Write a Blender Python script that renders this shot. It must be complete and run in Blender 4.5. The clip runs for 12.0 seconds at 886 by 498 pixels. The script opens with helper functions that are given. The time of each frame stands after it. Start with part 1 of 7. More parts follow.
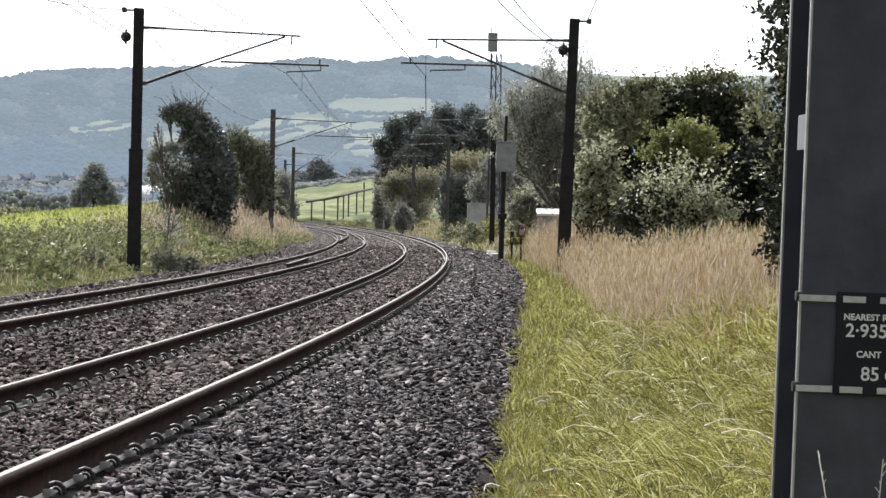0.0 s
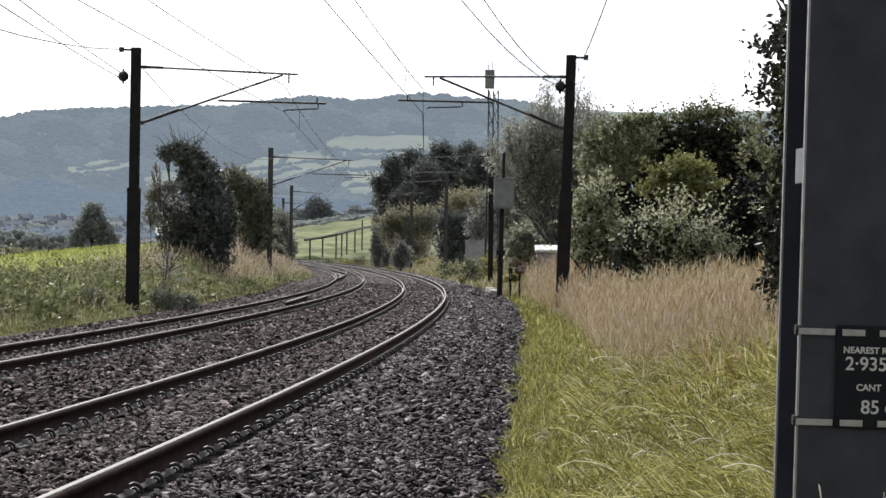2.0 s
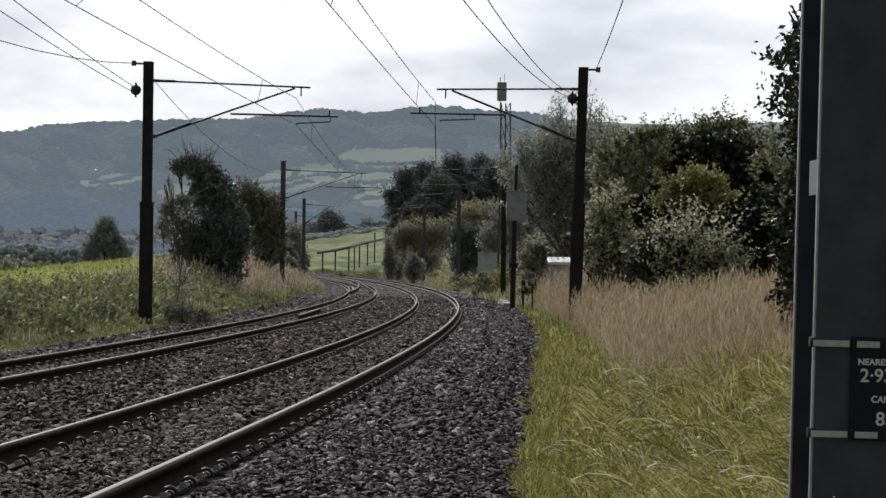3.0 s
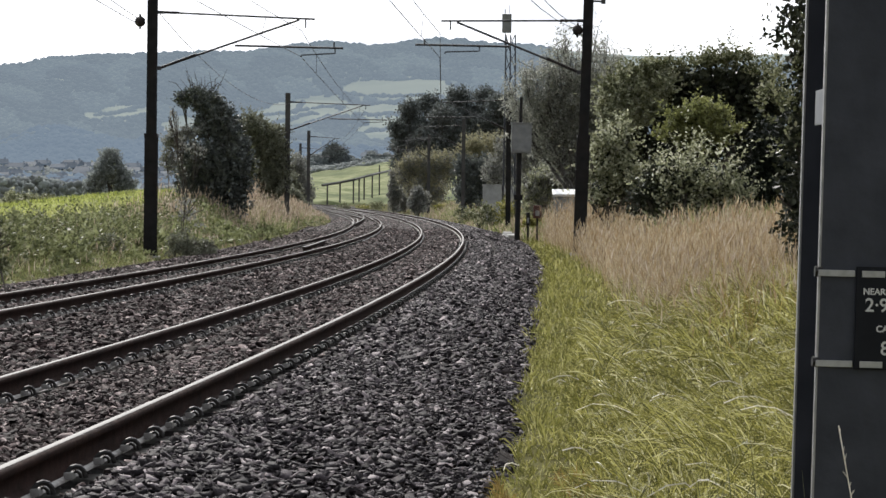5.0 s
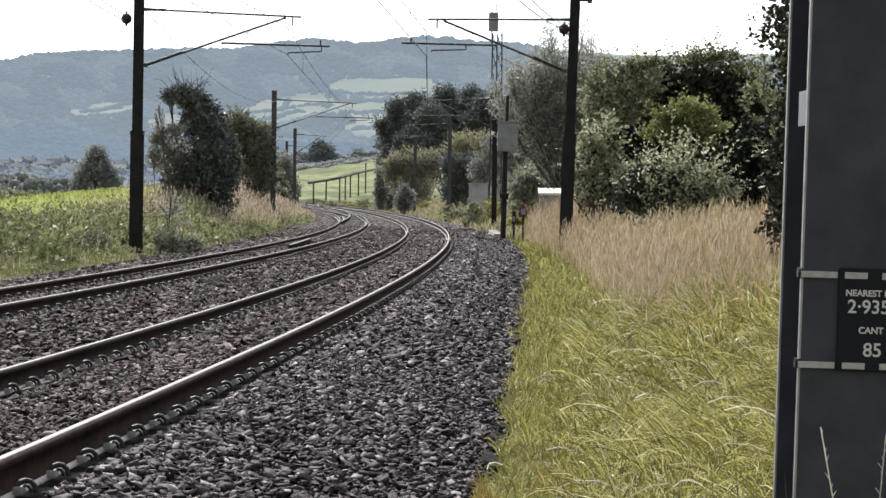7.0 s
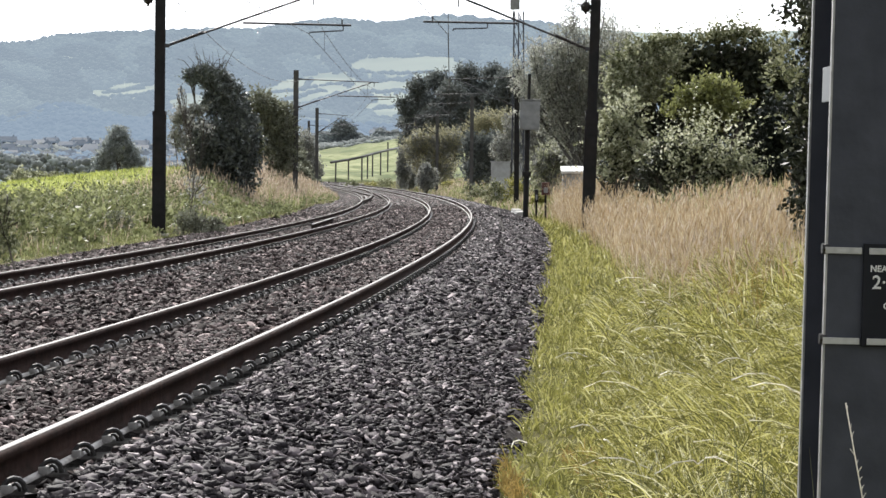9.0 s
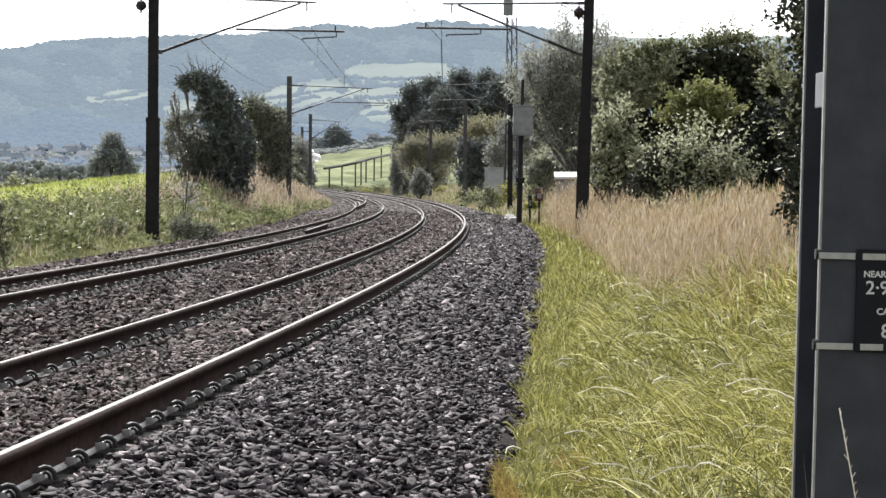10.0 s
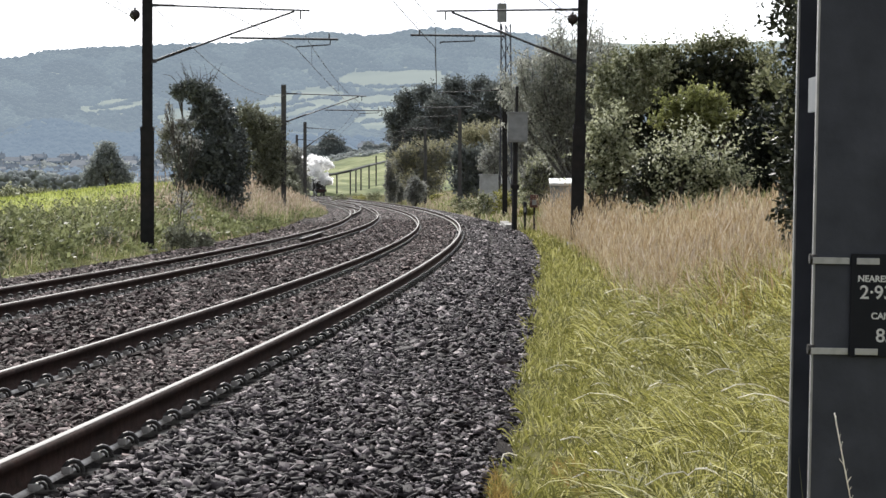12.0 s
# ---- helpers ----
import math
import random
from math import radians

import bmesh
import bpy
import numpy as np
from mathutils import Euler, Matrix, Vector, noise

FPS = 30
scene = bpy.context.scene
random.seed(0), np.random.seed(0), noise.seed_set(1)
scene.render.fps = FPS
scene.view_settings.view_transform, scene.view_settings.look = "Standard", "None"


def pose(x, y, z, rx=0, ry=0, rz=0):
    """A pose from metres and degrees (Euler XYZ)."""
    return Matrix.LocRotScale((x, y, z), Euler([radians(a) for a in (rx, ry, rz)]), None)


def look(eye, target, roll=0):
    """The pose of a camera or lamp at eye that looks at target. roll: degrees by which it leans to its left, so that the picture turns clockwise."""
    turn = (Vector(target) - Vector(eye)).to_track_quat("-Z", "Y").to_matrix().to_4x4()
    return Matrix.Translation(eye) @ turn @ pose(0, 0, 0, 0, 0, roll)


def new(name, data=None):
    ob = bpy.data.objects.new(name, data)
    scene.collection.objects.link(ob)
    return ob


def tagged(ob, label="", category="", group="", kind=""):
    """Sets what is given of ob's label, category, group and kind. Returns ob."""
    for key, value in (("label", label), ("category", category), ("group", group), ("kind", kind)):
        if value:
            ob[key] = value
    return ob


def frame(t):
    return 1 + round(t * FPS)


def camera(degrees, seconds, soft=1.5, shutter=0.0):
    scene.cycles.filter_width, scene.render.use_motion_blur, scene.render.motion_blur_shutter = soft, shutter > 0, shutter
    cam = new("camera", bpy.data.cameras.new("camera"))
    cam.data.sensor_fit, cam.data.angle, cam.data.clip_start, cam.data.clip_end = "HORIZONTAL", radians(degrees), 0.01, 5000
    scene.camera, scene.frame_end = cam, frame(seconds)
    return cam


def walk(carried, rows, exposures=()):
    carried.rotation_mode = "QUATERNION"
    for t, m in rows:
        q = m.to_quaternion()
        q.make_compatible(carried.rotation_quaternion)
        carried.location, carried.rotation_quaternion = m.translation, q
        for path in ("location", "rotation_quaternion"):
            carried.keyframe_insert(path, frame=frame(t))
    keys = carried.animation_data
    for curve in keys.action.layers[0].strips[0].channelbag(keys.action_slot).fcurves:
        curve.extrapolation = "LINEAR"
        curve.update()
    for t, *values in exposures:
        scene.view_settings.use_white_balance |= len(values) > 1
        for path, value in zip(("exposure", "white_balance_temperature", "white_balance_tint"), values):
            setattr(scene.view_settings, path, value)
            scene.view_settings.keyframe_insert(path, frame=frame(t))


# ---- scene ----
# ---------- camera: held by hand, standing on the verge beside a mast ----------
cam = camera(19.56, 12.0, soft=1.5)
ROWS = [
    (0.0, look((0.0000, 0.0, 1.0500), (0.000, 59.998, 0.529), 1.200)),
    (0.2, look((0.0000, 0.0, 1.0480), (0.180, 59.999, 0.787), 0.875)),
    (0.5, look((0.0025, 0.0, 1.0470), (0.311, 59.999, 0.972), 1.150)),
    (0.7, look((0.0000, 0.0, 1.0480), (0.273, 59.999, 1.125), 1.379)),
    (0.8, look((0.0000, 0.0, 1.0480), (0.392, 59.995, 1.703), 1.367)),
    (0.9, look((0.0000, 0.0, 1.0480), (0.831, 59.986, 2.049), 1.459)),
    (1.0, look((0.0047, 0.0, 1.0452), (2.292, 59.954, 1.538), 2.707)),
    (1.1, look((0.0000, 0.0, 1.0480), (2.510, 59.942, 1.890), 2.916)),
    (1.2, look((0.0000, 0.0, 1.0480), (1.487, 59.967, 2.391), 2.514)),
    (1.3, look((0.0000, 0.0, 1.0480), (0.758, 59.986, 2.123), 1.884)),
    (1.4, look((0.0000, 0.0, 1.0480), (0.370, 59.998, 1.374), 1.654)),
    (1.5, look((-0.0020, 0.0, 1.0411), (-0.142, 59.998, 0.585), 1.525)),
    (1.7, look((0.0000, 0.0, 1.0480), (0.439, 59.994, 0.319), 0.506)),
    (1.8, look((0.0000, 0.0, 1.0480), (0.204, 59.995, 0.332), 0.238)),
    (1.9, look((0.0000, 0.0, 1.0480), (0.113, 59.999, 0.650), 0.680)),
    (2.0, look((-0.0009, 0.0, 1.0470), (0.020, 59.999, 1.394), 0.774)),
    (2.2, look((0.0000, 0.0, 1.0480), (-0.329, 59.996, 1.636), 0.573)),
    (2.5, look((-0.0057, 0.0, 1.0471), (-0.714, 59.995, 1.392), 0.685)),
    (2.8, look((0.0000, 0.0, 1.0480), (-0.428, 59.995, 1.704), 0.287)),
    (3.0, look((-0.0048, 0.0, 1.0488), (-0.281, 59.996, 1.684), 0.589)),
    (3.3, look((0.0000, 0.0, 1.0480), (-0.353, 59.997, 1.477), 0.567)),
    (3.5, look((-0.0061, 0.0, 1.0443), (-0.600, 59.997, 1.174), 0.663)),
    (3.7, look((-0.0112, 0.0, 1.0365), (-0.433, 59.998, 0.842), 0.627)),
    (5.3, look((-0.0027, 0.0, 1.0430), (-0.343, 59.991, 0.092), 0.597)),
    (5.5, look((0.0033, 0.0, 1.0442), (-0.277, 59.994, 0.217), 0.593)),
    (6.0, look((-0.0004, 0.0, 1.0431), (-0.197, 59.991, -0.005), 0.692)),
    (6.5, look((0.0001, 0.0, 1.0445), (-0.203, 59.992, 0.104), 0.801)),
    (7.0, look((0.0018, 0.0, 1.0453), (-0.041, 59.992, 0.063), 0.837)),
    (9.0, look((-0.0018, 0.0, 1.0431), (-0.566, 59.979, -0.441), 0.521)),
    (9.5, look((-0.0014, 0.0, 1.0421), (-0.483, 59.981, -0.407), 0.574)),
    (10.0, look((-0.0014, 0.0, 1.0441), (-0.419, 59.983, -0.301), 0.412)),
    (10.5, look((-0.0006, 0.0, 1.0433), (-0.417, 59.980, -0.461), 0.389)),
    (11.0, look((0.0004, 0.0, 1.0452), (-0.394, 59.990, 0.020), 0.014)),
    (11.5, look((0.0007, 0.0, 1.0454), (-0.336, 59.990, 0.028), 0.092)),
    (12.0, look((0.0024, 0.0, 1.0445), (-0.308, 59.988, -0.133), 0.038)),
]
walk(cam, ROWS, exposures=[(0.0, 0.0, 6150, 11.5), (0.5, -0.33, 6150, 11.5), (0.8, -0.6, 6150, 11.5), (1.0, -0.85, 6150, 11.5), (1.5, -1.1, 6150, 11.5), (2.0, -0.45, 6150, 11.5), (2.5, -0.97, 6150, 11.5), (3.0, -1.1, 6150, 11.5), (3.5, -1.1, 6150, 11.5), (5.3, -0.32, 6150, 11.5), (5.5, -0.26, 6150, 11.5), (6.0, -0.2, 6150, 11.5), (6.5, -0.17, 6150, 11.5), (8.8, 0.15, 6150, 11.5), (10.5, 0.13, 6150, 11.5), (12.0, -0.1, 6150, 11.5)])
# ---------- sky, sun ----------
SUN_AZ, SUN_EL = radians(-14), radians(33)   # azimuth from +Y towards +X
world = bpy.data.worlds.new("World")
scene.world = world
world.use_nodes = True
wn, wl = world.node_tree.nodes, world.node_tree.links
wn.clear()
w_out = wn.new("ShaderNodeOutputWorld")
w_bg = wn.new("ShaderNodeBackground")
w_bg.inputs["Strength"].default_value = 0.1
w_sky = wn.new("ShaderNodeTexSky")
w_sky.sky_type, w_sky.sun_disc = "NISHITA", False
w_sky.sun_elevation, w_sky.sun_rotation = SUN_EL, SUN_AZ
w_sky.dust_density = 3.0
w_co = wn.new("ShaderNodeTexCoord")
w_map = wn.new("ShaderNodeMapping")
w_map.inputs["Scale"].default_value = (5.0, 5.0, 15.0)
w_map.inputs["Location"].default_value = (0.3, 0.1, 0.55)
w_noise = wn.new("ShaderNodeTexNoise")
w_noise.inputs["Scale"].default_value = 1.35
w_noise.inputs["Detail"].default_value = 7.0
w_noise.inputs["Roughness"].default_value = 0.55
w_ramp = wn.new("ShaderNodeValToRGB")
w_ramp.color_ramp.elements[0].position, w_ramp.color_ramp.elements[0].color = 0.36, (13.5, 14.0, 14.8, 1)
w_ramp.color_ramp.elements[1].position, w_ramp.color_ramp.elements[1].color = 0.58, (23.0, 23.0, 22.8, 1)
w_mix = wn.new("ShaderNodeMixRGB")
w_mix.inputs["Fac"].default_value = 0.9
wl.new(w_co.outputs["Generated"], w_map.inputs["Vector"])
wl.new(w_map.outputs["Vector"], w_noise.inputs["Vector"])
wl.new(w_noise.outputs["Fac"], w_ramp.inputs["Fac"])
wl.new(w_sky.outputs["Color"], w_mix.inputs["Color1"])
wl.new(w_ramp.outputs["Color"], w_mix.inputs["Color2"])
# the clouds are brighter round the hidden sun and duller away from it
sun_dir = Vector((math.sin(SUN_AZ) * math.cos(SUN_EL), math.cos(SUN_AZ) * math.cos(SUN_EL), math.sin(SUN_EL)))
w_dot = wn.new("ShaderNodeVectorMath")
w_dot.operation = "DOT_PRODUCT"
w_dot.inputs[1].default_value = sun_dir
wl.new(w_co.outputs["Generated"], w_dot.inputs[0])
w_near = wn.new("ShaderNodeMapRange")
for _name, _value in (("From Min", 0.1), ("From Max", 0.9), ("To Min", 0.34), ("To Max", 1.15)):
    w_near.inputs[_name].default_value = _value
wl.new(w_dot.outputs["Value"], w_near.inputs["Value"])
w_mul = wn.new("ShaderNodeVectorMath")
w_mul.operation = "SCALE"
wl.new(w_mix.outputs["Color"], w_mul.inputs[0])
wl.new(w_near.outputs["Result"], w_mul.inputs["Scale"])
wl.new(w_mul.outputs["Vector"], w_bg.inputs["Color"])
wl.new(w_bg.outputs["Background"], w_out.inputs["Surface"])

sun_data = bpy.data.lights.new("sun", "SUN")
sun_data.energy, sun_data.angle, sun_data.color = 4.8, radians(1.5), (1.0, 0.93, 0.82)
sun = new("sun", sun_data)
sun.matrix_world = look(sun_dir * 100, (0, 0, 0))


# ---------- materials ----------
def surface(name, low, high, rough=0.7, scale=6.0, detail=5.0, metal=0.0, bump=0.0, bump_scale=40.0,
            stain=None, stain_scale=1.2, stain_amount=0.5, translucent=0.0, island=0.0, random_ob=0.0, spec=0.5, tones=None):
    """A procedural surface: two tones of grain, stains at a larger scale, fine relief, and variation from piece to piece."""
    m = bpy.data.materials.new(name)
    m.use_nodes = True
    n, l = m.node_tree.nodes, m.node_tree.links
    b = n["Principled BSDF"]
    b.inputs["Roughness"].default_value, b.inputs["Metallic"].default_value = rough, metal
    b.inputs["Specular IOR Level"].default_value = spec
    co = n.new("ShaderNodeTexCoord")
    tex = n.new("ShaderNodeTexNoise")
    tex.inputs["Scale"].default_value, tex.inputs["Detail"].default_value = scale, detail
    l.new(co.outputs["Object"], tex.inputs["Vector"])
    ramp = n.new("ShaderNodeValToRGB")
    ramp.color_ramp.elements[0].position, ramp.color_ramp.elements[0].color = 0.32, (*low, 1)
    ramp.color_ramp.elements[1].position, ramp.color_ramp.elements[1].color = 0.68, (*high, 1)
    l.new(tex.outputs["Fac"], ramp.inputs["Fac"])
    colour = ramp.outputs["Color"]
    if stain:
        big = n.new("ShaderNodeTexNoise")
        big.inputs["Scale"].default_value, big.inputs["Detail"].default_value = stain_scale, 4.0
        l.new(co.outputs["Object"], big.inputs["Vector"])
        step = n.new("ShaderNodeMapRange")
        step.inputs["From Min"].default_value, step.inputs["From Max"].default_value = 0.45, 0.65
        step.inputs["To Max"].default_value = stain_amount
        l.new(big.outputs["Fac"], step.inputs["Value"])
        mix = n.new("ShaderNodeMixRGB")
        mix.inputs["Color2"].default_value = (*stain, 1)
        l.new(step.outputs["Result"], mix.inputs["Fac"])
        l.new(colour, mix.inputs["Color1"])
        colour = mix.outputs["Color"]
    if island or random_ob:
        if island:
            src = n.new("ShaderNodeNewGeometry").outputs["Random Per Island"]
        else:
            src = n.new("ShaderNodeObjectInfo").outputs["Random"]
        rng = n.new("ShaderNodeMapRange")
        amount = island or random_ob
        rng.inputs["To Min"].default_value, rng.inputs["To Max"].default_value = 1 - amount, 1 + amount
        l.new(src, rng.inputs["Value"])
        hsv = n.new("ShaderNodeHueSaturation")
        l.new(rng.outputs["Result"], hsv.inputs["Value"])
        l.new(colour, hsv.inputs["Color"])
        colour = hsv.outputs["Color"]
    if tones:
        pick = n.new("ShaderNodeValToRGB")
        el = pick.color_ramp.elements
        while len(el) < len(tones):
            el.new(0.5)
        for e, (at, c) in zip(el, tones):
            e.position, e.color = at, (*c, 1)
        l.new(n.new("ShaderNodeNewGeometry").outputs["Random Per Island"], pick.inputs["Fac"])
        tone = n.new("ShaderNodeMixRGB")
        tone.inputs["Fac"].default_value = 0.75
        l.new(colour, tone.inputs["Color1"])
        l.new(pick.outputs["Color"], tone.inputs["Color2"])
        colour = tone.outputs["Color"]
    l.new(colour, b.inputs["Base Color"])
    if bump:
        fine = n.new("ShaderNodeTexNoise")
        fine.inputs["Scale"].default_value, fine.inputs["Detail"].default_value = bump_scale, 6.0
        l.new(co.outputs["Object"], fine.inputs["Vector"])
        bm_ = n.new("ShaderNodeBump")
        bm_.inputs["Strength"].default_value, bm_.inputs["Distance"].default_value = bump, 0.03
        l.new(fine.outputs["Fac"], bm_.inputs["Height"])
        l.new(bm_.outputs["Normal"], b.inputs["Normal"])
    if translucent:
        tr = n.new("ShaderNodeBsdfTranslucent")
        l.new(colour, tr.inputs["Color"])
        mx = n.new("ShaderNodeMixShader")
        mx.inputs["Fac"].default_value = translucent
        l.new(b.outputs["BSDF"], mx.inputs[1])
        l.new(tr.outputs["BSDF"], mx.inputs[2])
        l.new(mx.outputs["Shader"], n["Material Output"].inputs["Surface"])
    return m


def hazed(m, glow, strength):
    """A far backdrop surface: emission is added to it in place of the lit air before it."""
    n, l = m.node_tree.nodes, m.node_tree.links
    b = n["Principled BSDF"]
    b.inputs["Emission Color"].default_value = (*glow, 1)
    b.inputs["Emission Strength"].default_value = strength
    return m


M_BALLAST = surface("ballast_bed", (0.0105, 0.0093, 0.0089), (0.0351, 0.0308, 0.0294), rough=0.95, scale=22, bump=0.9, bump_scale=28, stain=(0.0386, 0.0255, 0.0224), stain_scale=0.5, spec=0.1)
M_STONE = surface("ballast_stone", (0.0112, 0.0091, 0.0103), (0.0412, 0.0352, 0.0384), rough=0.75, scale=14, bump=0.3, bump_scale=60, stain=(0.0422, 0.0260, 0.0255), stain_scale=0.45, stain_amount=0.5, spec=0.16,
                  tones=((0.0, (0.0067, 0.0057, 0.0063)), (0.38, (0.0161, 0.0136, 0.0154)), (0.62, (0.0416, 0.0355, 0.0384)), (0.82, (0.1525, 0.1304, 0.1374)), (1.0, (0.4344, 0.3784, 0.3814))))
M_RUSTSTONE = surface("rust_stained_ballast_stone", (0.0132, 0.0096, 0.0088), (0.0484, 0.0358, 0.0341), rough=0.8, scale=14, bump=0.3, bump_scale=60, stain=(0.0590, 0.0311, 0.0274), stain_scale=0.45, stain_amount=0.65, spec=0.14,
                      tones=((0.0, (0.0078, 0.0061, 0.0059)), (0.38, (0.0192, 0.0145, 0.0139)), (0.64, (0.0484, 0.0368, 0.0353)), (0.84, (0.1598, 0.1238, 0.1193)), (1.0, (0.4229, 0.3428, 0.3298))))
M_RAIL = surface("rail_side", (0.018, 0.010, 0.008), (0.042, 0.023, 0.018), rough=0.85, scale=14, bump=0.2, bump_scale=90, stain=(0.01, 0.007, 0.006), stain_scale=3, spec=0.05)
M_HEAD = surface("rail_head", (0.0291, 0.0252, 0.0224), (0.0560, 0.0504, 0.0459), rough=0.64, scale=20, metal=0.1, stain=(0.0336, 0.0246, 0.0202), stain_scale=2, stain_amount=0.5)
M_SLEEPER = surface("concrete_sleeper", (0.1, 0.093, 0.085), (0.2, 0.187, 0.17), rough=0.85, scale=18, bump=0.3, stain=(0.05, 0.036, 0.028), stain_scale=4, random_ob=0.15)
M_CLIP = surface("clip_steel", (0.012, 0.011, 0.0105), (0.035, 0.032, 0.03), rough=0.45, scale=30, metal=0.2)
# pale tone puts the sky's sheen on the rail foot into colour
M_FOOT = surface("sky_sheen_rail_foot", (0.2320, 0.2175, 0.2030), (0.4350, 0.4132, 0.3842), rough=0.6, scale=16, stain=(0.0290, 0.0217, 0.0188), stain_scale=3, stain_amount=0.55)
M_PAD = surface("insulator_pad", (0.22, 0.21, 0.2), (0.34, 0.33, 0.31), rough=0.6, scale=30)
M_MAST = surface("painted_mast_steel", (0.0081, 0.0081, 0.0088), (0.0203, 0.0200, 0.0209), rough=0.65, scale=5, bump=0.15, stain=(0.0270, 0.0203, 0.0175), stain_scale=1.6, spec=0.22)
M_GALV = surface("galvanised_steel", (0.0346, 0.0386, 0.0507), (0.0636, 0.0685, 0.0863), rough=0.6, scale=7, metal=0.2, bump=0.08, bump_scale=30, stain=(0.0261, 0.0292, 0.0391), stain_scale=2.2)
# much paler copy of the galvanised steel, with edge light in its colour
M_GALV_EDGE = surface("lit_galvanised_edge", (0.3, 0.3, 0.29), (0.45, 0.44, 0.42), rough=0.5, scale=20, metal=0.4)
M_ARM = surface("cantilever_tube", (0.045, 0.045, 0.047), (0.09, 0.09, 0.093), rough=0.55, scale=12, metal=0.3)
M_INSUL = surface("insulator_glaze", (0.02, 0.015, 0.014), (0.045, 0.035, 0.032), rough=0.6, scale=12, spec=0.25)
M_WIRE = surface("overhead_wire", (0.035, 0.033, 0.032), (0.07, 0.066, 0.062), rough=0.5, scale=8, metal=0.5)
M_BLACK = surface("plate_black", (0.004, 0.005, 0.009), (0.008, 0.0095, 0.014), rough=0.6, scale=14, spec=0.3)
M_WHITE = surface("plate_white", (0.62, 0.62, 0.6), (0.75, 0.75, 0.73), rough=0.6, scale=30)
M_STRAP = surface("steel_strap", (0.4, 0.4, 0.39), (0.55, 0.55, 0.54), rough=0.4, scale=30, metal=0.5)
M_CASE = surface("cabinet_grey", (0.2, 0.21, 0.215), (0.27, 0.28, 0.285), rough=0.6, scale=5, bump=0.05, stain=(0.14, 0.14, 0.13), stain_scale=2)
M_CABINET = surface("pale_cabinet_paint", (0.36, 0.37, 0.37), (0.46, 0.47, 0.47), rough=0.6, scale=5, bump=0.05, stain=(0.26, 0.26, 0.24), stain_scale=2)
M_LID = surface("white_lid", (0.66, 0.66, 0.64), (0.82, 0.82, 0.8), rough=0.5, scale=8)
M_RED = surface("weathered_red", (0.0540, 0.0180, 0.0132), (0.0900, 0.0300, 0.0210), rough=0.6, scale=10)
M_CONC = surface("trough_concrete", (0.32, 0.31, 0.29), (0.5, 0.49, 0.46), rough=0.9, scale=12, bump=0.3)
M_GROUND = surface("verge_soil_and_turf", (0.05, 0.05, 0.018), (0.12, 0.115, 0.038), rough=1.0, spec=0.03, scale=1.6, detail=9, bump=0.6, bump_scale=9, stain=(0.13, 0.115, 0.045), stain_scale=0.12)
M_FIELD = surface("pasture", (0.2, 0.23, 0.06), (0.36, 0.38, 0.11), rough=1.0, spec=0.03, scale=0.9, detail=9, bump=0.8, bump_scale=5, stain=(0.26, 0.25, 0.09), stain_scale=0.1)
M_GRASS = surface("green_grass", (0.18, 0.178, 0.045), (0.36, 0.345, 0.1), rough=0.5, scale=0.9, translucent=0.4, spec=0.2,
                  tones=((0.0, (0.045, 0.05, 0.014)), (0.35, (0.17, 0.17, 0.044)), (0.72, (0.4, 0.385, 0.12)), (1.0, (0.68, 0.64, 0.32))))
M_LIME = surface("lush_grass", (0.17, 0.165, 0.04), (0.44, 0.41, 0.12), rough=0.4, scale=1.6, translucent=0.45, spec=0.25,
                 tones=((0.0, (0.025, 0.028, 0.008)), (0.33, (0.08, 0.083, 0.02)), (0.6, (0.33, 0.315, 0.078)), (0.85, (0.72, 0.68, 0.26)), (1.0, (0.92, 0.89, 0.66))))
M_PALESTRAW = surface("bleached_grass", (0.3770, 0.2979, 0.2165), (0.5740, 0.4782, 0.3749), rough=0.6, scale=0.7, translucent=0.35, spec=0.3,
                      tones=((0.0, (0.1970, 0.1490, 0.0942)), (0.3, (0.3770, 0.2979, 0.2094)), (0.65, (0.5250, 0.4234, 0.3177)), (1.0, (0.7380, 0.6507, 0.5342))))
M_STRAW = surface("dry_grass", (0.3282, 0.2471, 0.1361), (0.5477, 0.4479, 0.2862), rough=0.6, scale=0.7, translucent=0.35, spec=0.3,
                  tones=((0.0, (0.1564, 0.1004, 0.0428)), (0.3, (0.3444, 0.2394, 0.1292)), (0.65, (0.5162, 0.3938, 0.2435)), (1.0, (0.7194, 0.6409, 0.4721))))
M_RUSSET = surface("browned_grass", (0.2, 0.14, 0.04), (0.38, 0.27, 0.09), rough=0.6, scale=1.2, translucent=0.35, spec=0.2, island=0.4)
M_DEAD = surface("bleached_stalk", (0.8, 0.77, 0.68), (0.93, 0.9, 0.84), rough=0.5, scale=4, translucent=0.45, island=0.15)
M_WEED = surface("weeds", (0.07, 0.09, 0.03), (0.16, 0.18, 0.07), rough=0.5, scale=0.7, translucent=0.3,
                 tones=((0.0, (0.03, 0.034, 0.015)), (0.5, (0.12, 0.13, 0.05)), (0.85, (0.26, 0.26, 0.13)), (1.0, (0.5, 0.48, 0.34))))
M_RANK = surface("rank_grass", (0.14, 0.165, 0.055), (0.3, 0.32, 0.13), rough=0.5, scale=0.7, translucent=0.4,
                 tones=((0.0, (0.06, 0.075, 0.025)), (0.4, (0.2, 0.225, 0.075)), (0.75, (0.38, 0.4, 0.16)), (1.0, (0.64, 0.62, 0.42))))
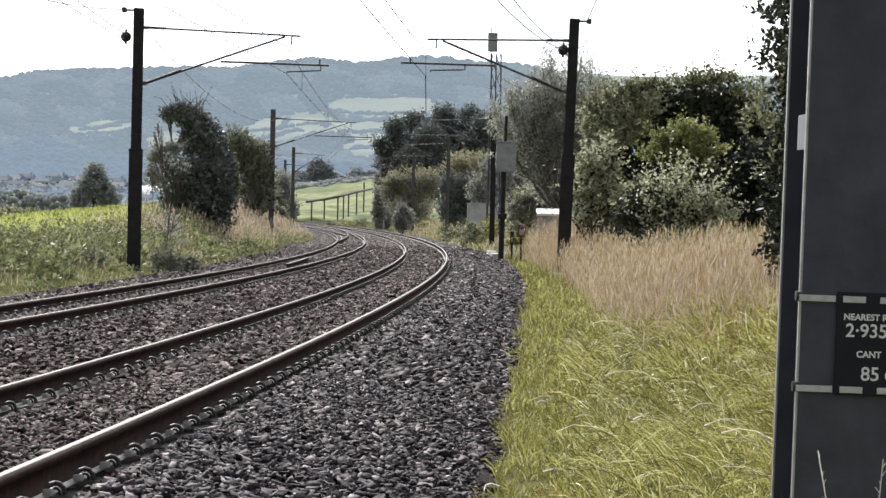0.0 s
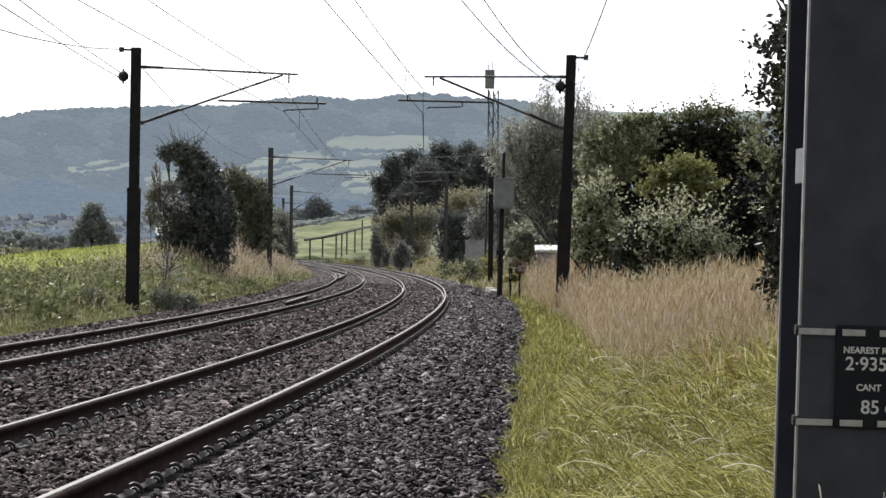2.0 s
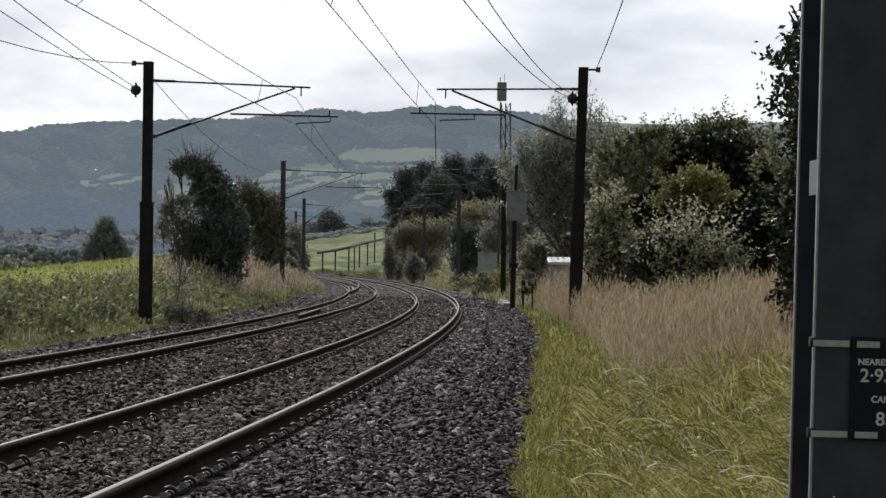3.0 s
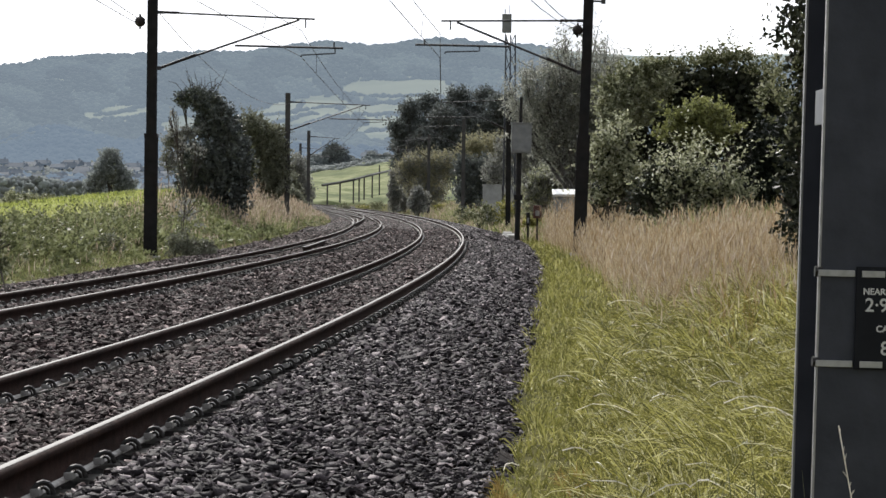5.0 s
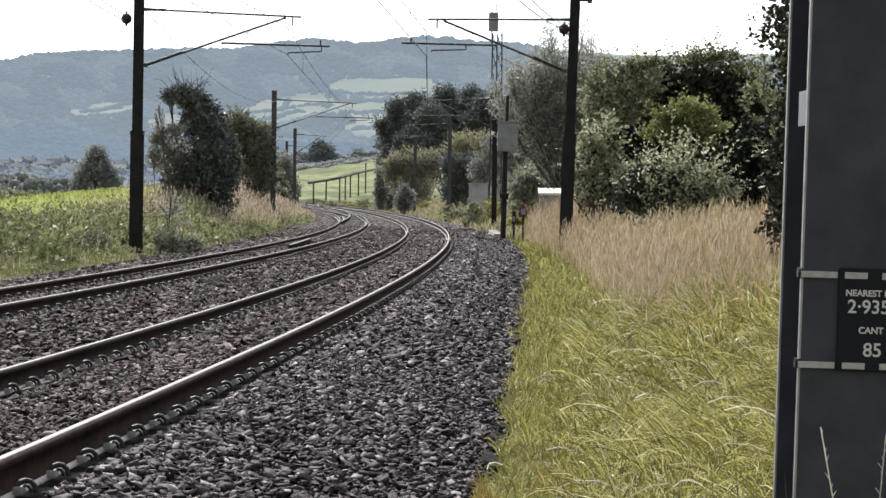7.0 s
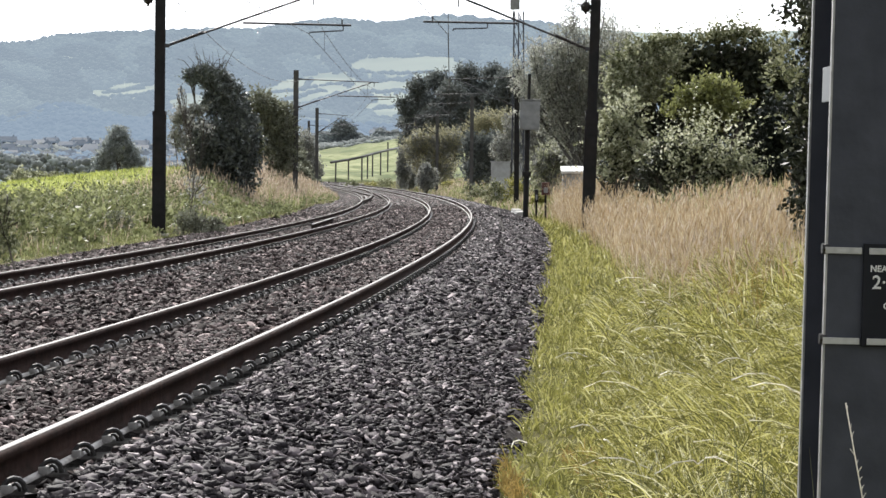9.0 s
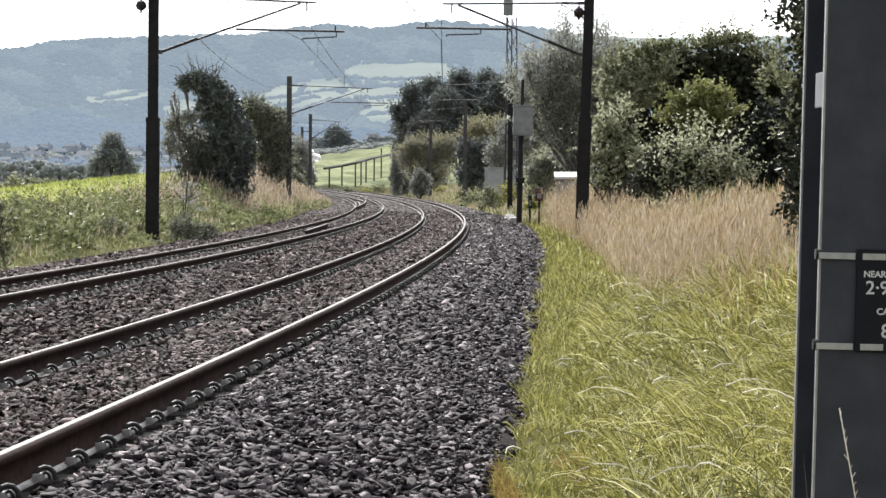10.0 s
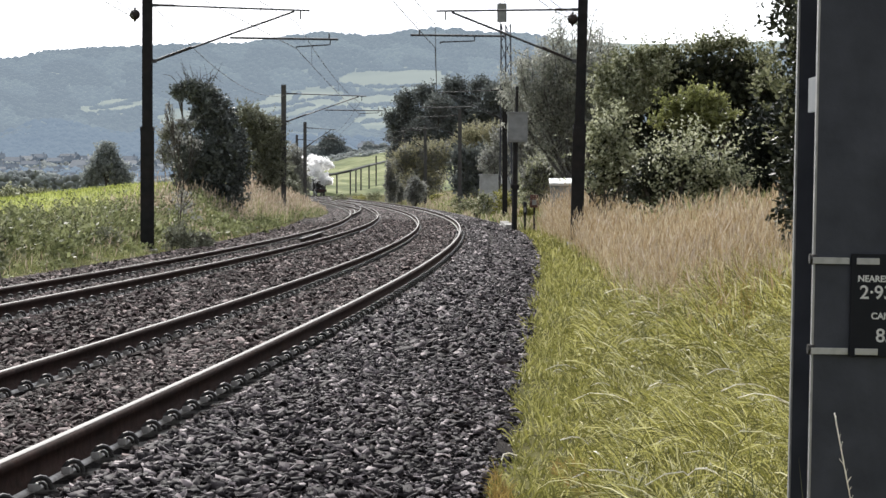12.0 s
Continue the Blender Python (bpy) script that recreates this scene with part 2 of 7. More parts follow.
M_TUFT = surface("pasture_blade", (0.22, 0.26, 0.06), (0.4, 0.44, 0.12), rough=0.5, scale=0.5, translucent=0.4,
                 tones=((0.0, (0.08, 0.11, 0.025)), (0.5, (0.34, 0.38, 0.09)), (1.0, (0.58, 0.6, 0.22))))
M_BARK = surface("bark", (0.04, 0.034, 0.028), (0.1, 0.085, 0.07), rough=0.9, scale=9, bump=0.7, bump_scale=22)
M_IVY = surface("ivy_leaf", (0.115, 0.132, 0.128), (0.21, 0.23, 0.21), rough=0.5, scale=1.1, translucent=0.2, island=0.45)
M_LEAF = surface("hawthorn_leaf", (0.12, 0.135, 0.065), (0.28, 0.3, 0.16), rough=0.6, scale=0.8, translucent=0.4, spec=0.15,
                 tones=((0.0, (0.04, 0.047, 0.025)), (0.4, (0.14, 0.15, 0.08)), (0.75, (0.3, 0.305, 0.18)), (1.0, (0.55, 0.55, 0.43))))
M_NETTLE = surface("nettle_leaf", (0.13, 0.15, 0.065), (0.3, 0.32, 0.16), rough=0.5, scale=0.8, translucent=0.4, spec=0.1,
                   tones=((0.0, (0.045, 0.052, 0.026)), (0.4, (0.19, 0.21, 0.095)), (0.75, (0.36, 0.385, 0.19)), (1.0, (0.42, 0.44, 0.26))))
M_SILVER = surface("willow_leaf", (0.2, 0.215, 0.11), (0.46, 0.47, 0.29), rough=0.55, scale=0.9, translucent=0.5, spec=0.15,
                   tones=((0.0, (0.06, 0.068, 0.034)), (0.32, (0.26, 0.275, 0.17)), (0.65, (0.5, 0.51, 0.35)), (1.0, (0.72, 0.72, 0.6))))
M_YELLOW = surface("field_maple_leaf", (0.15, 0.165, 0.055), (0.3, 0.31, 0.12), rough=0.5, scale=0.9, translucent=0.4, island=0.5)
# dark leaf colour that holds the shade inside bushes and the ash
M_DARK = surface("shade_coloured_leaf", (0.0280, 0.0336, 0.0210), (0.0700, 0.0812, 0.0476), rough=0.5, scale=0.8, translucent=0.15, spec=0.25,
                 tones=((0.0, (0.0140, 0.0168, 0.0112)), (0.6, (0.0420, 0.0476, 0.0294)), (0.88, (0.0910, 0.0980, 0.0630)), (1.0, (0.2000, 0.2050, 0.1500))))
M_BROWN = surface("olive_leaf", (0.1509, 0.1580, 0.1129), (0.2554, 0.2649, 0.1961), rough=0.55, scale=0.7, translucent=0.35, spec=0.2,
                  tones=((0.0, (0.0987, 0.1045, 0.0737)), (0.5, (0.1974, 0.2066, 0.1485)), (1.0, (0.3251, 0.3342, 0.2614))))
M_WILLOW = surface("willow_strand", (0.2303, 0.2406, 0.1974), (0.4237, 0.4340, 0.3666), rough=0.45, scale=0.7, translucent=0.45,
                   tones=((0.0, (0.1289, 0.1320, 0.1081)), (0.5, (0.3131, 0.3208, 0.2680)), (1.0, (0.6263, 0.6322, 0.5640))))
# darker copy of the ivy leaf; the crown's shade is in its colour
M_IVYDARK = surface("shade_coloured_ivy_leaf", (0.0731, 0.0849, 0.0789), (0.1463, 0.1609, 0.1463), rough=0.5, scale=1.1, translucent=0.12, island=0.45)
M_WILLOWBARK = surface("willow_bark", (0.0675, 0.0630, 0.0600), (0.1500, 0.1425, 0.1350), rough=0.9, scale=9, bump=0.5, bump_scale=22)
M_LIMB = surface("pale_limb", (0.22, 0.21, 0.19), (0.38, 0.37, 0.34), rough=0.85, scale=9, bump=0.5, bump_scale=22)
# gorse and conifer leaves are greyed and paled, with haze in their colour
M_GORSE = surface("hazed_gorse_leaf", (0.2574, 0.2508, 0.1548), (0.4056, 0.3876, 0.2448), rough=0.5, scale=0.5, translucent=0.45,
                  tones=((0.0, (0.1716, 0.1710, 0.1152)), (0.5, (0.3510, 0.3382, 0.2124)), (1.0, (0.4992, 0.4712, 0.3240))))
M_CONIFER = surface("conifer_leaf", (0.21, 0.215, 0.195), (0.34, 0.34, 0.305), rough=0.6, scale=0.6, translucent=0.35, island=0.4)
# near-black leaf colour standing for the backlit thicket's shade side
M_SHADE_LEAF = surface("deep_shade_leaf", (0.012, 0.018, 0.012), (0.03, 0.04, 0.026), rough=0.6, scale=1.4, spec=0.2,
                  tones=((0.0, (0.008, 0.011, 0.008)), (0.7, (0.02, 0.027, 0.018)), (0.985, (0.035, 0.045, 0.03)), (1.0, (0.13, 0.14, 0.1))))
# paler copy of the mast steel; distance haze is in its colour
M_HAZED_STEEL = surface("hazed_mast_steel", (0.05, 0.05, 0.05), (0.1, 0.1, 0.1), rough=0.7, scale=4, stain=(0.07, 0.06, 0.055), stain_scale=1.2, spec=0.25)
# haze before the knoll is mixed into this blue-grey needle colour
M_PINE = surface("hazed_pine_needle", (0.1000, 0.1162, 0.1125), (0.1750, 0.1913, 0.1750), rough=0.6, scale=0.4, translucent=0.3, island=0.4)
M_STEAM = surface("steam", (0.97, 0.97, 0.97), (0.99, 0.99, 0.99), rough=1.0, scale=1.0, translucent=0.8, spec=0.0)
M_LOCO = surface("loco_black", (0.012, 0.012, 0.013), (0.028, 0.027, 0.027), rough=0.4, scale=4, stain=(0.05, 0.04, 0.035), stain_scale=1)
M_BEAM = surface("buffer_beam_red", (0.0360, 0.0113, 0.0090), (0.0585, 0.0180, 0.0144), rough=0.6, scale=6)
M_GLASS = surface("dark_glass", (0.02, 0.025, 0.03), (0.035, 0.04, 0.045), rough=0.1, scale=2)
# haze colours, given off as emission by hills, woods and houses
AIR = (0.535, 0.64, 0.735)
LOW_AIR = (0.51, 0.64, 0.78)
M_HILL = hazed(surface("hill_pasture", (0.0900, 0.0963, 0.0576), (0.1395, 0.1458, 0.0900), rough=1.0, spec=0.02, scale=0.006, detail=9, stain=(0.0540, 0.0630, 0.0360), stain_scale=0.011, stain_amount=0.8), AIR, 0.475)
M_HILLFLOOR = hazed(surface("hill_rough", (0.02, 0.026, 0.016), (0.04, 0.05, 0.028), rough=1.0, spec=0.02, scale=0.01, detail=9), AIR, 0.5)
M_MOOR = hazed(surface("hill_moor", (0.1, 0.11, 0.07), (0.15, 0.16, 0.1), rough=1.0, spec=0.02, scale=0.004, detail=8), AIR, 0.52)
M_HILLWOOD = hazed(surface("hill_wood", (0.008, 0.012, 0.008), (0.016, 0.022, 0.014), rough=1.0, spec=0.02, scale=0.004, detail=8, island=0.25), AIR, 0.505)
# mottling of the woods: a paler copy with stronger haze emission
M_HILLWOOD_PALE = hazed(surface("hill_wood_pale", (0.014, 0.02, 0.01), (0.028, 0.036, 0.018), rough=1.0, spec=0.02, scale=0.004, detail=8, island=0.25), AIR, 0.54)
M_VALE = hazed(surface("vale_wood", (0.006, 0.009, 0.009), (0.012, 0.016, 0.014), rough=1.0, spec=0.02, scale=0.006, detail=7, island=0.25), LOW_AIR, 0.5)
# far trees, hedges and field: haze mixed into paler base colours
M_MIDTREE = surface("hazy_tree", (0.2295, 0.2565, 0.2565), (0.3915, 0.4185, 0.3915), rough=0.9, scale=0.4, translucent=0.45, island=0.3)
M_HEDGE = surface("hazed_hedge", (0.15, 0.165, 0.16), (0.25, 0.27, 0.25), rough=1.0, scale=0.3, island=0.3)
M_FAR_FIELD = surface("hazed_pasture", (0.15, 0.175, 0.085), (0.33, 0.34, 0.19), rough=1.0, spec=0.03, scale=0.22, detail=10, stain=(0.1, 0.125, 0.065), stain_scale=0.05, stain_amount=0.75)
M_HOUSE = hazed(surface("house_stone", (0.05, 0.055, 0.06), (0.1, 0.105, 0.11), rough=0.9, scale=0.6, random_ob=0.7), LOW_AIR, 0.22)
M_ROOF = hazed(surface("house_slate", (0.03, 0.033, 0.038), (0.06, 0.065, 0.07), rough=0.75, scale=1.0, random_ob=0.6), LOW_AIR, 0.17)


# ---------- mesh helpers ----------
def bulk(name, verts, quads, material, parent=None):
    """One mesh object from numpy arrays, all faces with the same number of corners."""
    verts, quads = np.asarray(verts, np.float32), np.asarray(quads, np.int32)
    me = bpy.data.meshes.new(name)
    k = quads.shape[1]
    me.vertices.add(len(verts))
    me.vertices.foreach_set("co", verts.ravel())
    me.loops.add(quads.size)
    me.loops.foreach_set("vertex_index", quads.ravel())
    me.polygons.add(len(quads))
    me.polygons.foreach_set("loop_start", np.arange(0, quads.size, k, dtype=np.int32))
    me.update(calc_edges=True)
    me.materials.append(material)
    ob = new(name, me)
    if parent:
        ob.parent = parent
    return ob


def part(name, bm, material, parent=None, label=""):
    """Links a bmesh as one mesh object under a thing or under a part."""
    me = bpy.data.meshes.new(name)
    bm.to_mesh(me)
    bm.free()
    me.materials.append(material)
    ob = new(name, me)
    if parent:
        ob.parent = parent
    if label:
        ob["label"] = label
    return ob


def smooth_shade(ob):
    ob.data.polygons.foreach_set("use_smooth", [True] * len(ob.data.polygons))
    return ob


def empty(name, m=None):
    ob = new(name)
    ob.empty_display_size = 0.3
    if m is not None:
        ob.matrix_world = m
    return ob


def add_box(bm, x0, x1, y0, y1, z0, z1, bevel=0.0):
    r = bmesh.ops.create_cube(bm, size=1.0, matrix=Matrix.Translation(((x0 + x1) / 2, (y0 + y1) / 2, (z0 + z1) / 2)) @ Matrix.Diagonal((x1 - x0, y1 - y0, z1 - z0, 1)))
    if bevel:
        edges = list({e for v in r["verts"] for e in v.link_edges})
        bmesh.ops.bevel(bm, geom=edges, offset=bevel, segments=2, affect="EDGES", profile=0.6)
    return bm


def add_rod(bm, a, b, r0, r1=None, sides=8):
    """A round bar from a to b, tapered from r0 to r1."""
    a, b = Vector(a), Vector(b)
    r1 = r0 if r1 is None else r1
    d = b - a
    m = Matrix.Translation((a + b) / 2) @ d.to_track_quat("Z", "Y").to_matrix().to_4x4()
    bmesh.ops.create_cone(bm, cap_ends=True, segments=sides, radius1=r0, radius2=r1, depth=d.length, matrix=m)
    return bm


def add_tube(bm, points, radius, sides=6):
    """A bent bar through points."""
    rings = []
    pts = [Vector(p) for p in points]
    for i, p in enumerate(pts):
        d = (pts[min(i + 1, len(pts) - 1)] - pts[max(i - 1, 0)]).normalized()
        side = d.cross(Vector((0, 0, 1)))
        side = Vector((1, 0, 0)) if side.length < 1e-3 else side.normalized()
        up = side.cross(d)
        rings.append([bm.verts.new(p + radius * (math.cos(6.28318 * k / sides) * side + math.sin(6.28318 * k / sides) * up)) for k in range(sides)])
    for r0, r1 in zip(rings, rings[1:]):
        for k in range(sides):
            bm.faces.new((r0[k], r0[(k + 1) % sides], r1[(k + 1) % sides], r1[k]))
    bm.faces.new(list(reversed(rings[0])))
    bm.faces.new(rings[-1])
    return bm


# ---------- the line of the railway ----------
# The outer rail of the nearer track is the reference; o is the offset to its right, heading turns left with distance.
GAUGE, CANT, SIX = 1.505, 0.085, 1.864
S_GRID = np.arange(-60, 900, 0.5)
_u = np.clip(S_GRID, -30, 420) / 100
_k = (-0.9008 + 0.3308 * _u - 0.0629 * _u ** 2) * 0.001
_k = np.where(S_GRID > 260, 0.00038, _k)
_k = np.where(S_GRID > 400, -0.0003, _k)
_k = np.where(S_GRID > 548, -0.0022, _k)
_k = np.where(S_GRID > 604, -0.0004, _k)
_th = np.cumsum(_k) * 0.5
_th += 0.06649 - np.interp(-2, S_GRID, _th)
_x = np.cumsum(np.sin(_th)) * 0.5
_x += -2.54 - np.interp(-2, S_GRID, _x)
_y = np.cumsum(np.cos(_th)) * 0.5
_y += -2.0 - np.interp(-2, S_GRID, _y)
_sz = np.clip(S_GRID, 0, None)
_z = 0.0012948 * _sz ** 2 / 100 - 0.0000252 * _sz ** 3 / 1e4
_z = np.where(S_GRID > 260, np.interp(260, S_GRID, _z) + np.clip(S_GRID - 260, 0, 140) * 0.0045 + np.clip(S_GRID - 400, 0, 165) * 0.0006, _z)
_z = np.where(S_GRID > 565, np.interp(565, S_GRID, _z) + (S_GRID - 565) * 0.006, _z)


def line(s, o=0.0, dz=0.0):
    """A place on the railway: s metres along, o to the right of the outer rail, dz above its running surface."""
    x, y, z, th = (np.interp(s, S_GRID, a) for a in (_x, _y, _z, _th))
    return x + o * np.cos(th), y - o * np.sin(th), z + dz


def heading(s):
    return float(np.interp(s, S_GRID, _th))


def rail_x(y):
    return np.interp(y, _y, _x)


def rail_z(y):
    return np.interp(y, _y, _z)


TRACK_NEAR = (0.0, -GAUGE)                              # outer, inner rail
TRACK_FAR = (-GAUGE - SIX, -2 * GAUGE - SIX)


def edge(y):
    """Offset at which the ballast ends and the turf begins."""
    return 1.68 + 0.17 * np.clip((24 - y) / 11, 0, 1) + 0.035 * np.sin(y * 0.9) + 0.05 * np.sin(y * 2.3 + 1.0) * np.clip((22 - y) / 8, 0, 1) + 0.05 * np.clip((y - 38) / 12, 0, 1) + 0.6 * np.clip((y - 46) / 46, 0, 1)


LEFT_EDGE = -2 * GAUGE - SIX - 2.4


def smooth(a, b, v):
    t = np.clip((v - a) / (b - a), 0, 1)
    return t * t * (3 - 2 * t)


def ground_height(x, y):
    """The lie of the land: verge, cutting side, pasture and the vale behind."""
    x, y = np.asarray(x, float), np.asarray(y, float)
    o = x - rail_x(np.clip(y, -50, 700))
    zt = rail_z(np.clip(y, -50, 700))
    right = zt - 0.36 + 0.5 * smooth(2.6, 6.5, o) + 1.2 * smooth(8, 30, o)
    left_o = LEFT_EDGE - o
    rise = smooth(60, 150, y) * (0.82 + 0.146 * (x + 26)) * smooth(2, 12, left_o)
    left = zt * smooth(12, 2, left_o) - 0.5 + 0.35 * smooth(0.5, 3, left_o) + np.clip(rise, 0, 2.6)
    left = left + 0.75 * smooth(84, 112, y) * smooth(205, 170, y) * smooth(1.0, 3.4, left_o) * smooth(11, 6, left_o)
    left = left - 9 * smooth(165, 330, y) * smooth(4, 20, left_o) + 4 * smooth(330, 700, y) * smooth(4, 20, left_o)
    right = right - 5 * smooth(575, 640, y)
    z = np.where(o > -3, right, left)
    inside = (o < edge(y) + 0.05) & (left_o < 0.2)
    z = np.where(inside, zt - 0.62, z)
    return z


# ---------- ground: one sheet out to the horizon ----------
def build_ground():
    rad = np.concatenate([np.linspace(0.001, 10, 11), np.linspace(11, 60, 90), np.linspace(61, 180, 110), np.geomspace(184, 4600, 50)])
    ang = np.concatenate([np.linspace(-180, -16, 50)[:-1], np.linspace(-16, 16, 260), np.linspace(16, 180, 50)[1:]])
    r, a = np.meshgrid(rad, np.radians(ang), indexing="ij")
    x, y = r * np.sin(a), r * np.cos(a)
    z = ground_height(x, y)
    z = np.where(r > 700, z * smooth(1400, 700, r) - 12 * smooth(700, 1400, r), z)
    nr, na = r.shape
    idx = np.arange(nr * na).reshape(nr, na)
    q = np.stack([idx[:-1, :-1], idx[:-1, 1:], idx[1:, 1:], idx[1:, :-1]], -1).reshape(-1, 4)
    ob = bulk("ground", np.stack([x, y, z], -1).reshape(-1, 3), q, M_GROUND)
    smooth_shade(ob)
    ob.data.materials.append(M_FIELD)
    c = np.stack([x, y], -1).reshape(-1, 2)[q].mean(1)
    left_o = LEFT_EDGE - (c[:, 0] - rail_x(np.clip(c[:, 1], -50, 700)))
    field = (left_o > 4.2 + 1.6 * np.sin(c[:, 1] * 0.21)) & (c[:, 1] > 60) & (c[:, 1] < 178)
    ob.data.polygons.foreach_set("material_index", field.astype(np.int32))
    return tagged(ob, "rough grassy verge with green pasture beyond the railway", "ground", kind="structure")


def build_ballast():
    """The ballast bed under both tracks, lofted along the line."""
    prof = [(2.0, -0.56), (1.75, -0.36), (1.3, -0.25), (0.75, -0.165), (0.26, -0.16), (0.17, -0.195), (0.0, -0.21), (-0.17, -0.195), (-0.26, -0.165), (-0.75, -0.185),
            (-1.24, -0.245), (-1.33, -0.28), (-1.505, -0.29), (-1.67, -0.28), (-1.76, -0.24), (-2.3, -0.22), (-2.9, -0.185), (-3.11, -0.165), (-3.2, -0.195), (-3.37, -0.21), (-3.54, -0.195),
            (-3.63, -0.165), (-4.1, -0.185), (-4.6, -0.245), (-4.7, -0.28), (-4.87, -0.29), (-5.04, -0.28), (-5.14, -0.25), (-5.7, -0.3), (-6.3, -0.38), (-6.9, -0.43), (-7.6, -0.46), (-8.1, -0.56)]
    ss = np.concatenate([np.arange(-20, 120, 0.6), np.arange(120, 700, 4)])
    v, n = [], len(prof)
    rng = np.random.default_rng(3)
    for s in ss:
        for o, dz in prof:
            o = o * (1 + 0.34 * min(max((s - 38) / 60, 0), 1)) if o > 0.8 else o
            px, py, pz = line(s, o + rng.normal(0, 0.05) * (abs(o + 2.1) > 3), dz)
            v.append((px, py, pz + rng.normal(0, 0.008)))
    q = [(i * n + j, (i + 1) * n + j, (i + 1) * n + j + 1, i * n + j + 1) for i in range(len(ss) - 1) for j in range(n - 1)]
    ob = bulk("ballast_bed", v, [f[::-1] for f in q], M_BALLAST)
    return tagged(ob, "grey crushed-stone ballast bed under two tracks", "ballast", kind="structure"), prof


def build_stones(prof):
    """Loose ballast stones lying on the bed, denser where the bed is near."""
    rng = np.random.default_rng(11)
    cube = np.array([(x, y, z) for x in (-1, 1) for y in (-1, 1) for z in (-1, 1)], float)
    cf = np.array([(0, 1, 3, 2), (4, 6, 7, 5), (0, 4, 5, 1), (2, 3, 7, 6), (1, 5, 7, 3)])
    chip = np.array([(-1, -1, -0.4), (1, -1, -0.4), (1, 1, -0.4), (-1, 1, -0.4), (0.1, 0.3, 0.5)])
    pf = np.array([(0, 1, 4), (1, 2, 4), (2, 3, 4), (3, 0, 4)])
    po = np.array([p[0] for p in prof][::-1])
    pz = np.array([p[1] for p in prof][::-1])
    out_v = []
    for s0, s1, dens, size in ((-9, 9, 60, 0.03), (9, 20, 1500, 0.0165), (20, 40, 420, 0.024), (40, 70, 240, 0.028), (70, 125, 110, 0.034), (125, 210, 36, 0.044)):
        n = int((s1 - s0) * 10.2 * dens)
        s, o = rng.uniform(s0, s1, n), rng.uniform(-7.95, 1.95, n)
        near = (o > 2.1 - 0.23 * s) | (s < 9)
        s, o = s[near], o[near]
        n = len(s)
        clear = np.ones(n, bool)
        for ro in (*TRACK_NEAR, *TRACK_FAR):
            clear &= np.abs(o - ro) > 0.16
        s, o = s[clear], o[clear]
        n = len(s)
        wide = np.where(o > 0.8, o * (1 + 0.34 * np.clip((s - 38) / 60, 0, 1)), o)
        x, y, z = line(s, wide, np.interp(o, po, pz))
        half = size * np.exp(rng.normal(0, 0.3, n).clip(-0.6, 0.42))[:, None] * rng.uniform(0.5, 1.5, (n, 3)) * np.array([1.55, 1.0, 0.36])
        shape = cube if 0 < s0 < 100 else chip
        v = shape[None] * rng.uniform(0.45, 1.0, (n, len(shape), 3)) * half[:, None, :]
        a, b, c = rng.uniform(0, 6.283, n), rng.normal(0, 0.36, n) * (1 if 0 < s0 < 100 else 0.5), rng.normal(0, 0.36, n) * (1 if 0 < s0 < 100 else 0.35)
        ca, sa, cb, sb, cc, sc = np.cos(a), np.sin(a), np.cos(b), np.sin(b), np.cos(c), np.sin(c)
        v = np.stack([v[..., 0], v[..., 1] * cc[:, None] - v[..., 2] * sc[:, None], v[..., 1] * sc[:, None] + v[..., 2] * cc[:, None]], -1)
        v = np.stack([v[..., 0] * cb[:, None] + v[..., 2] * sb[:, None], v[..., 1], -v[..., 0] * sb[:, None] + v[..., 2] * cb[:, None]], -1)
        v = np.stack([v[..., 0] * ca[:, None] - v[..., 1] * sa[:, None], v[..., 0] * sa[:, None] + v[..., 1] * ca[:, None], v[..., 2]], -1)
        v += np.stack([x, y, z + rng.uniform(-0.01, 0.04 if 0 < s0 < 100 else 0.02, n)], -1)[:, None]
        out_v.append((len(shape), v[o > 0.2].reshape(-1, 3), v[o <= 0.2].reshape(-1, 3)))
    for k, (name, material, label) in enumerate((("shoulder_stones", M_STONE, "loose angular grey ballast stones"), ("track_stones", M_RUSTSTONE, "rust-stained ballast stones between the rails"))):
        for corners, sides in ((8, cf), (5, pf)):
            v = np.concatenate([p[k + 1] for p in out_v if p[0] == corners])
            f = (sides[None] + corners * np.arange(len(v) // corners)[:, None, None]).reshape(-1, sides.shape[1])
            tagged(bulk(name, v, f, material), label if corners == 8 else label.replace("stones", "chips"), "stones", kind="stuff")


# ---------- track ----------
def loft(points, ss, o, closed=True):
    """Corners and faces of a section carried along the line at offset o."""
    n = len(points)
    v = []
    for s in ss:
        for po, pz in points:
            v.append(line(s, o + po, pz))
    q = []
    for i in range(len(ss) - 1):
        for j in range(n if closed else n - 1):
            k = (j + 1) % n
            q.append((i * n + j, i * n + k, (i + 1) * n + k, (i + 1) * n + j))
    return v, q


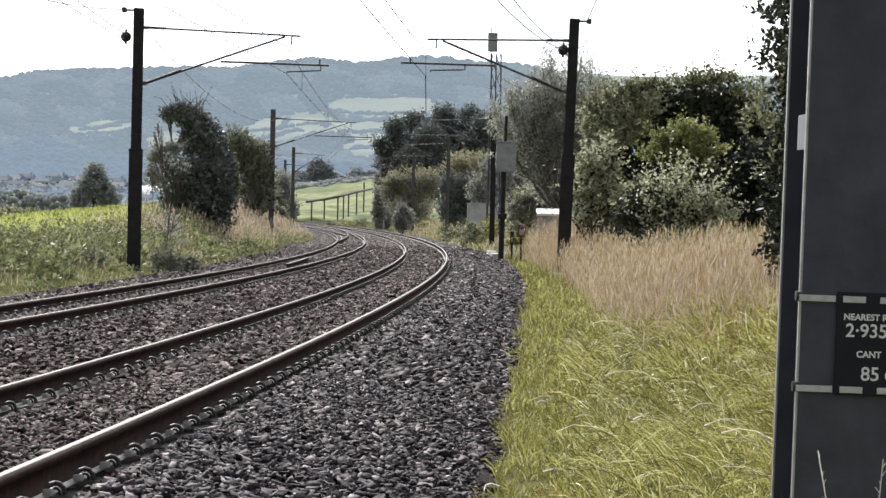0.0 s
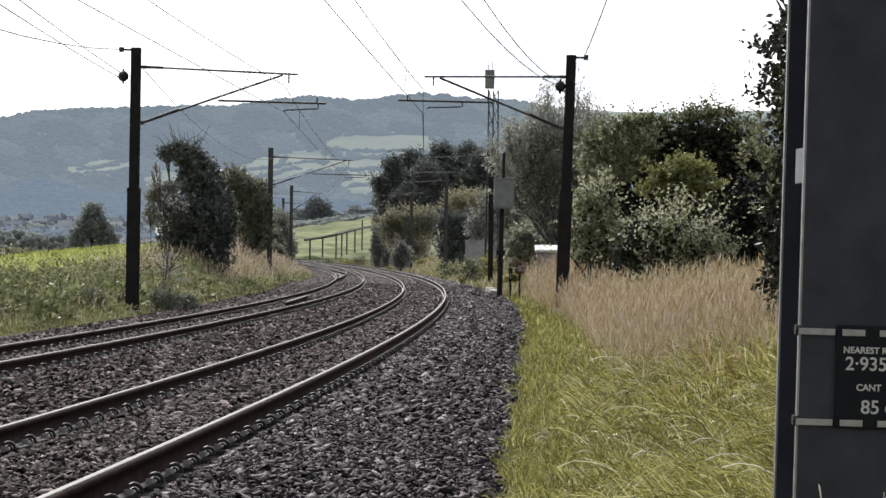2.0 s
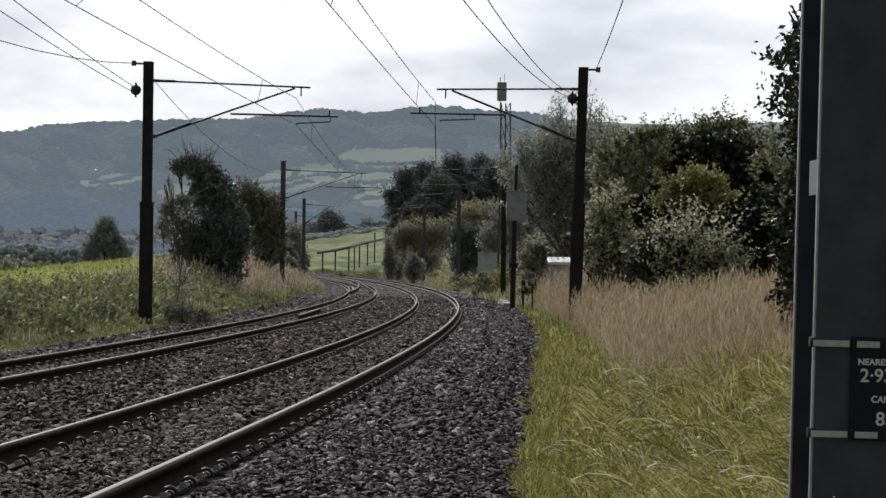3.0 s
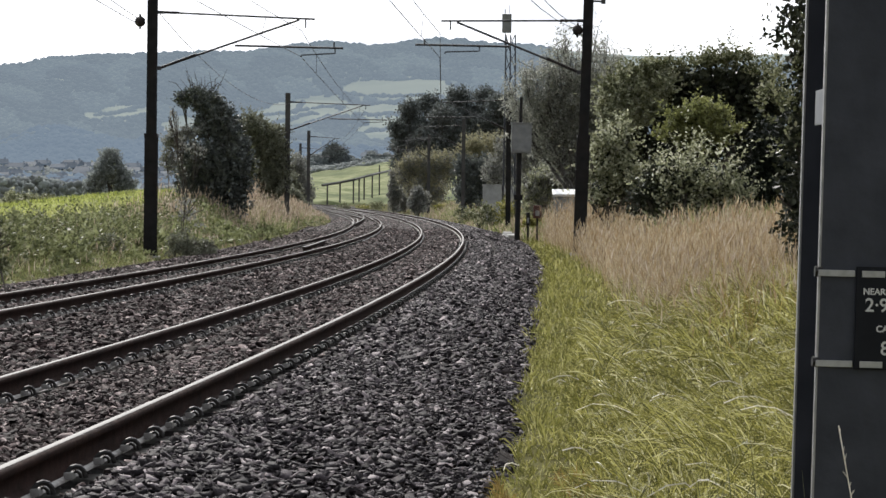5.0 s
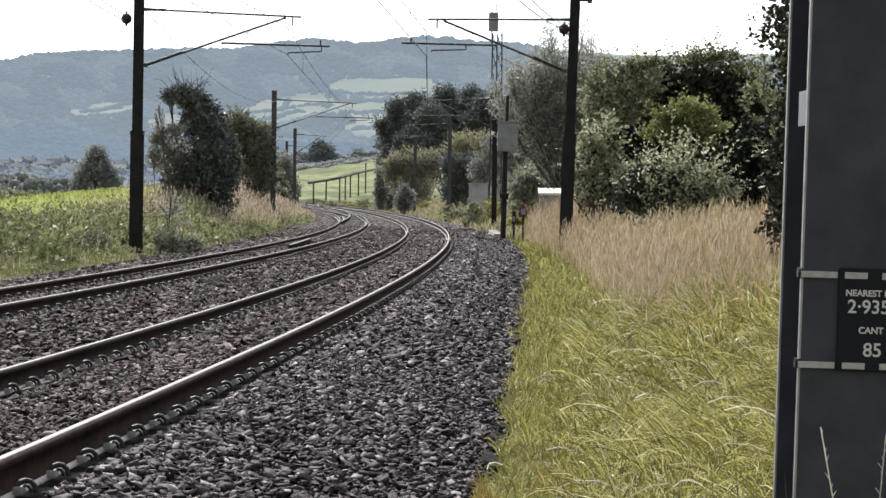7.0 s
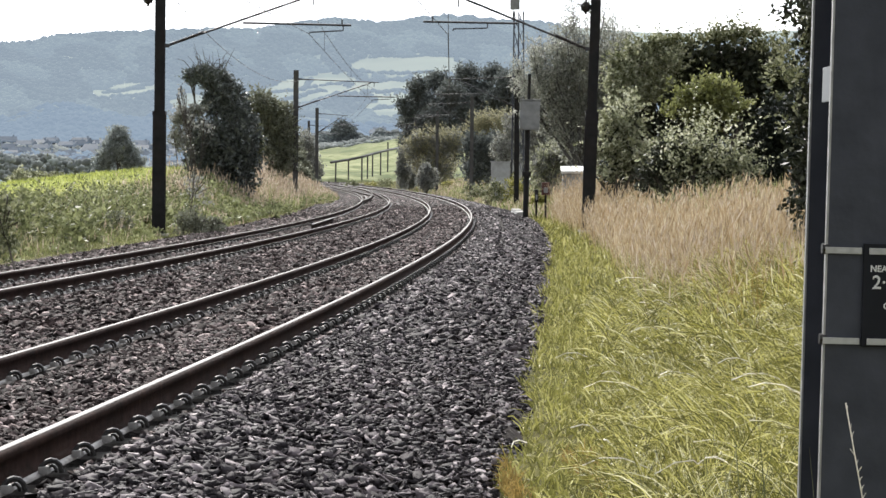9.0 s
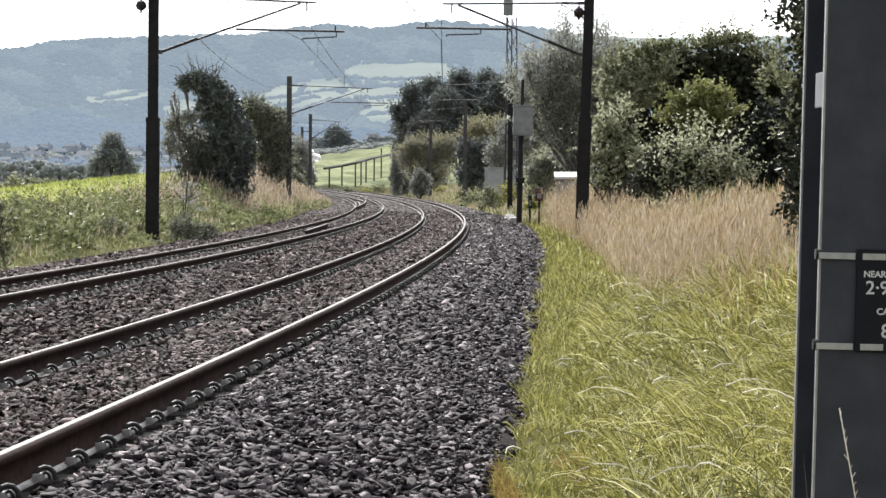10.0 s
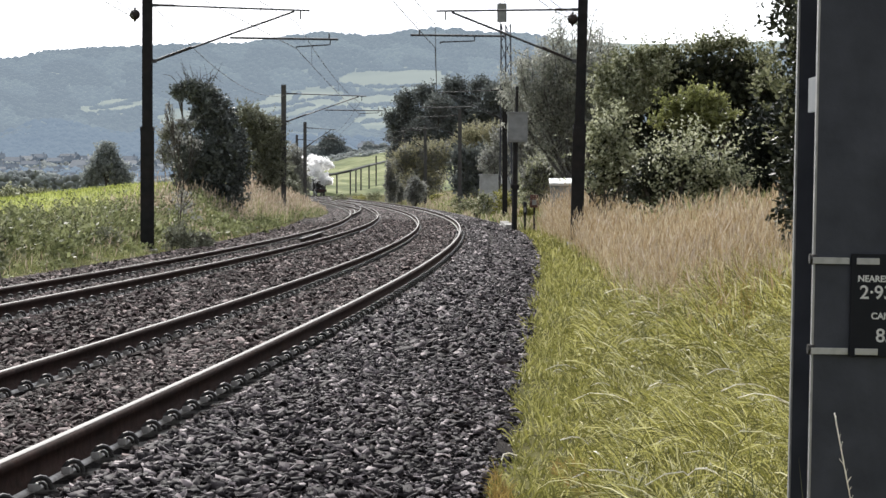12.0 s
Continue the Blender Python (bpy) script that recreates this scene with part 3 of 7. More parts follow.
def build_track(name, rails, label, sleepers_to):
    track = empty(name)
    tagged(track, label, "railway track", kind="structure")
    ss = np.concatenate([np.arange(-20, 130, 1.0), np.arange(130, 640, 4.0)])
    for i, o in enumerate(rails):
        low = -CANT if i else 0.0
        body = [(-0.031, -0.012), (-0.036, -0.02), (-0.034, -0.038), (-0.0105, -0.05), (-0.0105, -0.118), (-0.07, -0.141), (-0.07, -0.152),
                (0.07, -0.152), (0.07, -0.141), (0.0105, -0.118), (0.0105, -0.05), (0.034, -0.038), (0.036, -0.02), (0.0335, -0.011), (0.026, -0.0045), (0.015, -0.002)]
        v, q = loft([(a, z + low) for a, z in body], ss, o)
        rail = bulk("rail", v, q, M_RAIL, track)
        head = [(-0.0315, -0.0105), (-0.026, -0.003), (-0.016, 0.0), (0.006, 0.0), (0.012, -0.0005), (0.0155, -0.0015)]
        v, q = loft([(a, z + low + 0.001) for a, z in head], ss, o, closed=False)
        top = bulk("running_surface", v, q, M_HEAD, rail)
        smooth_shade(top)
        # strips along the foot carry its sky reflection as a pale colour
        for sx in (-1, 1):
            foot = [(sx * 0.0715, -0.152), (sx * 0.0705, -0.1395), (sx * 0.052, -0.1315)]
            v, q = loft([(a, z + low) for a, z in foot], ss, o, closed=False)
            bulk("rail_foot", v, q, M_FOOT, rail)["label"] = "rail foot with sky sheen as pale colour"
        top["label"] = "bright polished running surface"
    # sleepers with their rail clips
    sl = bmesh.new()
    mid, half = -GAUGE / 2, 1.25
    add_box(sl, mid - half, mid + half, -0.125, 0.125, -0.3, -0.2, 0.02)
    sl_me = bpy.data.meshes.new("sleeper")
    sl.to_mesh(sl_me)
    sl.free()
    sl_me.materials.append(M_SLEEPER)
    arc = bmesh.new()
    pts = [(-0.01, -0.015, 0.01), (-0.002, -0.012, 0.032), (0.015, -0.006, 0.05), (0.036, 0.0, 0.056), (0.057, 0.006, 0.05), (0.073, 0.01, 0.032), (0.078, 0.014, 0.008), (0.078, 0.016, -0.03)]
    add_tube(arc, [(a * 0.9, b * 1.2, max(c, 0.0) * 0.92) for a, b, c in pts], 0.0115, 8)
    inner = [(a * 0.42 + 0.014, b * 0.9 + 0.014, max(c, 0.0) * 0.5) for a, b, c in pts]
    add_tube(arc, inner, 0.007, 6)
    clip_me = bpy.data.meshes.new("clip")
    arc.to_mesh(clip_me)
    arc.free()
    clip_me.materials.append(M_CLIP)
    pad = bmesh.new()
    add_box(pad, 0.012, 0.05, -0.035, 0.035, -0.01, 0.022, 0.004)
    pad_me = bpy.data.meshes.new("insulator")
    pad.to_mesh(pad_me)
    pad.free()
    pad_me.materials.append(M_PAD)
    s = -14.3
    n = 0
    tilt = math.atan2(CANT, GAUGE)
    while s < sleepers_to:
        x, y, z = line(s, rails[0])
        ob = new("sleeper", sl_me)
        ob.parent = track
        ob.matrix_basis = Matrix.Translation((x, y, z)) @ Matrix.Rotation(-heading(s), 4, "Z") @ Matrix.Rotation(-tilt, 4, "Y")
        if s > 6 and n < 118:
            for off in (0.0, -GAUGE):
                for side in (1, -1):
                    for nm, me, dz in (("clip", clip_me, -0.143), ("insulator", pad_me, -0.136)):
                        c = new(nm, me)
                        c.parent = ob
                        c.matrix_basis = pose(off + side * (0.07 if nm == "clip" else 0.044), 0, dz, 0, 0, 0 if side > 0 else 180)
            n += 1
        s += 0.65
    return track


def build_turnout():
    """A crossing and check rails in the farther track, and a spare length of rail between its rails."""
    left, right = TRACK_FAR[1], TRACK_FAR[0]
    cross = "rusty crossing rail laid between the running rails"
    for nm, lab, s0, s1, o0, o1, dz in (("crossing_rail", cross, 138, 206, left + 0.1, right - 0.1, -0.03), ("crossing_rail", cross, 160, 214, right - 0.28, right - 0.16, -0.02),
                                        ("crossing_rail", cross, 146, 176, left + 0.2, left + 0.3, -0.07), ("crossing_rail", cross, 176, 236, left + 0.75, left + 0.12, -0.06),
                                        ("spare_rail", "spare rail length lying between the running rails", 63.8, 75.6, right - 0.5, right - 0.7, 0.0)):
        ss = np.linspace(s0, s1, 16)
        thing = empty(nm)
        for piece, section, mat in (("rail_web", [(-0.036, -0.012), (-0.036, -0.04), (-0.012, -0.05), (-0.012, -0.12), (-0.07, -0.16), (0.07, -0.16), (0.012, -0.12), (0.012, -0.05), (0.036, -0.04), (0.036, -0.012)], M_RAIL),
                                    ("railhead", [(-0.036, -0.012), (-0.03, 0.0), (0.03, 0.0), (0.036, -0.012)], M_HEAD)):
            v, n = [], len(section)
            for k, s in enumerate(ss):
                o = o0 + (o1 - o0) * k / 15
                for po, pz in section:
                    v.append(line(s, o + po, pz + dz))
            q = [(i * n + j, i * n + (j + 1) % n, (i + 1) * n + (j + 1) % n, (i + 1) * n + j) for i in range(15) for j in range(n)]
            bulk(piece, v, q, mat, thing)
        tagged(thing, lab, "rail")


# ---------- overhead line ----------
def h_section(bm, w, d, t, z0, z1):
    """An H column as one solid: two flanges across y joined by a web."""
    a, b, c, e = w / 2, d / 2, d / 2 - t, t / 2
    ring = [(-a, -b), (a, -b), (a, -c), (e, -c), (e, c), (a, c), (a, b), (-a, b), (-a, c), (-e, c), (-e, -c), (-a, -c)]
    lo = [bm.verts.new((x, y, z0)) for x, y in ring]
    hi = [bm.verts.new((x, y, z1)) for x, y in ring]
    for k in range(12):
        m = (k + 1) % 12
        bm.faces.new((lo[k], lo[m], hi[m], hi[k]))
    for r in (hi, lo[::-1]):
        bm.faces.new(r)
    bmesh.ops.recalc_face_normals(bm, faces=bm.faces)


def ribbed(bm, a, b, r):
    a, b = Vector(a), Vector(b)
    n = 14
    for i in range(n):
        p, q = a.lerp(b, i / n), a.lerp(b, (i + 0.6) / n)
        add_rod(bm, p, q, r, r * 0.85, 10)
    add_rod(bm, a, b, r * 0.62, None, 8)


def line_mast(base, top_z, side, arm, detail=True, stepped=True, lean=0.0, label="", ball=-0.34, steady=None):
    """A steel mast with its cantilever. side: +1 when the arm points to +x. arm: heights and reaches of the tubes."""
    # masts from 140 m on take the steel with haze in its colour
    steel = M_MAST if base[1] < 140 else M_HAZED_STEEL
    x, y, z = base
    m = empty("overhead_line_mast", pose(x, y, z, 0, lean, 0))
    h = top_z - z
    bm = bmesh.new()
    h_section(bm, 0.34 if stepped else 0.26, 0.3 if stepped else 0.26, 0.02, 0, h * 0.46 if stepped else h)
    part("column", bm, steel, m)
    if stepped:
        bm = bmesh.new()
        h_section(bm, 0.26, 0.26, 0.018, h * 0.46, h)
        part("upper_column", bm, steel, m)
        bm = bmesh.new()
        add_box(bm, -0.18, 0.18, -0.16, 0.16, h * 0.455, h * 0.47)
        part("splice_plate", bm, steel, m)
    bm = bmesh.new()
    add_box(bm, -0.26, 0.26, -0.26, 0.26, -0.3, 0.06, 0.02)
    part("foundation", bm, M_CONC, m)
    s = side
    tz, reach, bz, gz, g0, g1, cz, c0 = arm     # top tube height, reach; strut foot; registration height, from, to; contact height, reach
    tz, bz, gz, cz = tz - z, bz - z, gz - z, cz - z
    bm = bmesh.new()
    add_rod(bm, (s * 0.3, 0, tz + 0.06), (s * reach, 0, tz - 0.08), 0.026)
    add_rod(bm, (s * (reach - 0.25), 0, tz - 0.08), (s * (reach - 0.25), 0, tz - 0.32), 0.02)
    part("top_tube", bm, M_ARM, m)
    bm = bmesh.new()
    add_rod(bm, (s * 0.2, 0, bz), (s * (reach - 0.42), 0, tz - 0.1), 0.03)
    part("strut", bm, M_ARM, m)
    bm = bmesh.new()
    ribbed(bm, (s * 0.2, 0, tz + 0.06), (s * 0.75, 0, tz + 0.05), 0.044)
    part("insulator", bm, M_INSUL, m)
    bm = bmesh.new()
    k = 0.26
    ribbed(bm, (s * 0.2, 0, bz), (s * (0.2 + k * (reach - 0.6)), 0, bz + k * (tz - bz)), 0.046)
    part("insulator", bm, M_INSUL, m)
    bm = bmesh.new()
    add_rod(bm, (s * g0, 0, gz + 0.04), (s * g1, 0, gz), 0.03)
    add_rod(bm, (s * (g1 - 0.25), 0, gz), (s * (g1 - 0.25), 0, gz + 0.16), 0.022)
    part("registration_tube", bm, M_ARM, m)
    bm = bmesh.new()
    hang = g1 - 0.22 if steady is None else steady
    near_end = hang + (0.08 if c0 > hang else -0.08)
    add_tube(bm, [(s * hang, 0, gz), (s * hang, 0, cz + 0.06), (s * near_end, 0, cz + 0.05), (s * c0, 0, cz), (s * c0, 0, cz - 0.05)], 0.02)
    part("steady_arm", bm, M_ARM, m)
    for bw, b0, b1_ in ((0.3, tz + 0.02, tz + 0.1), (0.25, bz - 0.05, bz + 0.05)):
        bm = bmesh.new()
        add_box(bm, min(-0.1, s * bw), max(0.1, s * bw), -0.05, 0.05, b0, b1_)
        part("bracket", bm, M_ARM, m)
    if detail:
        bm = bmesh.new()
        bmesh.ops.create_uvsphere(bm, u_segments=14, v_segments=8, radius=0.145, matrix=pose(s * ball, 0, tz - 0.2))
        add_rod(bm, (s * ball, 0, tz - 0.4), (s * ball, 0, tz), 0.03)
        smooth_shade(part("feeder_insulator", bm, M_INSUL, m, "round dark feeder insulator"))
        bm = bmesh.new()
        add_rod(bm, (0, 0, h - 0.06), (-s * 0.4, 0, h - 0.05), 0.03)
        add_box(bm, -s * 0.4 - 0.06, -s * 0.4 + 0.06, -0.06, 0.06, h - 0.12, h + 0.02, 0.01)
        part("earth_wire_bracket", bm, M_ARM, m)
    return tagged(m, label or "dark steel overhead-line mast with cantilever arm", "mast", "overhead line masts")


def arm_at(top_z, reach, low=0.0):
    return (top_z - 0.55, reach, top_z - 2.0, top_z - 1.42, reach * 0.5, reach + 0.9, top_z - 1.58, reach - 0.35)


LEFT_MASTS = [((-8.42, 70, -0.4), 6.82, 4.3), ((-9.4, 140, 0.0), 7.24, 4.5), ((-12.66, 215, 0.4), 7.43, 2.6), ((-17.5, 282, 0.9), 8.0, 2.4)]
RIGHT_MASTS = [((3.27, 70, -0.2), 6.78, 4.0), ((2.55, 135, 0.0), 7.23, 3.5), ((0.25, 182, 0.25), 7.4, 3.2), ((-2.75, 228, 0.5), 7.6, 2.6), ((-5.6, 272, 0.7), 8.0, 2.4)]


def build_masts():
    a = (6.24, 4.42, 4.78, 5.38, 2.25, 5.2, 5.18, 4.06)
    line_mast(*LEFT_MASTS[0][:2], 1, a, lean=0.1, label="dark stepped steel mast beside the farther track with cantilever arm")
    for b, tz, reach in LEFT_MASTS[1:]:
        line_mast(b, tz, 1, arm_at(tz, reach), detail=False, stepped=False, label="dark distant steel mast beside the farther track")
    a = (6.12, 3.98, 4.78, 5.37, 2.1, 4.67, 5.2, 3.85)
    line_mast(*RIGHT_MASTS[0][:2], -1, a, lean=1.5, stepped=True, ball=0.27, steady=2.92, label="dark leaning steel mast in the long grass with cantilever arm")
    for b, tz, reach in RIGHT_MASTS[1:]:
        line_mast(b, tz, -1, arm_at(tz, reach), detail=False, stepped=False, label="grey distant steel mast beside the nearer track")
    # a dark rail on tall posts that climbs across the field
    walkway = empty("field_trestle", pose(-24, 620, 2.4))
    ps = ((-31.0, 603, 1.5, 6.3), (-28.4, 611, 2.1, 6.9), (-25.04, 607, 1.8, 7.7), (-24.1, 617, 2.5, 8.1), (-23.3, 628, 3.3, 8.6), (-21.6, 636, 3.9, 9.2), (-20.4, 654, 5.1, 11.9), (-19.7, 729, 10.4, 14.6))
    tops = [(-32.2, 603, 6.2), (-28.4, 611, 6.95), (-25.0, 611, 7.7), (-24.1, 617, 8.1), (-23.3, 628, 8.6), (-21.6, 636, 9.2), (-20.4, 654, 9.9), (-19.6, 729, 11.6), (-16.6, 729, 12.3)]
    for x, y, z0, z1 in ps:
        bm = bmesh.new()
        add_box(bm, x + 24 - 0.17, x + 24 + 0.17, y - 620.2, y - 619.8, z0 - 5.2, z1 - 2.4)
        part("post", bm, M_HAZED_STEEL, walkway)
    bm = bmesh.new()
    for a, b in zip(tops, tops[1:]):
        add_rod(bm, Vector(a) - Vector((-24, 620, 2.4)), Vector(b) - Vector((-24, 620, 2.4)), 0.3, None, 6)
    part("rail", bm, M_HAZED_STEEL, walkway)
    tagged(walkway, "long dark rail on tall posts crossing the field", "trestle")


def wire(points, radius=0.009):
    bm = bmesh.new()
    add_tube(bm, points, radius, 5)
    return bm


def sagging(a, b, sag, n=14):
    a, b = Vector(a), Vector(b)
    return [a.lerp(b, t) - Vector((0, 0, sag * 4 * t * (1 - t))) for t in np.linspace(0, 1, n)]


def build_wires():
    """Contact and carrying wires over both tracks, feeders on the mast backs, earth wires on the mast tops."""
    for side, masts, near, o_mid in ((1, LEFT_MASTS, (-10.3, 8.0), TRACK_FAR[0] - 0.75), (-1, RIGHT_MASTS, (1.25, 7.6), -0.75)):
        sup = []
        sup.append((-10.6 if side > 0 else -6.0, -52, 5.15, 6.1))
        sup.append((-7.25 if side > 0 else -3.29, 8.0, 5.17 if side > 0 else 5.23, 5.7 if side > 0 else 5.8))
        for i, ((x, y, z), tz, reach) in enumerate(masts):
            if i == 0:
                cx, cz, mz, mx = (-4.36, 5.13, 5.85, -4.2) if side > 0 else (-0.58, 5.15, 5.8, -0.45)
            else:
                cx, cz, mz, mx = x + side * (reach - 0.35 + (0.4 if side < 0 and i == 1 else 0)), tz - 1.63, tz - 0.95, x + side * (reach - 0.25)
            sup.append((cx, y, cz, mz))
        th = empty("contact_line")
        tagged(th, "thin dark contact and carrying wires with droppers above the track", "overhead wire")
        for (x0, y0, c0, m0), (x1, y1, c1, m1) in zip(sup, sup[1:]):
            part("contact_wire", wire(sagging((x0, y0, c0), (x1, y1, c1), 0.05)), M_WIRE, th)
            span = (y1 - y0) / 62
            shift = 0.97 if side > 0 else 0.37
            mx0, mx1 = x0 + (shift if y0 == 8.0 else 0), x1 + (shift if y1 == 8.0 else 0)
            part("carrying_wire", wire(sagging((mx0, y0, m0), (mx1, y1, m1), 0.25 * span ** 2)), M_WIRE, th)
            if y0 < 100:
                for t in (0.14, 0.5, 0.86):
                    px, py = x0 + (x1 - x0) * t, y0 + (y1 - y0) * t
                    zc = c0 + (c1 - c0) * t - 0.05 * 4 * t * (1 - t)
                    zm = m0 + (m1 - m0) * t - 0.25 * span ** 2 * 4 * t * (1 - t)
                    qx = mx0 + (mx1 - mx0) * t
                    bm = bmesh.new()
                    add_rod(bm, (px, py, zc), (qx, py, zm), 0.006, None, 4)
                    part("dropper", bm, M_WIRE, th)
    for a, b, sag, nm in (((-7.17, 8, 5.89), (-8.76, 70, 5.95), 0.25, "feeder"), ((-6.24, 8, 5.91), (-8.76, 70, 6.1), 0.25, "feeder"), ((-8.25, 70, 6.3), (-9.2, 140, 6.7), 0.9, "feeder"),
                          ((-3.0, 8, 6.6), (3.12, 70, 5.95), 1.0, "feeder"), ((-2.4, 8, 6.7), (3.15, 70, 6.05), 1.0, "feeder"), ((3.12, 70, 6.0), (2.3, 135, 6.6), 0.9, "feeder"),
                          ((-10.3, 8, 6.85), (-8.82, 70, 6.77), 1.3, "earth"), ((2.0, 8, 6.95), (3.8, 70, 6.74), 0.4, "earth")):
        tagged(part(nm + "_wire", wire(sagging(a, b, sag), 0.012 if nm == "earth" else 0.01), M_WIRE),
               "thin dark feeder wire slung between masts" if nm == "feeder" else "thin dark earth wire from mast top to mast top", "overhead wire", nm + " wires")


def build_near_mast():
    """The galvanised H column beside the camera, with its black clearance plate."""
    m = empty("galvanised_mast", pose(1.216, 7.6, 0.0, 0, 1.02, 3.0))
    w, d, t = 0.345, 0.34, 0.02
    bm = bmesh.new()
    add_box(bm, -w / 2, w / 2, 0, t, -0.5, 7.2, 0.003)
    part("front_flange", bm, M_GALV, m)
    bm = bmesh.new()
    add_box(bm, -w / 2, w / 2, d - t, d, -0.5, 7.2, 0.003)
    part("back_flange", bm, M_GALV, m)
    bm = bmesh.new()
    add_box(bm, -0.007, 0.007, t, d - t, -0.5, 7.2)
    part("web", bm, M_GALV, m)
    # backlight along the flange edges is set by their paler colour
    for y0, y1 in ((0.001, t - 0.001), (d - t + 0.001, d - 0.001)):
        for sx in (-1, 1):
            bm = bmesh.new()
            add_box(bm, sx * w / 2 - 0.003, sx * w / 2 + 0.003, y0 - 0.003, y1, -0.5, 7.2)
            part("flange_edge", bm, M_GALV_EDGE, m, "flange edge coloured bright for edge light")
    bm = bmesh.new()
    add_box(bm, -w / 2 + 0.004, -w / 2 + 0.012, t, 0.17, 1.3, 1.405, 0.002)
    part("gusset_plate", bm, M_CASE, m)
    # black plate with its two straps
    pl = bmesh.new()
    px0, px1, pz0, pz1 = -0.0645, 0.1475, 0.578, 0.882
    add_box(pl, px0, px1, -0.014, -0.006, pz0, pz1, 0.002)
    plate = part("clearance_plate", pl, M_BLACK, m, "black clearance plate with white lettering")
    for sz in (0.86, 0.593):
        bm = bmesh.new()
        add_box(bm, -w / 2 - 0.006, px0 - 0.005, -0.012, -0.004, sz - 0.0095, sz + 0.0095, 0.001)
        part("strap", bm, M_STRAP, m, "bright steel strap")
        bm = bmesh.new()
        add_box(bm, px1 + 0.005, w / 2 + 0.006, -0.012, -0.004, sz - 0.0095, sz + 0.0095, 0.001)
        part("strap", bm, M_STRAP, m, "bright steel strap")
        bm = bmesh.new()
        add_rod(bm, (-w / 2 - 0.014, 0.004, sz + 0.004), (-w / 2 + 0.008, 0.004, sz + 0.004), 0.016, None, 8)
        part("bolt", bm, M_CLIP, m)
        for a in (0.0155, 0.127):
            bm = bmesh.new()
            add_box(bm, px0 + a, px0 + a + 0.068, -0.0185, -0.0145, sz - 0.0095, sz + 0.0095, 0.001)
            part("strap", bm, M_STRAP, plate, "bright steel strap")
    for text, tx, tz, size in (("NEAREST RAIL", 0.104, 0.8, 0.0262), ("2·935", 0.09, 0.75, 0.056), ("M", 0.185, 0.748, 0.024), ("CANT", 0.099, 0.69, 0.027), ("85", 0.105, 0.6225, 0.057), ("MM", 0.168, 0.629, 0.024)):
        tx += px0
        cu = bpy.data.curves.new("lettering", "FONT")
        cu.body, cu.size, cu.align_x, cu.extrude, cu.offset = text, size, "CENTER", 0.0008, 0.0007
        tmp = new("lettering", cu)
        dg = bpy.context.evaluated_depsgraph_get()
        me = bpy.data.meshes.new_from_object(tmp.evaluated_get(dg))
        bpy.data.objects.remove(tmp)
        me.materials.clear()
        me.materials.append(M_WHITE)
        ob = new("lettering", me)
        ob.parent = plate
        ob.matrix_basis = pose(tx, -0.0152, tz, 90, 0, 0)
    tagged(m, "grey galvanised steel H-section mast with a black clearance plate", "mast")


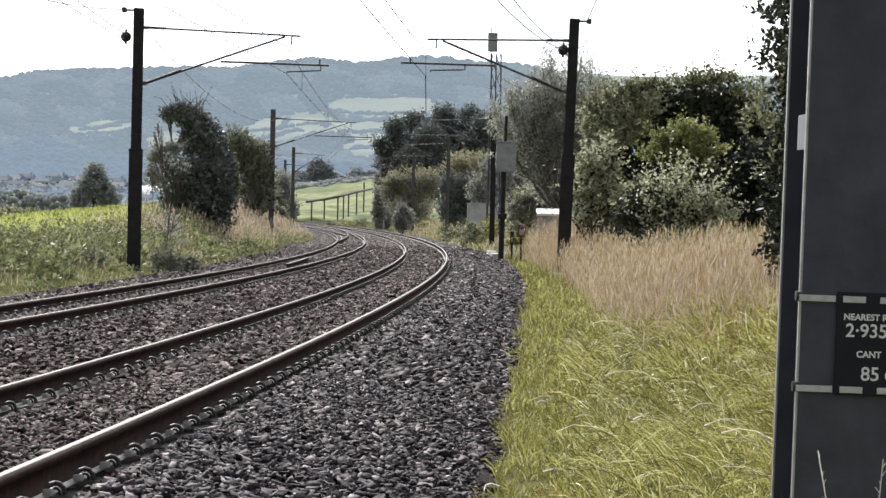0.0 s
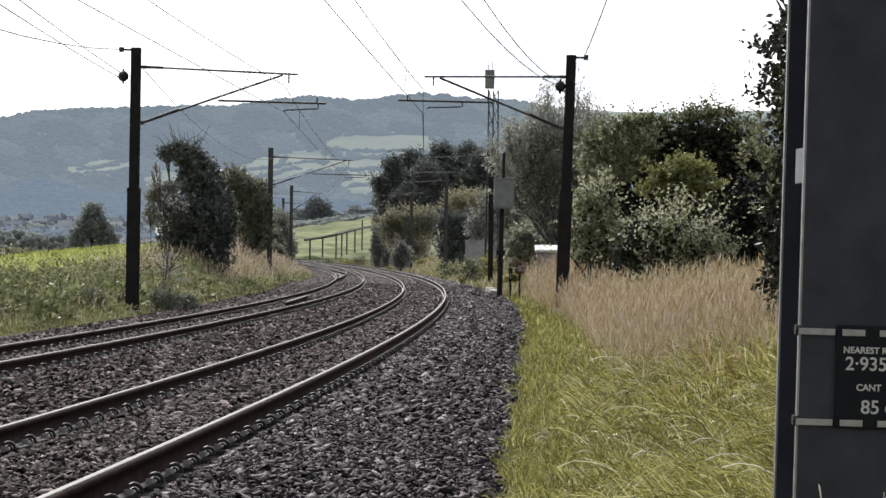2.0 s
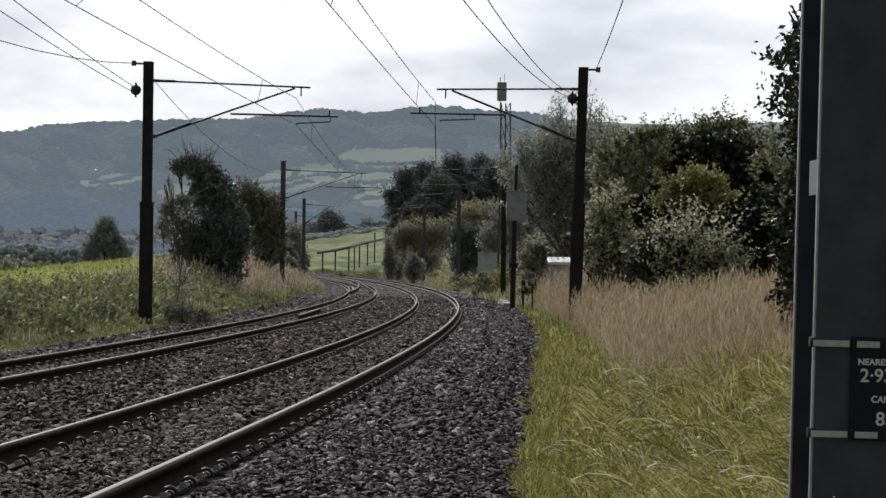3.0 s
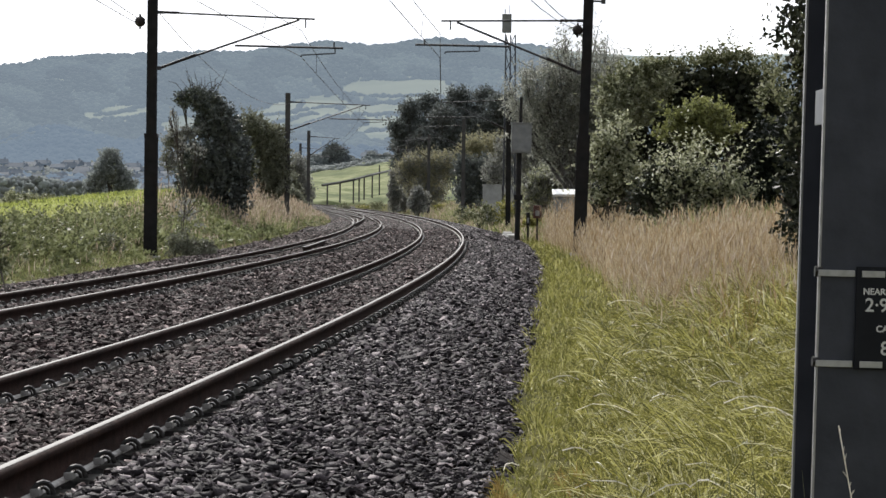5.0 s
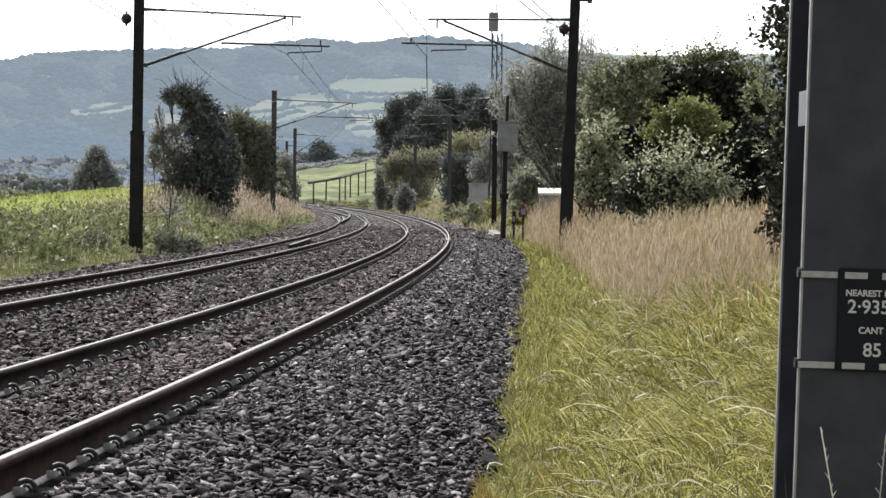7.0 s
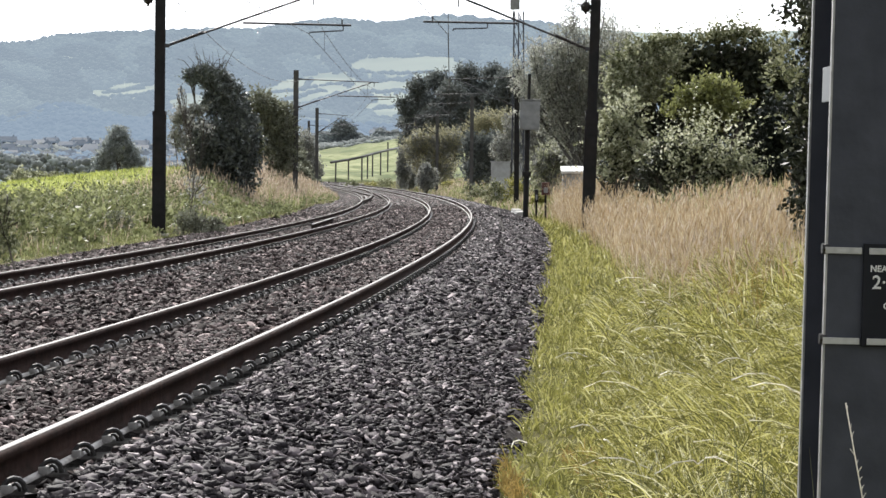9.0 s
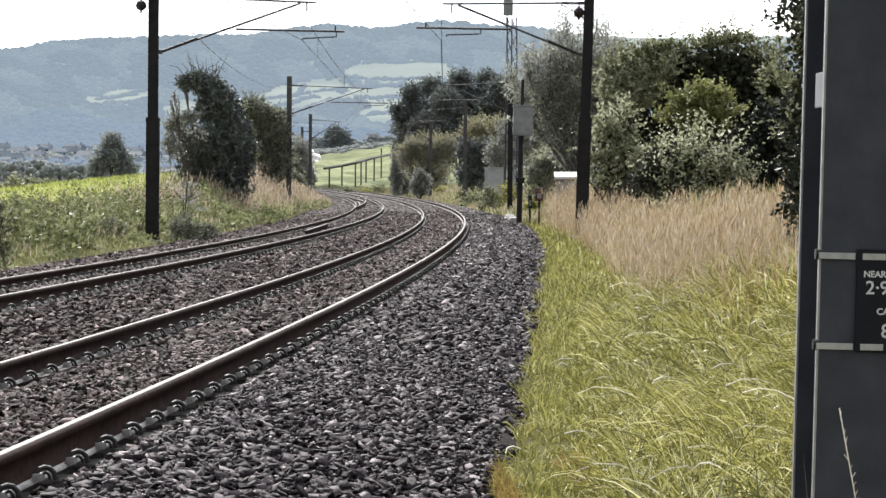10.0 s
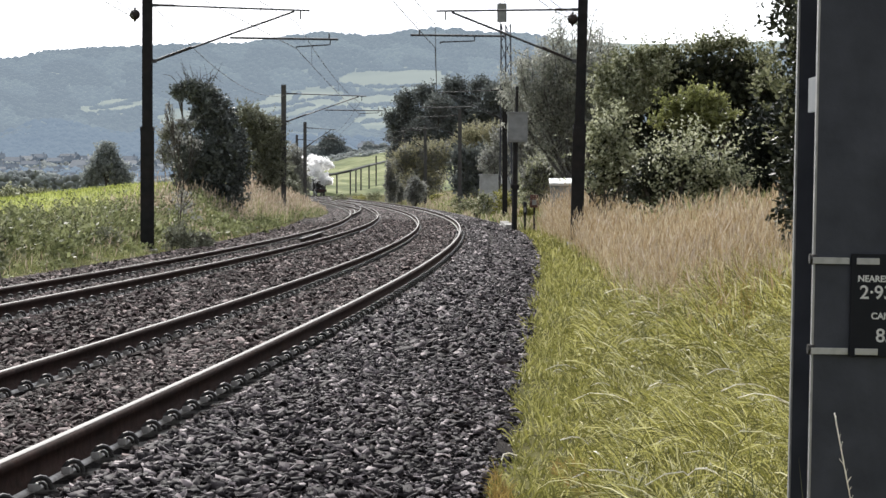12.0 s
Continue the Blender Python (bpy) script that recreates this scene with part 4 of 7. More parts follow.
# ---------- trackside equipment ----------
def build_equipment():
    g = lambda x, y: float(ground_height(x, y))
    # equipment post with a grey case
    m = empty("equipment_post", pose(2.25, 100, g(2.25, 100), 0, 0.8, 0))
    bm = bmesh.new()
    add_rod(bm, (0, 0, -0.2), (0, 0, 4.0), 0.11, 0.1, 12)
    add_box(bm, -0.25, 0.25, -0.25, 0.25, -0.2, 0.12, 0.02)
    part("pole", bm, M_MAST, m)
    bm = bmesh.new()
    add_rod(bm, (0.02, 0, 4.0), (0.03, 0, 5.9), 0.06, None, 8)
    part("pole_top", bm, M_MAST, m)
    bm = bmesh.new()
    add_box(bm, -0.32, 0.46, -0.3, 0.1, 3.72, 4.86, 0.03)
    case = part("equipment_case", bm, M_CASE, m, "grey metal equipment case")
    bm = bmesh.new()
    add_box(bm, -0.26, 0.4, -0.325, -0.3, 3.8, 4.78, 0.01)
    part("door", bm, M_CASE, case)
    bm = bmesh.new()
    add_box(bm, -0.36, 0.5, -0.34, 0.14, 4.86, 4.9, 0.01)
    part("lid", bm, M_CASE, case)
    bm = bmesh.new()
    add_box(bm, -0.17, 0.17, -0.17, 0.17, 1.9, 2.1, 0.02)
    part("collar", bm, M_MAST, m)
    tagged(m, "dark steel post carrying a grey equipment case", "post")

    # lattice radio mast
    m = empty("radio_mast", pose(3.05, 150, 0.6))
    legs = [((-0.52, -0.25), (-0.44, -0.25)), ((0.18, -0.25), (0.1, -0.25)), ((-0.17, 0.35), (-0.17, 0.3))]
    h = 10.6
    for (bx, by), (tx, ty) in legs:
        bm = bmesh.new()
        add_rod(bm, (bx, by, -0.3), (tx, ty, h), 0.05, 0.04, 6)
        part("leg", bm, M_GALV, m)
    for i in range(10):
        za, zb = h * i / 10, h * (i + 1) / 10
        for a in range(3):
            (b0, t0), (b1, t1) = legs[a], legs[(a + 1) % 3]
            p = Vector((*b0, 0)).lerp(Vector((*t0, h)), za / h)
            q = Vector((*b1, 0)).lerp(Vector((*t1, h)), zb / h)
            bm = bmesh.new()
            add_rod(bm, p, q, 0.022, None, 5)
            part("brace", bm, M_GALV, m)
    bm = bmesh.new()
    add_box(bm, -0.68, -0.13, -0.3, -0.05, h + 0.1, h + 1.2, 0.04)
    part("antenna_panel", bm, M_CASE, m, "grey panel antenna")
    bm = bmesh.new()
    add_rod(bm, (-0.5, -0.1, h - 0.6), (-0.5, -0.1, h + 1.5), 0.025, None, 6)
    add_rod(bm, (-0.25, -0.1, h + 1.1), (-0.25, -0.1, h + 1.7), 0.015, None, 6)
    part("whip_antenna", bm, M_ARM, m)
    tagged(m, "slender grey lattice radio mast with panel antenna", "radio mast")

    # grey cabinets
    for x, y, w, hh, lab in ((1.9, 150, 1.1, 1.35, "grey trackside relay cabinet in the rough grass"), (2.95, 151, 0.6, 1.25, "small grey trackside cabinet")):
        z = g(x, y)
        top = 2.42 if w > 1 else 2.3
        m = empty("trackside_cabinet", pose(x, y, z))
        bm = bmesh.new()
        add_box(bm, -w / 2, w / 2, -0.3, 0.3, 0.1, top - z, 0.02)
        body = part("body", bm, M_CABINET, m)
        for k in (0, 1):
            bm = bmesh.new()
            add_box(bm, -w / 2 + 0.04 + k * (w / 2 - 0.02), -0.02 + k * w / 2, -0.315, -0.3, 0.16, top - z - 0.08, 0.005)
            d = part("door", bm, M_CABINET, body)
            bm = bmesh.new()
            add_box(bm, 0.0, 0.03, -0.34, -0.315, 0.9, 1.05, 0.004)
            part("handle", bm, M_CLIP, d)
        bm = bmesh.new()
        add_box(bm, -w / 2 - 0.04, w / 2 + 0.04, -0.34, 0.34, top - z, top - z + 0.05, 0.01)
        part("roof", bm, M_CABINET, m)
        bm = bmesh.new()
        add_box(bm, -w / 2 - 0.05, w / 2 + 0.05, -0.35, 0.35, -0.2, 0.1, 0.01)
        part("plinth", bm, M_CONC, m)
        tagged(m, lab, "cabinet", "trackside cabinets")
    # low box with white lid
    x, y = 3.95, 95
    z = g(x, y)
    m = empty("lidded_box", pose(x, y, z))
    bm = bmesh.new()
    add_box(bm, -0.46, 0.42, -0.3, 0.3, -0.1, 1.6 - z, 0.02)
    part("body", bm, M_CASE, m)
    bm = bmesh.new()
    add_box(bm, -0.52, 0.48, -0.4, 0.4, -0.05, 0.05, 0.02)
    bmesh.ops.transform(bm, matrix=pose(0, 0, 1.66 - z, 14, 0, 0), verts=bm.verts)
    part("lid", bm, M_LID, m, "white lid")
    tagged(m, "grey metal box with a white lid in the grass", "cabinet")
    # small sign boxes on posts
    for x, y, zt, w, lab in ((2.97, 98, 1.2, 0.32, "small dark red box on a thin post"), (2.62, 98, 0.92, 0.14, "short weathered marker post")):
        z = g(x, y)
        m = empty("marker_post", pose(x, y, z))
        bm = bmesh.new()
        add_rod(bm, (0, 0, -0.1), (0, 0, zt - z - 0.1), 0.04, None, 8)
        part("pole", bm, M_MAST, m)
        bm = bmesh.new()
        add_box(bm, -w / 2, w / 2, -0.1, 0.1, zt - z - 0.5, zt - z, 0.03)
        head = part("head", bm, M_RED if w > 0.2 else M_MAST, m)
        bm = bmesh.new()
        add_box(bm, -w / 4, w / 4, -0.12, -0.1, zt - z - 0.4, zt - z - 0.2, 0.01)
        part("face_plate", bm, M_CASE, head)
        tagged(m, lab, "marker post")
    # low field fence beyond the weeds
    fence = empty("field_fence", pose(-12.2, 76, g(-12.2, 76)))
    for k in range(4):
        x = -13.2 + 0.68 * k
        bm = bmesh.new()
        add_rod(bm, (x + 12.2, 0, -0.3), (x + 12.2, 0, 0.68), 0.05, 0.045, 7)
        part("post", bm, M_BARK, fence)
    for zz in (0.3, 0.52):
        bm = bmesh.new()
        add_box(bm, -1.1, 1.15, -0.02, 0.02, zz, zz + 0.09, 0.008)
        part("rail", bm, M_BARK, fence)
    tagged(fence, "low dark wooden fence in the rough pasture", "fence")
    # cable trough lids along the cess
    rng = random.Random(5)
    for i in range(12):
        s = 101 + i * 1.1
        x, y, z = line(s, 2.05 + 0.02 * i, -0.2)
        bm = bmesh.new()
        add_box(bm, -0.17, 0.17, -0.5, 0.5, -0.12, 0.03, 0.012)
        ob = part("trough_lid", bm, M_CONC)
        ob.matrix_world = pose(x, y, z + 0.06 + 0.02 * rng.random(), rng.uniform(-1, 1), rng.uniform(-2, 2), -math.degrees(heading(s)) + rng.uniform(-3, 3))
        tagged(ob, "pale concrete cable-trough lid beside the ballast", "trough lid", "cable trough lids")
    bm = bmesh.new()
    bmesh.ops.create_icosphere(bm, subdivisions=2, radius=0.16)
    for v in bm.verts:
        v.co *= 1 + 0.25 * noise.noise(v.co * 9)
        v.co.z *= 0.8
    ob = smooth_shade(part("white_stone", bm, M_LID))
    ob.matrix_world = pose(1.95, 110, float(ground_height(1.95, 110)) + 0.3)
    bm = bmesh.new()
    tagged(ob, "white painted stone in the grass", "stone")
    bm.free()


# ---------- grass ----------
def blades(rng, x, y, z, length, width, lean, curve=0.3, toward=None, spread=0.7, segs=2):
    """Tapered grass blades that arch over and twist: lean is the slope of the tip, curve the share of it at the root."""
    n = len(x)
    a = rng.uniform(0, 6.283, n) if toward is None else toward + rng.normal(0, spread, n)
    away = np.stack([np.cos(a), np.sin(a), np.zeros(n)], -1)
    at = np.stack([x, y, z], -1)
    up = np.array([0, 0, 1.0])
    twist = rng.normal(0, 1, (n, 3))
    rows = []
    for k in range(segs):
        phi = lean * (curve + (1 - curve) * (k + 0.5) / segs * 1.6)
        way = away * np.sin(phi)[:, None] + up * np.cos(phi)[:, None]
        side = np.cross(way, twist)
        side *= (width / 2 / np.linalg.norm(side, axis=1))[:, None]
        if k == 0:
            rows += [at - side * 0.8, at + side * 0.8]
        at = at + way * (length / segs)[:, None]
        w = 0.15 if k == segs - 1 else 1.0 - 0.3 * k / segs
        rows += [at - side * w, at + side * w]
    v = np.stack(rows, 1)
    m = 2 * (segs + 1)
    f = np.array([(2 * k, 2 * k + 1, 2 * k + 3, 2 * k + 2) for k in range(segs)])
    return v.reshape(-1, 3), (f[None] + m * np.arange(n)[:, None, None]).reshape(-1, 4)


def seed_heads(rng, tips, size, width, lean_dir):
    """Slim upright seed heads of three crossing quads joined on a point."""
    n = len(tips)
    a = rng.uniform(0, 3.14, n)
    s = np.stack([np.cos(a), np.sin(a), np.zeros(n)], -1) * (width / 2)[:, None]
    d = np.stack([lean_dir[:, 0], lean_dir[:, 1], np.ones(n)], -1)
    d /= np.linalg.norm(d, axis=1)[:, None]
    top = tips + d * size[:, None]
    mid = tips + d * size[:, None] * 0.4
    v = np.stack([tips, mid + s, top, mid - s], 1)
    return v.reshape(-1, 3), (np.arange(4)[None] + 4 * np.arange(n)[:, None])


def joined(pieces):
    vs, fs, k = [], [], 0
    for v, f in pieces:
        vs.append(v)
        fs.append(f + k)
        k += len(v)
    return np.concatenate(vs), np.concatenate(fs)


def patch(rng, n, y0, y1, o0, o1, power=1.0):
    """Random places on the ground between two offsets from the outer rail, denser towards y0 as power grows."""
    y = y0 + (y1 - y0) * rng.uniform(0, 1, n) ** power
    o = rng.uniform(o0, o1, n)
    x = rail_x(y) + o
    return x, y, o, ground_height(x, y)


def build_verge():
    rng = np.random.default_rng(21)
    # short turf along the ballast
    ps = []
    for n, y0, y1, hh, w in ((38000, 9, 26, 0.12, 0.0085), (20000, 26, 55, 0.16, 0.016), (8000, 55, 125, 0.22, 0.035)):
        x, y, o, z = patch(rng, n, y0, y1, 1.6, 3.9)
        keep = o > edge(y) + 0.13 * np.sin(y * 1.3) + 0.1 * np.sin(y * 4.1) + 0.05 * np.sin(y * 11) + rng.normal(0, 0.07, n)
        x, y, z = x[keep], y[keep], z[keep]
        m = len(x)
        tuft = 0.75 + 0.5 * np.sin(x * 7 + np.sin(y * 3) * 2) * np.sin(y * 4.3 + x * 2)
        ps.append(blades(rng, x, y, z - 0.02, hh * tuft * rng.uniform(0.5, 1.4, m), np.full(m, w) * rng.uniform(0.7, 1.4, m), rng.uniform(0.2, 1.7, m)))
    tagged(bulk("short_grass", *joined(ps), M_GRASS), "short yellow-green turf along the ballast edge", "grass", kind="stuff")
    n = 2600
    x, y, o, z = patch(rng, n, 11.3, 13.2, 1.85, 2.35)
    keep = (np.sin(x * 9.3 + y * 0.6) > -0.2) & (o > edge(y)) & (rng.uniform(0, 1, n) < 0.6)
    x, y, z = x[keep], y[keep], z[keep]
    m = len(x)
    k = 9000
    bx, by, bo, bz = patch(rng, k, 15, 36, 3.4, 7.5)
    keep = (bx < 0.18 * by) & (rng.uniform(0, 1, k) < smooth(16, 25, by + 2.2 * (bo - 3)))
    bx, by, bz = bx[keep], by[keep], bz[keep]
    k = len(bx)
    tagged(bulk("brown_stems", *blades(rng, bx, by, bz, rng.uniform(0.35, 0.8, k), rng.uniform(0.004, 0.008, k), rng.uniform(0.1, 0.8, k)), M_RUSSET), "reddish-brown seeding stems at the edge of the dry grass", "grass", kind="stuff")
    tagged(bulk("browned_turf", *blades(rng, x, y, z, rng.uniform(0.04, 0.12, m), rng.uniform(0.004, 0.008, m), rng.uniform(0.2, 1.4, m)), M_RUSSET), "browned dead turf at the ballast edge", "grass", kind="stuff")
    # lush grass in arching tufts that fall different ways
    ps = []
    for n, each, y0, y1, w, bends in ((9200, 24, 9.5, 17, 0.0056, 3), (6400, 20, 17, 28, 0.0085, 3), (3800, 14, 28, 48, 0.014, 2)):
        x, y, o, z = patch(rng, n, y0, y1, 2.2, 6.5)
        e = o - edge(y)
        keep = (x < 0.182 * y) & (rng.uniform(0, 1, n) < smooth(0.25, 0.85, e)) & (rng.uniform(0, 1, n) < (1 - 0.85 * smooth(23, 50, y + 2.2 * (o - 3))))
        x, y, z, e = x[keep], y[keep], z[keep], e[keep]
        m = len(x)
        swirl = 2.9 + 1.5 * np.sin(x * 2.1 + 1.7 * np.sin(y * 0.7)) + rng.normal(0, 1.6, m)
        deep = (0.06 + 0.36 * smooth(0.7, 2.3, e)) * rng.uniform(0.4, 1.15, m)
        size = rng.uniform(0.07, 0.2, m) * (0.7 + 0.6 * smooth(0.7, 2.0, e))
        x, y, z, swirl, deep, size = (np.repeat(q, each) for q in (x, y, z, swirl, deep, size))
        m = len(x)
        ps.append(blades(rng, x + rng.normal(0, 0.022, m), y + rng.normal(0, 0.022, m), z + deep - 0.06 + rng.normal(0, 0.02, m), size * rng.uniform(0.5, 1.3, m), w * rng.uniform(0.6, 1.5, m), rng.uniform(0.3, 1.9, m), 0.25, toward=swirl, spread=1.1, segs=bends))
    # longer swathes lying over the tufts
    for n, each, y0, y1, w in ((400, 18, 9.5, 18, 0.0046), (400, 15, 18, 30, 0.007)):
        x, y, o, z = patch(rng, n, y0, y1, 2.4, 6.5)
        e = o - edge(y)
        keep = (x < 0.182 * y) & (e > 0.55)
        x, y, z, e = x[keep], y[keep], z[keep], e[keep]
        m = len(x)
        swirl = np.where(rng.uniform(0, 1, m) < 0.6, 3.0, 0.2) + 0.5 * np.sin(x * 1.6 + y * 0.5) + rng.normal(0, 0.5, m)
        deep = 0.08 + 0.32 * smooth(0.7, 2.3, e)
        x, y, z, swirl, deep = (np.repeat(q, each) for q in (x, y, z, swirl, deep))
        m = len(x)
        ps.append(blades(rng, x + rng.normal(0, 0.05, m), y + rng.normal(0, 0.05, m), z + deep - 0.04, rng.uniform(0.2, 0.46, m), w * rng.uniform(0.6, 1.4, m), rng.uniform(0.7, 1.8, m), 0.35, toward=swirl, spread=0.45, segs=4))
    tagged(bulk("lush_grass", *joined(ps), M_LIME), "lush bent yellow-green grass on the verge", "grass", kind="stuff")
    # undergrowth of the mat, a darker blade colour making the shaded gaps
    x, y, o, z = patch(rng, 40000, 8, 40, 2.3, 6.5)
    keep = (x < 0.182 * y) & (o - edge(y) > 0.6)
    x, y, z, o = x[keep], y[keep], z[keep], o[keep]
    m = len(x)
    low = blades(rng, x, y, z, (0.1 + 0.34 * smooth(2.5, 4.2, o)) * rng.uniform(0.5, 1.1, m), rng.uniform(0.006, 0.012, m), rng.uniform(0.1, 0.9, m))
    tagged(bulk("grass_understorey", *low, M_WEED), "grass under the lush tufts, coloured darker for shade", "grass", kind="stuff")
    # tall dry grass
    ps = []
    pale = []
    for n, y0, y1, w, sw in ((34000, 13, 40, 0.005, 0.014), (54000, 40, 104, 0.009, 0.022)):
        x, y, o, z = patch(rng, n, y0, y1, 2.6, 11.0)
        keep = rng.uniform(0, 1, n) < smooth(19, 34, y + 2.4 * (o - 3)) * smooth(2.7, 3.6, o) * (0.4 + 0.6 * smooth(104, 92, y)) * np.where((y < 32) & (x > 0.178 * y), 0.0, 1.0)
        x, y, z = x[keep], y[keep], z[keep]
        m = len(x)
        hh = (0.7 + 0.13 * np.sin(x * 1.9 + y * 0.35) + 0.1 * np.sin(x * 5.3 - y * 0.8)) * rng.uniform(0.6, 1.3, m) * (1 + 0.5 * smooth(62, 90, y)) * np.where((y > 66) & (x < 0.036 * y), 0.5, 1.0)
        ln = rng.uniform(0.05, 0.75, m)
        v, f = blades(rng, x, y, z, hh, w * rng.uniform(0.6, 1.3, m), ln, 0.25, toward=2.6 + 1.3 * np.sin(x * 1.3 + y * 0.4))
        tips = v.reshape(-1, 6, 3)[:, 4:].mean(1) - np.array([0, 0, 0.03])
        hv, hf = seed_heads(rng, tips, rng.uniform(0.1, 0.2, m), sw * rng.uniform(0.7, 1.4, m), rng.normal(0.1, 0.3, (m, 2)))
        light = rng.uniform(0, 1, m) < 0.24 + 0.2 * np.sin(x * 0.9 + y * 0.2)
        for sel, store in ((light, pale), (~light, ps)):
            k = int(sel.sum())
            store.append((v.reshape(-1, 6, 3)[sel].reshape(-1, 3), f[:2 * k]))
            store.append((hv.reshape(-1, 4, 3)[sel].reshape(-1, 3), hf[:k]))
    tagged(bulk("pale_seed_grass", *joined(pale), M_PALESTRAW), "tall bleached seeding grass on the verge", "grass", kind="stuff")
    tagged(bulk("tall_dry_grass", *joined(ps), M_STRAW), "tall pinkish-straw seeding grass on the verge", "grass", kind="stuff")
    n = 9000
    x, y, o, z = patch(rng, n, 50, 78, 4.2, 11.0)
    keep = x > 0.045 * y
    x, y, z = x[keep], y[keep], z[keep]
    m = len(x)
    tagged(bulk("green_stems", *blades(rng, x, y, z, rng.uniform(0.5, 1.25, m), rng.uniform(0.01, 0.02, m), rng.uniform(0.1, 0.9, m)), M_RANK), "grey-green stems among the tall dry grass", "grass", kind="stuff")
    # bleached fallen stalks
    bm = bmesh.new()
    r2 = random.Random(12)
    for k in range(40):
        y0 = 10.5 + 20 * r2.random() ** 1.4
        o0 = r2.uniform(1.95, 4.6)
        x0 = float(rail_x(y0)) + o0
        z0 = float(ground_height(x0, y0)) + 0.1 + 0.44 * float(smooth(2.3, 4.2, o0)) * r2.uniform(0.8, 1.1)
        a = r2.choice((0.0, 3.14)) + r2.gauss(0, 0.5)
        size = r2.uniform(0.1, 0.28) if k % 3 else r2.uniform(0.25, 0.48)
        rise = r2.uniform(-0.12, 0.25)
        d = Vector((math.cos(a), math.sin(a), rise)) * size
        p = Vector((x0, y0, z0))
        bend = Vector((-d.y, d.x, 0)) * r2.uniform(-0.25, 0.25)
        add_tube(bm, [p, p + d * 0.35 + bend * 0.6 + Vector((0, 0, 0.1 * size)), p + d * 0.7 + bend + Vector((0, 0, 0.08 * size)), p + d + bend * 0.5 + Vector((0, 0, -0.06 * size))], r2.uniform(0.0022, 0.0042), 5)
    tagged(part("fallen_stalks", bm, M_DEAD), "pale bleached grass stalks lying across the verge", "grass", kind="stuff")
    # rough grass farther along the verge
    n = 24000
    x, y, o, z = patch(rng, n, 98, 265, 2.35, 10.0)
    dry = rng.uniform(0, 1, n) < 0.45 + 0.3 * np.sin(y * 0.13) * np.sin(o * 1.1)
    hh = (0.3 + 0.3 * smooth(2.6, 5, o)) * rng.uniform(0.5, 1.5, n)
    for sel, mt, nm, lab in ((dry, M_PALESTRAW, "dry_verge_grass", "dry pale grass along the far verge"), (~dry, M_RANK, "green_verge_grass", "grey-green grass along the far verge")):
        m = int(sel.sum())
        tagged(bulk(nm, *blades(rng, x[sel], y[sel], z[sel], hh[sel], 0.05 * rng.uniform(0.6, 1.6, m), rng.uniform(0.1, 0.8, m)), mt), lab, "grass", kind="stuff")
    # trodden turf beside the line
    n = 14000
    x, y, o, z = patch(rng, n, -9, 9, 1.75, 8.0)
    keep = o > edge(y) + rng.normal(0, 0.07, n)
    x, y, z = x[keep], y[keep], z[keep]
    m = len(x)
    tagged(bulk("foreground_turf", *blades(rng, x, y, z - 0.01, rng.uniform(0.06, 0.2, m), rng.uniform(0.008, 0.014, m), rng.uniform(0.2, 1.5, m)), M_GRASS), "trodden yellow-green turf beside the mast", "grass", kind="stuff")
    # weeds under the thicket, with its shade put into their colour
    n = 16000
    y = rng.uniform(9.2, 18.5, n)
    x = rng.uniform(0.176, 0.32, n) * y
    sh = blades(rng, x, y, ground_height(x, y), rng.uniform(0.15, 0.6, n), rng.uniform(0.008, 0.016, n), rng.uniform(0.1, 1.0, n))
    tagged(bulk("shade_coloured_weeds", *sh, M_SHADE_LEAF), "weeds under the thicket, its shade in their dark colour", "weeds", kind="stuff")
    # stems standing before the mast
    ps = []
    n = 260
    x, y = rng.uniform(0.9, 1.9, n), rng.uniform(7.0, 9.5, n)
    z = ground_height(x, y)
    ps.append(blades(rng, x, y, z, rng.uniform(0.25, 0.62, n) * (0.6 + 0.4 * (y > 7.8)), np.full(n, 0.005), rng.uniform(0.05, 0.4, n)))
    bm = bmesh.new()
    r4 = random.Random(6)
    for x0, h0, lx in ((1.17, 0.82, -0.1), (1.225, 0.8, 0.03), (1.3, 0.52, -0.04)):
        a, b, c = Vector((x0, 7.3, -0.4)), Vector((x0 + lx * 0.3, 7.28, -0.4 + h0 * 0.6)), Vector((x0 + lx, 7.25, -0.38 + h0))
        add_tube(bm, [a, b, c], 0.0022, 4)
        for k in range(14):
            p = b.lerp(c, k / 14)
            add_rod(bm, p, p + Vector((r4.uniform(-0.016, 0.016), r4.uniform(-0.01, 0.01), r4.uniform(0.008, 0.02))), 0.0016, 0.0008, 4)
    tagged(part("seeding_stems", bm, M_DEAD), "pale dry seeding stems before the mast", "grass", kind="stuff")
    bm = bmesh.new()
    r3 = random.Random(4)
    for k in range(26):
        x0, y0 = r3.uniform(1.5, 2.0), r3.uniform(8.3, 9.3)
        h0 = r3.uniform(0.7, 1.35)
        add_tube(bm, [(x0, y0, -0.4), (x0 + r3.uniform(-0.04, 0.04), y0, -0.4 + h0 * 0.6), (x0 + r3.uniform(-0.12, 0.14), y0, -0.4 + h0)], 0.0028, 4)
    tagged(part("dull_stems", bm, M_WEED), "dull tall stems beside the mast", "grass", kind="stuff")
    tagged(bulk("grass_tuft", *joined(ps), M_WEED), "dull green grass tuft round the mast foot", "grass", kind="stuff")


